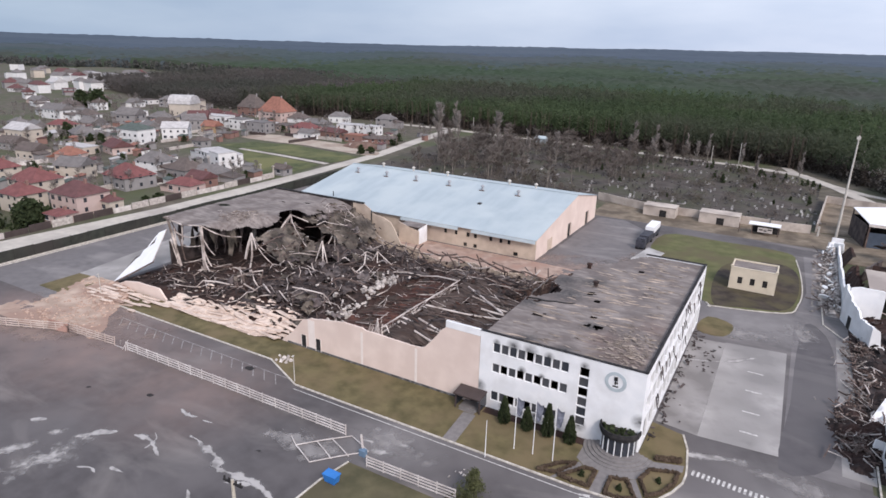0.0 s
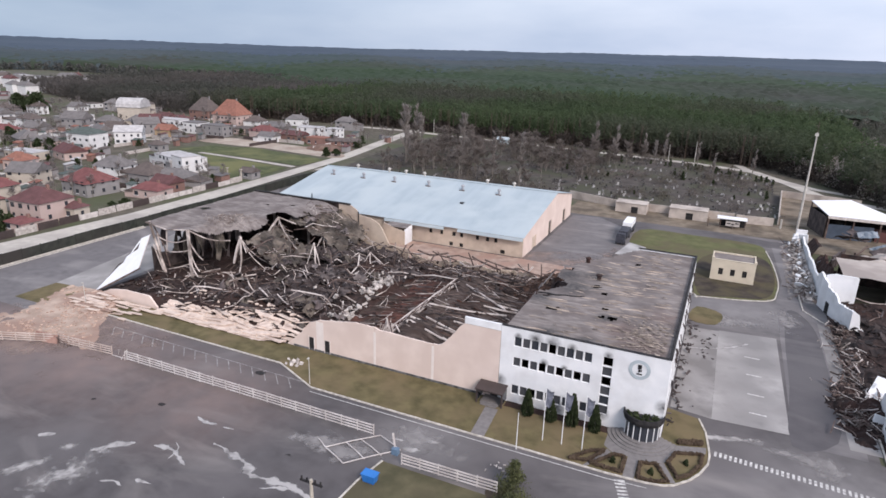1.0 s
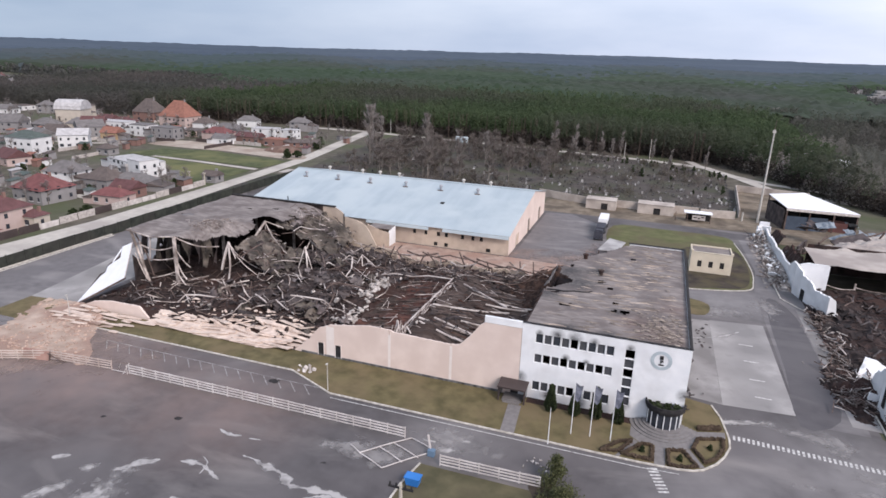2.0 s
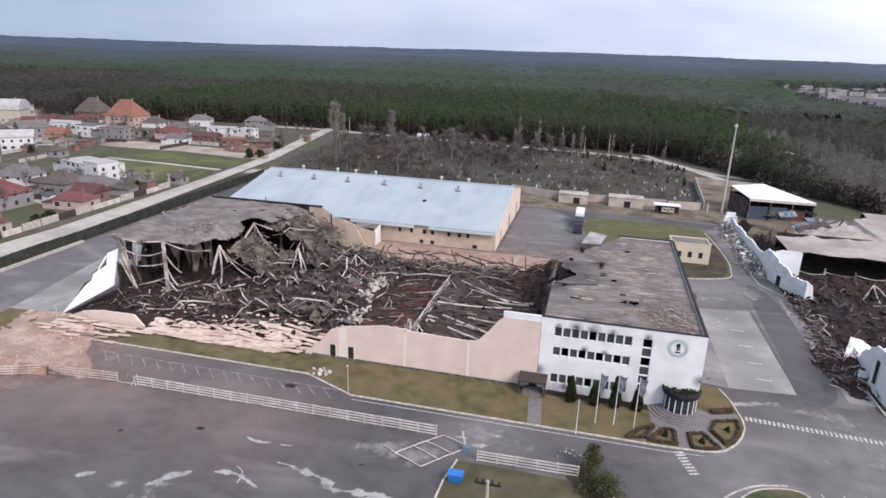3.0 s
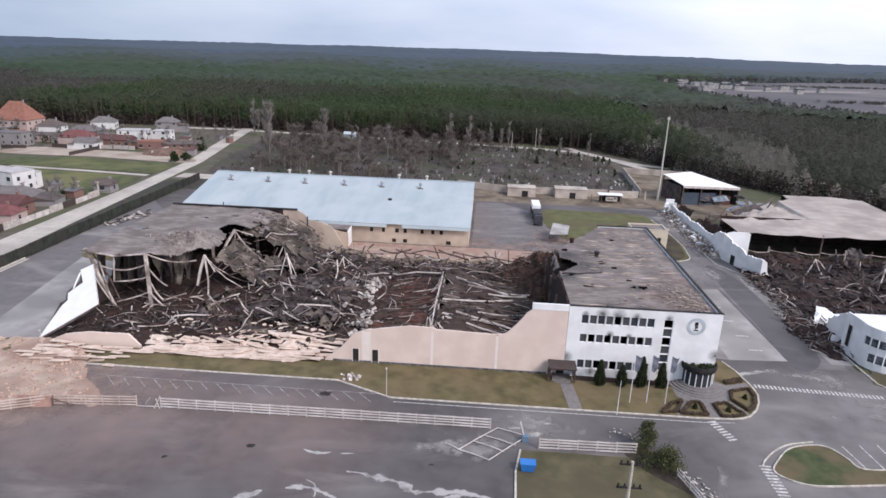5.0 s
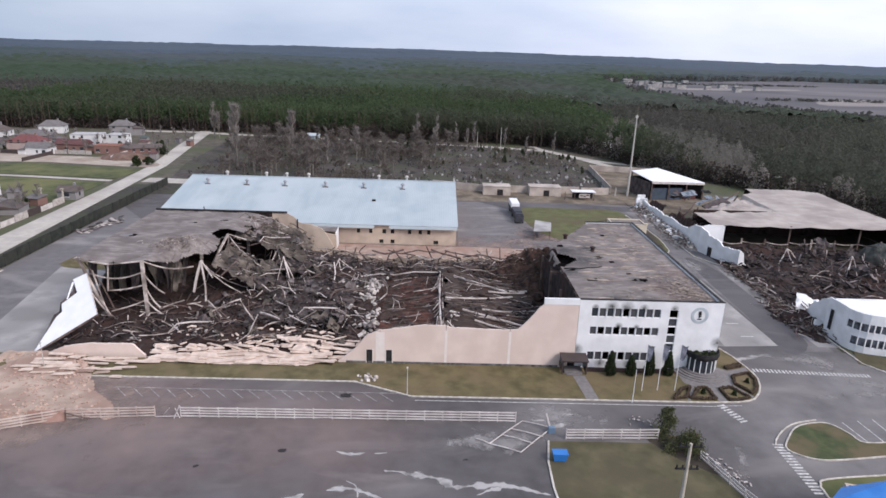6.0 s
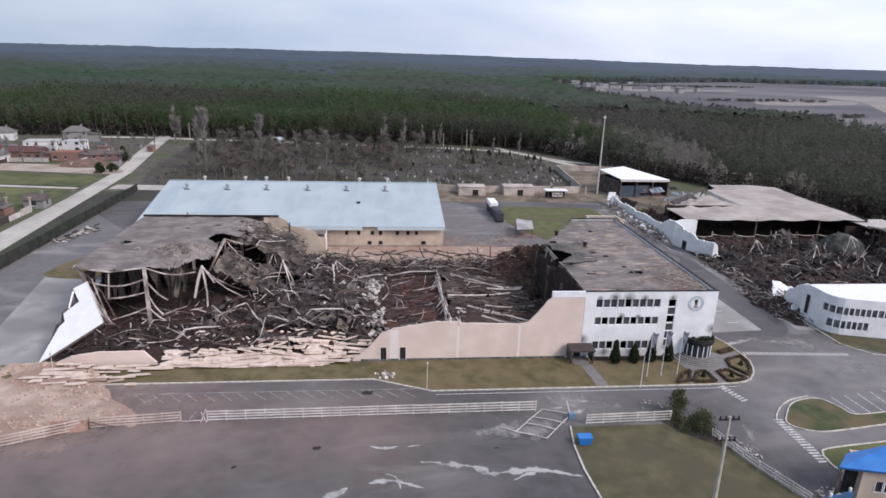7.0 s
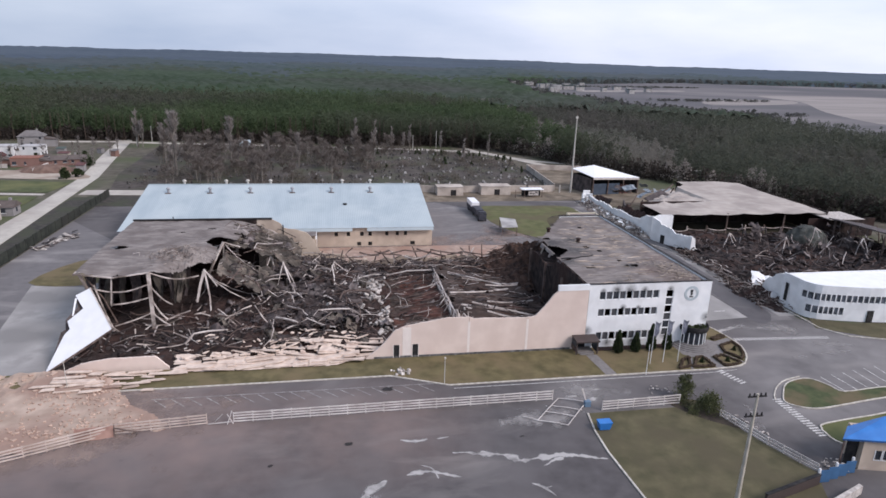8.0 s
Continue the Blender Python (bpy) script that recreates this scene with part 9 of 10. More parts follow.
HOUSES = [(-157, 33, 13, 11, 6.0, "hip", 2, 1, 2, 3.4), (-172, 24, 10, 9, 5.5, "hip", 1, 0, 2, 3.0), (-149.5, 38, 5, 5, 3.4, "hip", 1, 1, 2, 1.6), (-149, 22, 7, 6, 2.8, "hip", 2, 0, 0, 1.2), (-189, 37, 13, 11, 5.5, "hip", 1, 0, 5, 3.6), (-175, 62, 14, 12, 4.6, "hip", 3, 0, -4, 4.0),
          (-205, 60, 11, 9, 5, "gable", 1, 2, 20, 3.0), (-190, 84, 12, 10, 5, "hip", 0, 2, 5, 3.5), (-172, 84, 11, 10, 4, "hip", 3, 3, 0, 3.8), (-156, 78, 9, 7, 3.2, "gable", 4, 1, 0, 2.4), (-152, 68, 11, 7, 3.2, "hip", 2, 0, 4, 2.0), (-184, 110.5, 24, 11, 5.2, "flat", 0, 6, -17, 0), (-176, 106, 9, 8, 6.6, "flat", 0, 6, -17, 0), (-163, 88, 14, 9, 3.2, "hip", 3, 2, 10, 2.6),
          (-262, 126, 15, 11, 7.4, "hip", 0, 4, 4, 2.6), (-258, 147, 13, 10, 6.4, "gable", 0, 6, 40, 2.8), (-228, 138, 7, 6, 3.2, "hip", 3, 3, 0, 2), (-325, 206, 15, 12, 10.5, "vault", 1, 6, 20, 5.6), (-280, 176, 13, 10, 6, "gable", 3, 2, 60, 3.4), (-292, 190, 12, 9, 5.4, "gable", 4, 1, 30, 4), (-284, 197, 21, 9, 6.4, "flat", 0, 6, 4, 0), (-262, 196, 12, 9, 6.0, "flat", 0, 2, 0, 0),
          (-262, 174, 9, 8, 4.2, "gable", 5, 5, 10, 2.8), (-312, 254, 17, 14, 6, "hip", 4, 3, 0, 8.5), (-276, 241, 20, 15, 6.4, "hip", 2, 5, 0, 9.4), (-243, 193, 15, 8, 6, "flat", 3, 2, 0, 0), (-216, 202, 15, 10, 4.4, "hip", 2, 0, 0, 2.8), (-199, 222, 14, 9, 5.4, "flat", 0, 6, 10, 0), (-196, 203, 14, 7, 3.6, "gable", 4, 1, 0, 2), (-178, 200, 11, 7, 3.6, "flat", 4, 5, 5, 0), (-226, 224, 16, 9, 4.2, "hip", 3, 2, 0, 2.4), (-186, 226, 9, 8, 5, "flat", 0, 6, 0, 0), (-205, 192, 10, 7, 3.4, "gable", 0, 2, 0, 2),
          (-163, 205, 13, 8, 2.6, "gable", 4, 3, 20, 1.4), (-345, 226, 17, 13, 10, "hip", 1, 3, 10, 3.4), (-330, 170, 14, 10, 6, "gable", 3, 2, 15, 4), (-352, 186, 20, 9, 5.2, "flat", 0, 6, 0, 0), (-388, 158, 22, 10, 5.8, "gable", 0, 2, 0, 3.6), (-302, 92, 14, 10, 7.2, "gable", 1, 6, 5, 3), (-235, 76, 10, 8, 4, "hip", 2, 5, 8, 3), (-222, 42, 11, 9, 5, "hip", 1, 0, 0, 3.2), (-256, 92, 18, 8, 3.2, "flat", 1, 6, 3, 0), (-318, 60, 13, 10, 6.4, "hip", 0, 2, 0, 3.4), (-286, 40, 12, 9, 5.4, "gable", 2, 0, 10, 3),
          (-146.5, 110, 6, 5, 2.8, "gable", 3, 3, 0, 1.6)]
for a in HOUSES:
    house(*a)
taken = [(a[0], a[1]) for a in HOUSES]
for i in range(1600):
    x, y = T.uniform(-620, -150), T.uniform(-20, 262)
    if (x > -238 and y < 135) or y > 262 + (x + 200) * -0.03 or (x > -230 and 112 < y < 184) or (x > -200 and y > 160) or (x < -440 and y < 60):
        continue
    if any(math.hypot(x - a, y - b) < (16 if x > -330 else 19) for a, b in taken):
        continue
    if len(taken) > 128:
        break
    taken.append((x, y))
    house(x, y, T.uniform(9, 14), T.uniform(8, 11), T.choice((3.0, 3.4, 4.2, 5.4)), T.choice(("hip", "gable", "gable", "hip", "flat")), T.choice((0, 0, 1, 2, 3, 3, 3)), T.choice((0, 1, 2, 2, 2, 3, 3, 3)), T.uniform(-20, 20))
# garden fences and walls
for i in range(70):
    x, y = taken[i % len(taken)]
    if x < -330:
        continue
    L = T.uniform(10, 22)
    a = T.choice((0, 90)) + T.gauss(0, 5)
    if x > -164:
        continue
    o = solo("garden_wall", Shape().box(-L / 2, -0.12, -0.1, L / 2, 0.12, T.uniform(1.2, 2.0)), T.choice((M_FENCE, M_CHUNK, M_BROWN)), "low garden wall between village plots", "wall", "garden walls", "structure")
    o.matrix_basis = pose(x + T.uniform(-12, 12), y - T.uniform(7, 11), 0, 0, 0, a)
for y in [-20 + 6.2 * i for i in range(20)]:
    k = T.random()
    o = solo("street_fence", Shape().box(0, 0, -0.1, 0.15, 5.9, 1.5 if k < 0.7 else 2.0), M_FENCE if k < 0.5 else (M_BROWN if k < 0.8 else M_CHUNK), "street fence panel of a village garden", "fence", "street fences")
    o.location = (-145.4, y, 0)
# garden sheds and parked clutter
for i in range(300):
    x, y = T.uniform(-340, -150), T.uniform(-10, 240)
    if (x > -230 and 110 < y < 186) or any(math.hypot(x - a, y - b) < 9 for a, b in taken):
        continue
    s = thing("garden_shed", "small weathered garden shed", "shed", (x, y, 0), "garden sheds")
    s.rotation_euler = (0, 0, T.uniform(-0.4, 0.4))
    w, d, h = T.uniform(2.5, 5), T.uniform(2, 4), T.uniform(2, 2.8)
    part("wall", Shape().box(-w / 2, -d / 2, -0.1, w / 2, d / 2, h), WALLS[T.choice((0, 1, 3, 3, 4, 3))], s)
    part("roof", Shape().add([(-w / 2 - 0.3, -d / 2 - 0.3, h), (w / 2 + 0.3, -d / 2 - 0.3, h), (w / 2 + 0.3, d / 2 + 0.3, h + 0.6), (-w / 2 - 0.3, d / 2 + 0.3, h + 0.6), (-w / 2 - 0.3, -d / 2 - 0.3, h + 0.12), (w / 2 + 0.3, -d / 2 - 0.3, h + 0.12), (w / 2 + 0.3, d / 2 + 0.3, h + 0.72), (-w / 2 - 0.3, d / 2 + 0.3, h + 0.72)], [(3, 2, 1, 0), (4, 5, 6, 7), (0, 1, 5, 4), (1, 2, 6, 5), (2, 3, 7, 6), (3, 0, 4, 7)]), T.choice(ROOFS), s)
# far houses of the town
for i in range(150):
    x, y = T.uniform(-1150, -540), T.uniform(90, 440)
    house(x, y, T.uniform(12, 22), T.uniform(10, 14), T.uniform(5, 9), T.choice(("gable", "hip", "flat")), T.choice((0, 0, 1, 3)), T.choice((2, 3, 6, 1, 2)), T.uniform(-20, 20), None, True)
heap = Shape().grid([-178 + 26 * i / 40 for i in range(41)], [178 + 18 * i / 30 for i in range(31)], lambda x, y: max(-0.08, 2.6 * (1 - ((x + 165) / 11) ** 2 - ((y - 187) / 7) ** 2) + 0.6 * fbm(x, y, 0.3, 4)))
solo("earth_heap", heap, M_BROWNSOIL, "long heap of dark brown dug earth", "earth heap", kind="structure")

# ---- trees and woods ----
W = random.Random(11)
rng = np.random.default_rng(3)


def bare_tree(h, spread, seed, narrow=False):
    """Trunk with limbs, and a crown of fine bare twigs."""
    rr = random.Random(seed)
    wood, twig = Shape(), Shape()
    wood.tube([(0, 0, -0.1), (rr.gauss(0, 0.15), rr.gauss(0, 0.15), h * 0.5), (rr.gauss(0, 0.3), rr.gauss(0, 0.3), h * 0.95)], 0.02 * h, 0.04, 5)
    for i in range(22 if narrow else 14):
        z = h * rr.uniform(0.2 if narrow else 0.3, 0.85)
        a, L = rr.uniform(0, 6.283), spread * rr.uniform(0.5, 1.0) * (1.15 - 0.6 * z / h)
        up = L * (2.2 if narrow else 0.8)
        e = Vector((L * math.cos(a), L * math.sin(a), min(h, z + up)))
        m = Vector((0, 0, z)).lerp(e, 0.5) + Vector((rr.gauss(0, 0.2), rr.gauss(0, 0.2), 0))
        wood.tube([(0, 0, z), m, e], 0.007 * h, 0.03, 3)
        for k in range(95 if narrow else 84):
            b = Vector((0, 0, z)).lerp(e, rr.uniform(0.3, 1.0))
            d = Vector((rr.gauss(0, 0.7), rr.gauss(0, 0.7), rr.uniform(0.1, 1.2) * (1.8 if narrow else 1))) * spread * 0.36
            s = Vector((rr.gauss(0, 1), rr.gauss(0, 1), rr.gauss(0, 0.4))).normalized() * (0.06 if narrow else 0.045)
            twig.add([b - s, b + s, b + d], [(0, 1, 2)])
    return wood.mesh("trunk"), twig.mesh("crown")


BARE = [bare_tree(10, 2.6, 1), bare_tree(8, 2.4, 2), bare_tree(12, 2.6, 3), bare_tree(17, 1.9, 4, True), bare_tree(14, 1.6, 5, True)]


def plant(kind, x, y, s, label, group):
    wood, twig = BARE[kind]
    t = thing("tree", label, "tree", (x, y, -0.05), group)
    t.rotation_euler, t.scale = (0, 0, W.uniform(0, 6.28)), (s, s, s * W.uniform(0.9, 1.1))
    part("trunk", wood, M_BARK, t)
    part("crown", twig, M_PALETWIG if kind > 2 else M_GRAVETWIG, t)


def in_yard(x, y):
    return y > 146 and y < 276 - 0.12 * (x + 130) - (0.6 * max(0, x - 0)) and -127 < x < 44


n = 0
while n < 150:
    x, y = W.uniform(-127, 44), W.uniform(146, 276)
    # they stand in groves, thinner towards the open graves in the east
    if not in_yard(x, y + 12) or fbm(x, y, 0.03, 4) < -0.12 + 0.2 * (x > -25) or (x > -10 and n % 3):
        n += 0.02
        continue
    n += 1
    plant(W.choice((0, 1, 2, 0, 1)), x, y, W.uniform(0.7, 1.3), "leafless brown tree among the graves", "cemetery trees")
for x, y, k, s in ((-149, 260, 4, 1.4), (-146, 258, 3, 0.9), (-110.5, 174, 3, 1.65), (-105, 173, 2, 1.3), (-113, 180, 4, 1.2), (-92, 198, 3, 1.3), (-89, 200, 2, 1.2), (-76, 198, 4, 1.0), (-62, 198, 3, 0.95), (-58, 202, 2, 1.1), (-35, 229, 4, 1.35), (-25, 229, 4, 1.3), (-13.5, 250, 4, 0.9), (-4, 250, 4, 0.95), (-8, 244, 3, 0.7), (20, 216, 4, 0.8), (12, 240, 4, 0.8), (-128, 225, 3, 0.9), (36, 228, 4, 0.8), (-122, 205, 2, 1.3)):
    plant(k, x, y, s * 1.05, "tall narrow leafless poplar", "poplars")
# garden trees of the village, too many to tell apart
gt_w, gt_t = [], []
for i in range(620):
    x, y = W.uniform(-460, -148), W.uniform(-15, 255)
    if (x > -232 and 112 < y < 186) or any(math.hypot(x - a, y - b) < 8 for a, b in taken):
        continue
    s, a, k = W.uniform(0.45, 0.9), W.uniform(0, 6.28), W.choice((0, 1, 2))
    for src, dst in zip(BARE[k], (gt_w, gt_t)):
        co = np.array([v.co[:] for v in src.vertices]) * s
        co = np.stack([co[:, 0] * math.cos(a) - co[:, 1] * math.sin(a) + x, co[:, 0] * math.sin(a) + co[:, 1] * math.cos(a) + y, co[:, 2] - 0.05], 1)
        if dst is gt_t:
            # every second twig is enough for these small trees
            co = co.reshape(-1, 3, 3)[::2].reshape(-1, 3)
            dst.append((co, [(3 * k_, 3 * k_ + 1, 3 * k_ + 2) for k_ in range(len(co) // 3)]))
        else:
            dst.append((co, [tuple(p.vertices) for p in src.polygons]))
for name, lots, m, label in (("garden_tree_trunks", gt_w, M_BARK, "trunks of leafless garden trees"), ("garden_tree_crowns", gt_t, M_TWIG, "bare crowns of garden trees between houses")):
    s = Shape()
    for co, fs in lots:
        s.add(co.tolist(), fs)
    solo(name, s, m, label, "tree", kind="stuff")


def leafy(h, r, n, seed, size=0.3, squash=1.0):
    rr, s = random.Random(seed), Shape()
    blobs = []
    for _ in range(16):
        z = rr.uniform(0.12, 0.95)
        blobs.append((rr.gauss(0, r * 0.42 * (1.1 - z)), rr.gauss(0, r * 0.42 * (1.1 - z)), h * z, r * rr.uniform(0.3, 0.62) * (1.15 - 0.7 * z)))
    for i in range(n):
        bx, by, bz, br = rr.choice(blobs)
        d = Vector((rr.gauss(0, 1), rr.gauss(0, 1), rr.gauss(0, 1))).normalized() * br * rr.uniform(0.35, 1.25)
        c = Vector((bx, by, max(0.2, bz))) + Vector((d.x, d.y, d.z * squash))
        c.z = max(c.z, 0.15)
        e = Euler((rr.uniform(0, 3), rr.uniform(0, 3), rr.uniform(0, 3))).to_matrix()
        k = size * rr.uniform(0.6, 1.3)
        s.add([c + e @ Vector(p) for p in ((-k, -k * 0.5, 0), (k, -k * 0.5, 0.05), (k * 0.7, k * 0.6, 0), (-k * 0.6, k * 0.5, 0.06))], [(0, 1, 2, 3)])
    return s


for x, y, h, r, nn in ((7.6, -19.2, 4.2, 2.3, 2600), (9.2, -23.4, 3.3, 2.8, 2800)):
    t = thing("tree", "bushy dark green conifer at the roadside lawn", "tree", (x, y, 0), "roadside conifers")
    part("trunk", Shape().tube([(0, 0, -0.1), (0.1, 0, h * 0.5), (0, 0.1, h * 0.8)], 0.16, 0.05, 6), M_BARK, t)
    part("crown", leafy(h, r, nn, int(x), 0.11), M_BUSH, t)
for x, y, h, r in ((-158, 8, 6, 4), (-152, 12, 5, 3), (-166, 6, 6, 4), (-172, 12, 5.4, 4), (-160, -4, 6, 4), (-156, 18, 6, 5), (-162, 20, 5, 4), (-264, 108, 6, 4), (-229, 139, 4, 2.6), (-276, 110, 5, 3), (-310, 118, 7, 4), (-152, 170, 4, 2.6), (-148, 172, 4, 2.4), (-420, 205, 12, 8), (-432, 212, 13, 9), (-440, 205, 12, 8), (-147, 48, 3, 2), (-148.5, 54, 3, 2)):
    t = thing("bush", "dense dark evergreen bush by the houses", "bush", (x, y, 0), "garden evergreens")
    part("stem", Shape().tube([(0, 0, -0.1), (0, 0, h * 0.6)], 0.14, 0.05, 5), M_BARK, t)
    part("foliage", leafy(h, r, 700, int(-x), 0.14 * r), M_SHRUB, t)

for i in range(130):
    x, y = W.uniform(-330, -148), W.uniform(-12, 230)
    if (x > -235 and 104 < y < 192) or any(math.hypot(x - a, y - b) < 9 for a, b in taken):
        continue
    h = W.uniform(1.6, 4.2)
    t = thing("bush", "dark evergreen garden bush", "bush", (x, y, 0), "garden evergreens")
    part("stem", Shape().tube([(0, 0, -0.1), (0, 0, h * 0.6)], 0.1, 0.04, 5), M_BARK, t)
    part("foliage", leafy(h, h * W.uniform(0.4, 0.8), 260, i + 50, 0.3), M_SHRUB, t)

# dark clipped conifers among the eastern graves and along the track
for i in range(44):
    x = W.uniform(-48, 46)
    y = (252 - 0.22 * max(0, x - 5) ** 1.25 - 0.12 * (x + 30) - abs(W.gauss(0, 7)) - 3) if i < 30 else W.uniform(160, 235)
    h = W.uniform(1.6, 3.8)
    t = thing("conifer", "small dark conifer among the graves", "shrub", (x, y, -0.05), "cemetery conifers")
    part("stem", Shape().tube([(0, 0, -0.1), (0, 0, h * 0.7)], 0.08, 0.03, 5), M_BARK, t)
    part("foliage", leafy(h, h * 0.32, 130, i + 300, 0.28), M_SHRUB, t)

# gravestones, crosses and low fences
gs, gw = Shape(), Shape()
n = 0
while n < 1150:
    x, y = W.uniform(-127, 44), W.uniform(147, 274)
    if not in_yard(x, y):
        continue
    n += 1
    h, w = W.uniform(0.5, 1.2), W.uniform(0.22, 0.42)
    m = Matrix.Translation((x, y, -0.05)) @ Euler((0, 0, W.gauss(0, 0.15))).to_matrix().to_4x4()
    if x < -45 and W.random() < 0.6:
        continue
    tgt = gw if W.random() < 0.07 + (0.15 if x > -30 else 0) else gs
    tgt.box(-w, -0.1, 0, w, 0.1, h, m)
    if W.random() < 0.5:
        tgt.box(-w, -1.9, 0, w, -0.11, 0.3, m)
    if W.random() < 0.3:
        gs.box(-1.3, -2.2, 0.4, 1.3, -2.1, 0.5, m).box(-1.3, -2.2, 0, -1.2, -2.1, 0.8, m).box(1.2, -2.2, 0, 1.3, -2.1, 0.8, m)
solo("gravestones", gs, M_STONE, "rows of dark gravestones under bare trees", "gravestone", kind="stuff")
solo("pale_gravestones", gw, M_STONEW, "scattered pale gravestones under bare trees", "gravestone", kind="stuff")
ck = thing("small_chapel", "small pale blue hut at the cemetery's edge", "hut", (-94, 262, 0))
part("wall", Shape().box(-3, -2, 0, 3, 2, 2.8), M_BLUEROOF, ck)
part("roof", Shape().add([(-3.4, -2.4, 2.7), (3.4, -2.4, 2.7), (3.4, 2.4, 2.7), (-3.4, 2.4, 2.7), (-3.4, 0, 4), (3.4, 0, 4)], [(3, 2, 1, 0), (0, 1, 5, 4), (2, 3, 4, 5), (1, 2, 5), (3, 0, 4)]), M_BLUEROOF, ck)
for x, y, h in ((10.5, 246, 12), (-2, 250, 9), (-150, 262, 10), (-147, 280, 9)):
    lp = thing("lamp_post", "thin pale roadside pole", "utility pole", (x, y, 0), "lamp posts")
    part("shaft", Shape().tube([(0, 0, -0.1), (0, 0, h)], 0.2, 0.12, 5), M_CONCPOLE, lp)


# forest: single trees near its edge, a rough canopy beyond
def leaves_mesh(name, centre, axis_u, axis_v):
    """One mesh out of many small three-cornered leaves."""
    v = np.stack([centre - axis_u - axis_v, centre + axis_u - axis_v, centre + axis_v * 1.2], 1).reshape(-1, 3)
    me = bpy.data.meshes.new(name)
    k = len(centre)
    me.vertices.add(3 * k)
    me.vertices.foreach_set("co", v.astype(np.float32).ravel())
    me.loops.add(3 * k)
    me.loops.foreach_set("vertex_index", np.arange(3 * k, dtype=np.int32))
    me.polygons.add(k)
    me.polygons.foreach_set("loop_start", np.arange(0, 3 * k, 3, dtype=np.int32))
    me.update()
    me.validate()
    return me


def edge_y(x):
    """Where the forest begins, for each x."""
    return np.interp(x, [-1500, -620, -430, -338, -200, 10, 40, 60, 80, 100, 116, 124, 140, 180, 260, 500], [420, 330, 262, 268, 288, 268, 260, 232, 186, 160, 132, 104, 86, 62, 30, -10])


CLEAR = [(62, 266), (73, 265), (100, 283), (87, 304), (67, 256), (78, 256), (102, 272), (90, 292), (96, 265)]


FX, FY = [350, 325, 330, 308, 275, 234, 238, 300], [250, 264, 340, 407, 460, 698, 914, 1300]


def in_field(x, y):
    """Open fields east of the forest."""
    return (x > np.interp(y, FY, FX) + 14 * np.sin(y / 31.0)) & (y > 262 + 8 * np.sin(x / 23.0))


def wood_layer(name, pts, h, n_leaf, crown_from, r, size, material, label, squat=1.0):
    k = len(pts)
    hh = h * rng.uniform(0.7, 1.15, k)
    t = rng.random((k, n_leaf))
    z = hh[:, None] * (crown_from + (1 - crown_from) * t)
    rad = r * (1 - 0.75 * t ** 1.5) * np.sqrt(rng.random((k, n_leaf)))
    a = rng.uniform(0, 2 * np.pi, (k, n_leaf))
    c = np.stack([pts[:, :1] + rad * np.cos(a), pts[:, 1:] + rad * np.sin(a), z], -1).reshape(-1, 3)
    u = rng.normal(size=c.shape)
    u[:, 2] *= 0.5
    u /= np.linalg.norm(u, axis=1)[:, None]
    w = np.cross(u, rng.normal(size=c.shape))
    w /= np.linalg.norm(w, axis=1)[:, None]
    s = size * rng.uniform(0.6, 1.3, (len(c), 1))
    return tagged(part(name, leaves_mesh(name, c, u * s, w * s), material), label, "forest", kind="stuff")


# brown scrub grown over the graves, in drifts
g_ = np.random.default_rng(17)
spots = [(x, y) for x, y in zip(g_.uniform(-134, 46, 2600), g_.uniform(147, 276, 2600)) if in_yard(max(x, -126), y) and fbm(x, y, 0.035, 9) + 0.5 * fbm(x, y, 0.12, 4) > 0.05 + 0.004 * max(0, x + 20)]
tagged(wood_layer("cemetery_scrub", np.array(spots), 3.0, 52, 0.0, 2.3, 0.17, M_SCRUB, "brown leafless scrub over the graves", 1.0), category="shrubs")


def scatter(n, x0, x1, d0, d1, seed):
    g = np.random.default_rng(seed)
    x = g.uniform(x0, x1, n)
    y = edge_y(x) + d0 + (d1 - d0) * g.random(n) ** 1.0
    keep = np.ones(n, dtype=bool)
    for a, b in CLEAR:
        keep &= np.hypot(x - a, y - b) > 8
    keep &= ~in_field(x, y)
    return np.stack([x, y], 1)[keep]


pts = scatter(5200, -640, 90, 0, 75, 1)
def leafless(p):
    """Towards the town the pines give way to bare broadleaved trees."""
    return np.array([0.8 * fbm(x, y, 0.008, 7) + (-345 - x) / 70 > 0 for x, y in p])


west = leafless(pts)
wood_layer("pine_forest_edge", pts[~west], 15.5, 92, 0.42, 3.2, 0.42, M_PINE, "dense pine forest behind the cemetery")
wood_layer("bare_wood_edge", pts[west], 12.5, 80, 0.1, 3.4, 0.42, M_DUSKWOOD, "bare brown wood behind the village")
pts = scatter(11500, -640, 90, 70, 330, 12)
depth = pts[:, 1] - edge_y(pts[:, 0])
pts = pts[rng.random(len(pts)) < np.clip((345 - depth) / 150, 0, 1)]
west = leafless(pts)
wood_layer("pine_forest", pts[~west], 15.8, 52, 0.5, 3.9, 0.55, M_PINE, "dense pine forest stretching back from its edge")
wood_layer("bare_wood", pts[west], 13.5, 48, 0.4, 3.9, 0.5, M_DUSKWOOD, "bare brown wood behind the village")
pts2 = scatter(240, -330, 45, -3, 14, 2)
tr = Shape()
for x, y in pts2:
    tr.tube([(x, y, -0.1), (x, y, 15)], 0.2, 0.1, 3)
solo("pine_trunks", tr, M_PINETRUNK, "slender pine trunks along the forest's edge", "forest", kind="stuff")
pts = scatter(9800, 50, 520, 0, 420, 5)
olive = np.array([0.7 * fbm(x, y, 0.012, 2) + (x - 108) / 60 > 0 for x, y in pts])
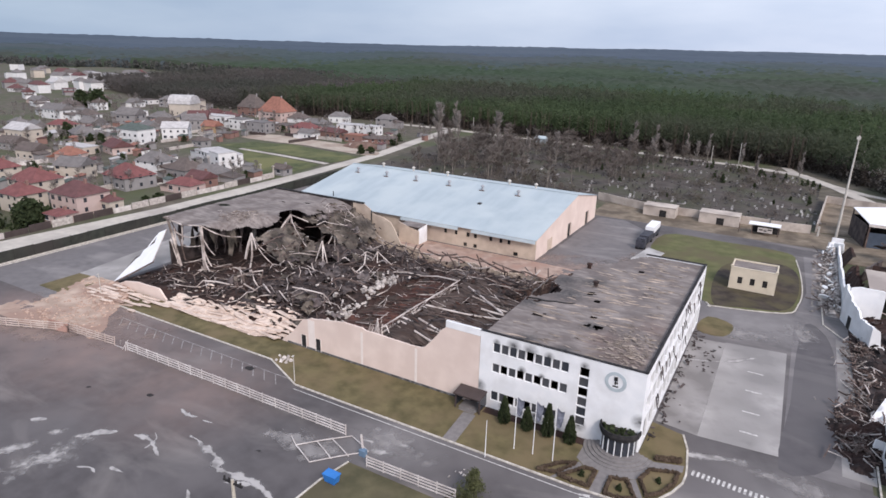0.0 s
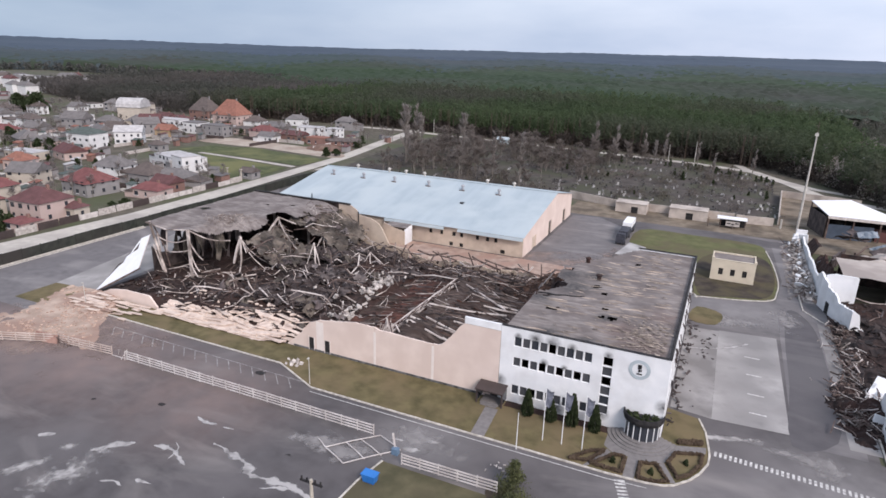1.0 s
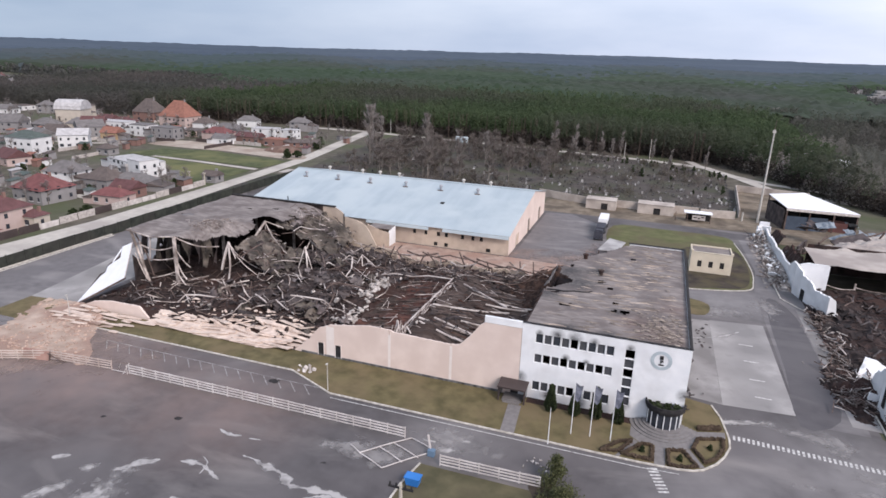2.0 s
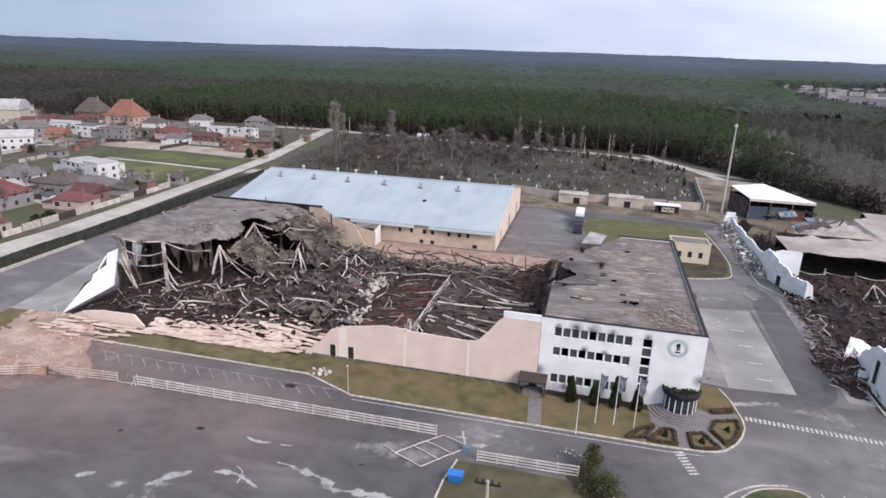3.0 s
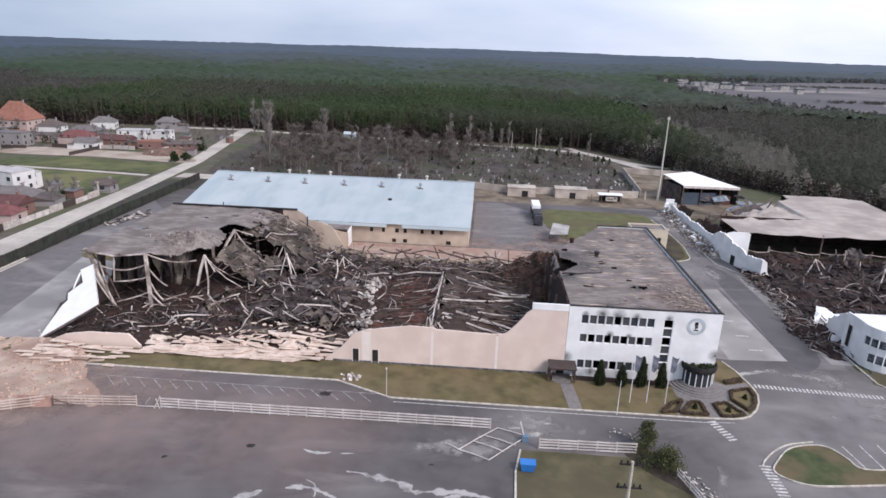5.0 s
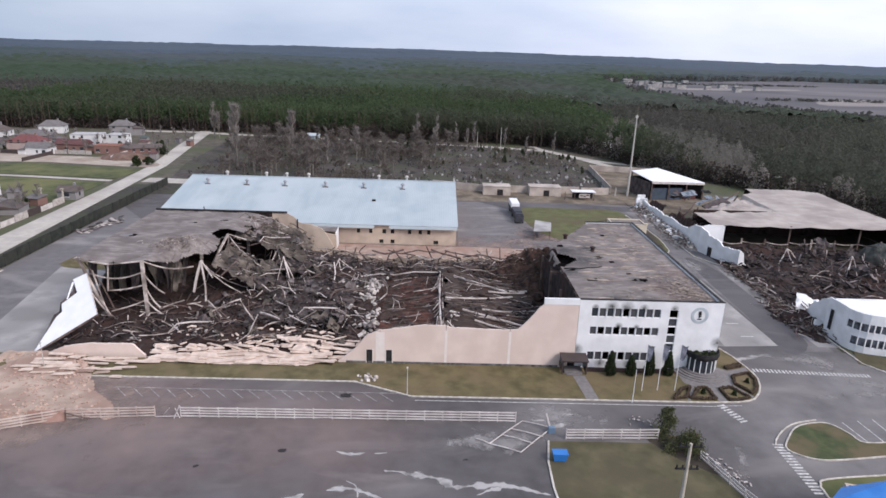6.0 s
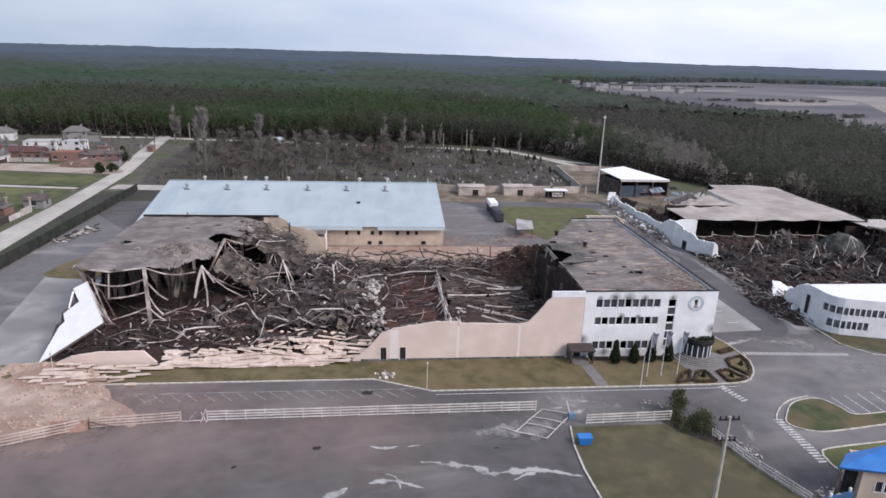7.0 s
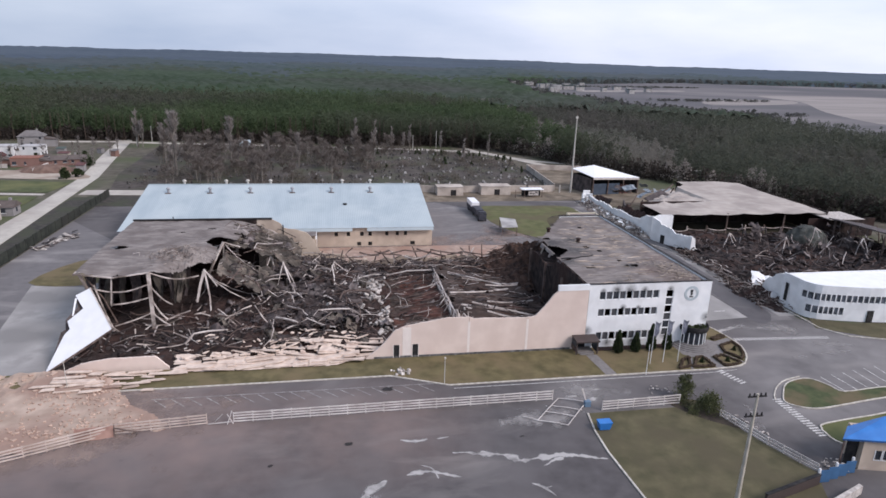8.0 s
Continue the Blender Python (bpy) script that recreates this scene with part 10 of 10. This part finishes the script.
wood_layer("leafless_wood", pts[~olive], 11, 110, 0.1, 3.2, 0.32, M_BROWNWOOD, "leafless brownish wood behind the halls")
wood_layer("mixed_wood", pts[olive], 13, 64, 0.12, 3.4, 0.45, M_OLIVEWOOD, "dull olive mixed wood behind the halls")
pts = scatter(2000, -330, 200, 0, 16, 6)
wood_layer("undergrowth", pts, 7.5, 40, 0.02, 2.2, 0.42, M_UNDERWOOD, "leafless undergrowth along the forest's edge")

# canopy farther out, in rings round the place
ang = np.radians(np.linspace(-25, 205, 620))
rad = np.concatenate([np.linspace(560, 1100, 60), np.geomspace(1115, 5100, 90)])
A2, R2 = np.meshgrid(ang, rad)
X, Y = R2 * np.cos(A2), -90 + R2 * np.sin(A2)
Z = 13.4 + rng.normal(0, 1.3, X.shape) + 3 * np.sin(X / 130) * np.cos(Y / 170)
Z *= np.clip((Y - edge_y(X) - 150) / 120, 0.0, 1)
Z += np.clip((R2 - 2500) / 2600, 0, 1) ** 1.5 * (34 + 8 * np.sin(A2 * 5))
Z = np.where(Z < 0.5, -3.0, Z)
FIELD = (in_field(X, Y) & (Y < 1010 + X * 0.72) & (Y < 1690)) | ((X < -520) & (Y < 620) & (R2 < 1250))
Z = np.where(FIELD, -3.0, Z)
h, w = X.shape
idx = np.arange(h * w).reshape(h, w)
q = np.stack([idx[:-1, :-1], idx[:-1, 1:], idx[1:, 1:], idx[1:, :-1]], -1).reshape(-1, 4)
up = Z.ravel()[q] > 0
rim = q[up.any(1) & ~up.all(1)]
q = q[up.any(1)]
v = np.stack([X, Y, Z], -1).reshape(-1, 3)
# The outer two rings take the colours that have haze painted in.
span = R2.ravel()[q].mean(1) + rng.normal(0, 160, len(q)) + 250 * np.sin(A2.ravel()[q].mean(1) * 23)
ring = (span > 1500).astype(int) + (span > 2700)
for k, name, m, label in ((0, "far_forest", M_FARWOOD, "wide green pine woods"), (1, "spruce_forest", M_MIDWOOD, "wide woods farther out, painted blue-green with haze"), (2, "horizon_forest", M_HORIZON, "distant woods stretching to the horizon, painted blue-grey with haze")):
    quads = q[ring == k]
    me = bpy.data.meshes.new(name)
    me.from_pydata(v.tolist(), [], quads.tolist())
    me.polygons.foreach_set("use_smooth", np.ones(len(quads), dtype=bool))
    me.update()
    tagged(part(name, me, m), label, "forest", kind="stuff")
sheet("far_fields", [(205, 262), (900, 230), (1700, 700), (2300, 2100), (700, 1700), (205, 1500)], 0.0, M_FARFIELD, "far pale fields beyond the woods", "field", 0.1)
# ragged trees along the woods' outer rim
hx = np.random.default_rng(9)
mid = v[rim].mean(1)
mid = mid[np.hypot(mid[:, 0], mid[:, 1]) < 2600]
rimpts = np.repeat(mid[:, :2], 5, 0) + hx.normal(0, 12, (5 * len(mid), 2))
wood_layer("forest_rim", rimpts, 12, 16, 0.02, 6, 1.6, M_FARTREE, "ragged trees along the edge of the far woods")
lines = []
for x0, y0, x1, y1, k in ((330, 520, 480, 535, 50), (420, 770, 620, 800, 60), (300, 1180, 800, 1300, 120)):
    t = hx.random(k)
    lines.append(np.stack([x0 + (x1 - x0) * t + hx.normal(0, 5, k), y0 + (y1 - y0) * t + hx.normal(0, 5, k)], 1))
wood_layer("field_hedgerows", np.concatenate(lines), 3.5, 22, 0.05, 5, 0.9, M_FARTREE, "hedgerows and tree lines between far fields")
for poly in ([(500, 440), (620, 520), (820, 720), (1080, 1010), (760, 1000), (700, 820), (560, 600)], [(470, 700), (640, 760), (700, 860), (540, 820)], [(420, 1000), (640, 1090), (660, 1150), (430, 1060)]):
    sheet("pale_field", smooth(poly, 4), 0.06, M_PALEFIELD, "pale ploughed field far off", "field")
for i in range(34):
    x, y = hx.uniform(255, 560), hx.uniform(960, 1320)
    w = hx.uniform(8, 20)
    k = thing("far_building", "far pale low building among fields", "building", (x, y, 0), "far buildings")
    part("wall", Shape().box(0, 0, 0, w, 10, 7.0), M_STONEW, k)
    # Two roofs in three reuse the haze-painted wood colour.
    part("roof", Shape().box(-0.5, -0.5, 7.0, w + 0.5, 10.5, 7.8), M_MIDWOOD if i % 3 else M_STONEW, k)
for x, y, w, d, h in ((62, 266, 6, 4, 3.0), (73, 265, 4, 4, 2.6), (94, 281, 13, 5, 3.2), (84, 303, 7, 4, 3)):
    k = thing("forest_hut", "small white hut at the edge of the wood", "hut", (x, y, 0), "forest huts")
    part("wall", Shape().box(0, 0, 0, w, d, h), M_WHITE, k)
    part("roof", Shape().box(-0.3, -0.3, h, w + 0.3, d + 0.3, h + 0.3), M_METALWHITE, k)
    part("door", Shape().box(w * 0.4, -0.04, 0, w * 0.4 + 1.2, -0.005, 2.1), M_DARK, k)
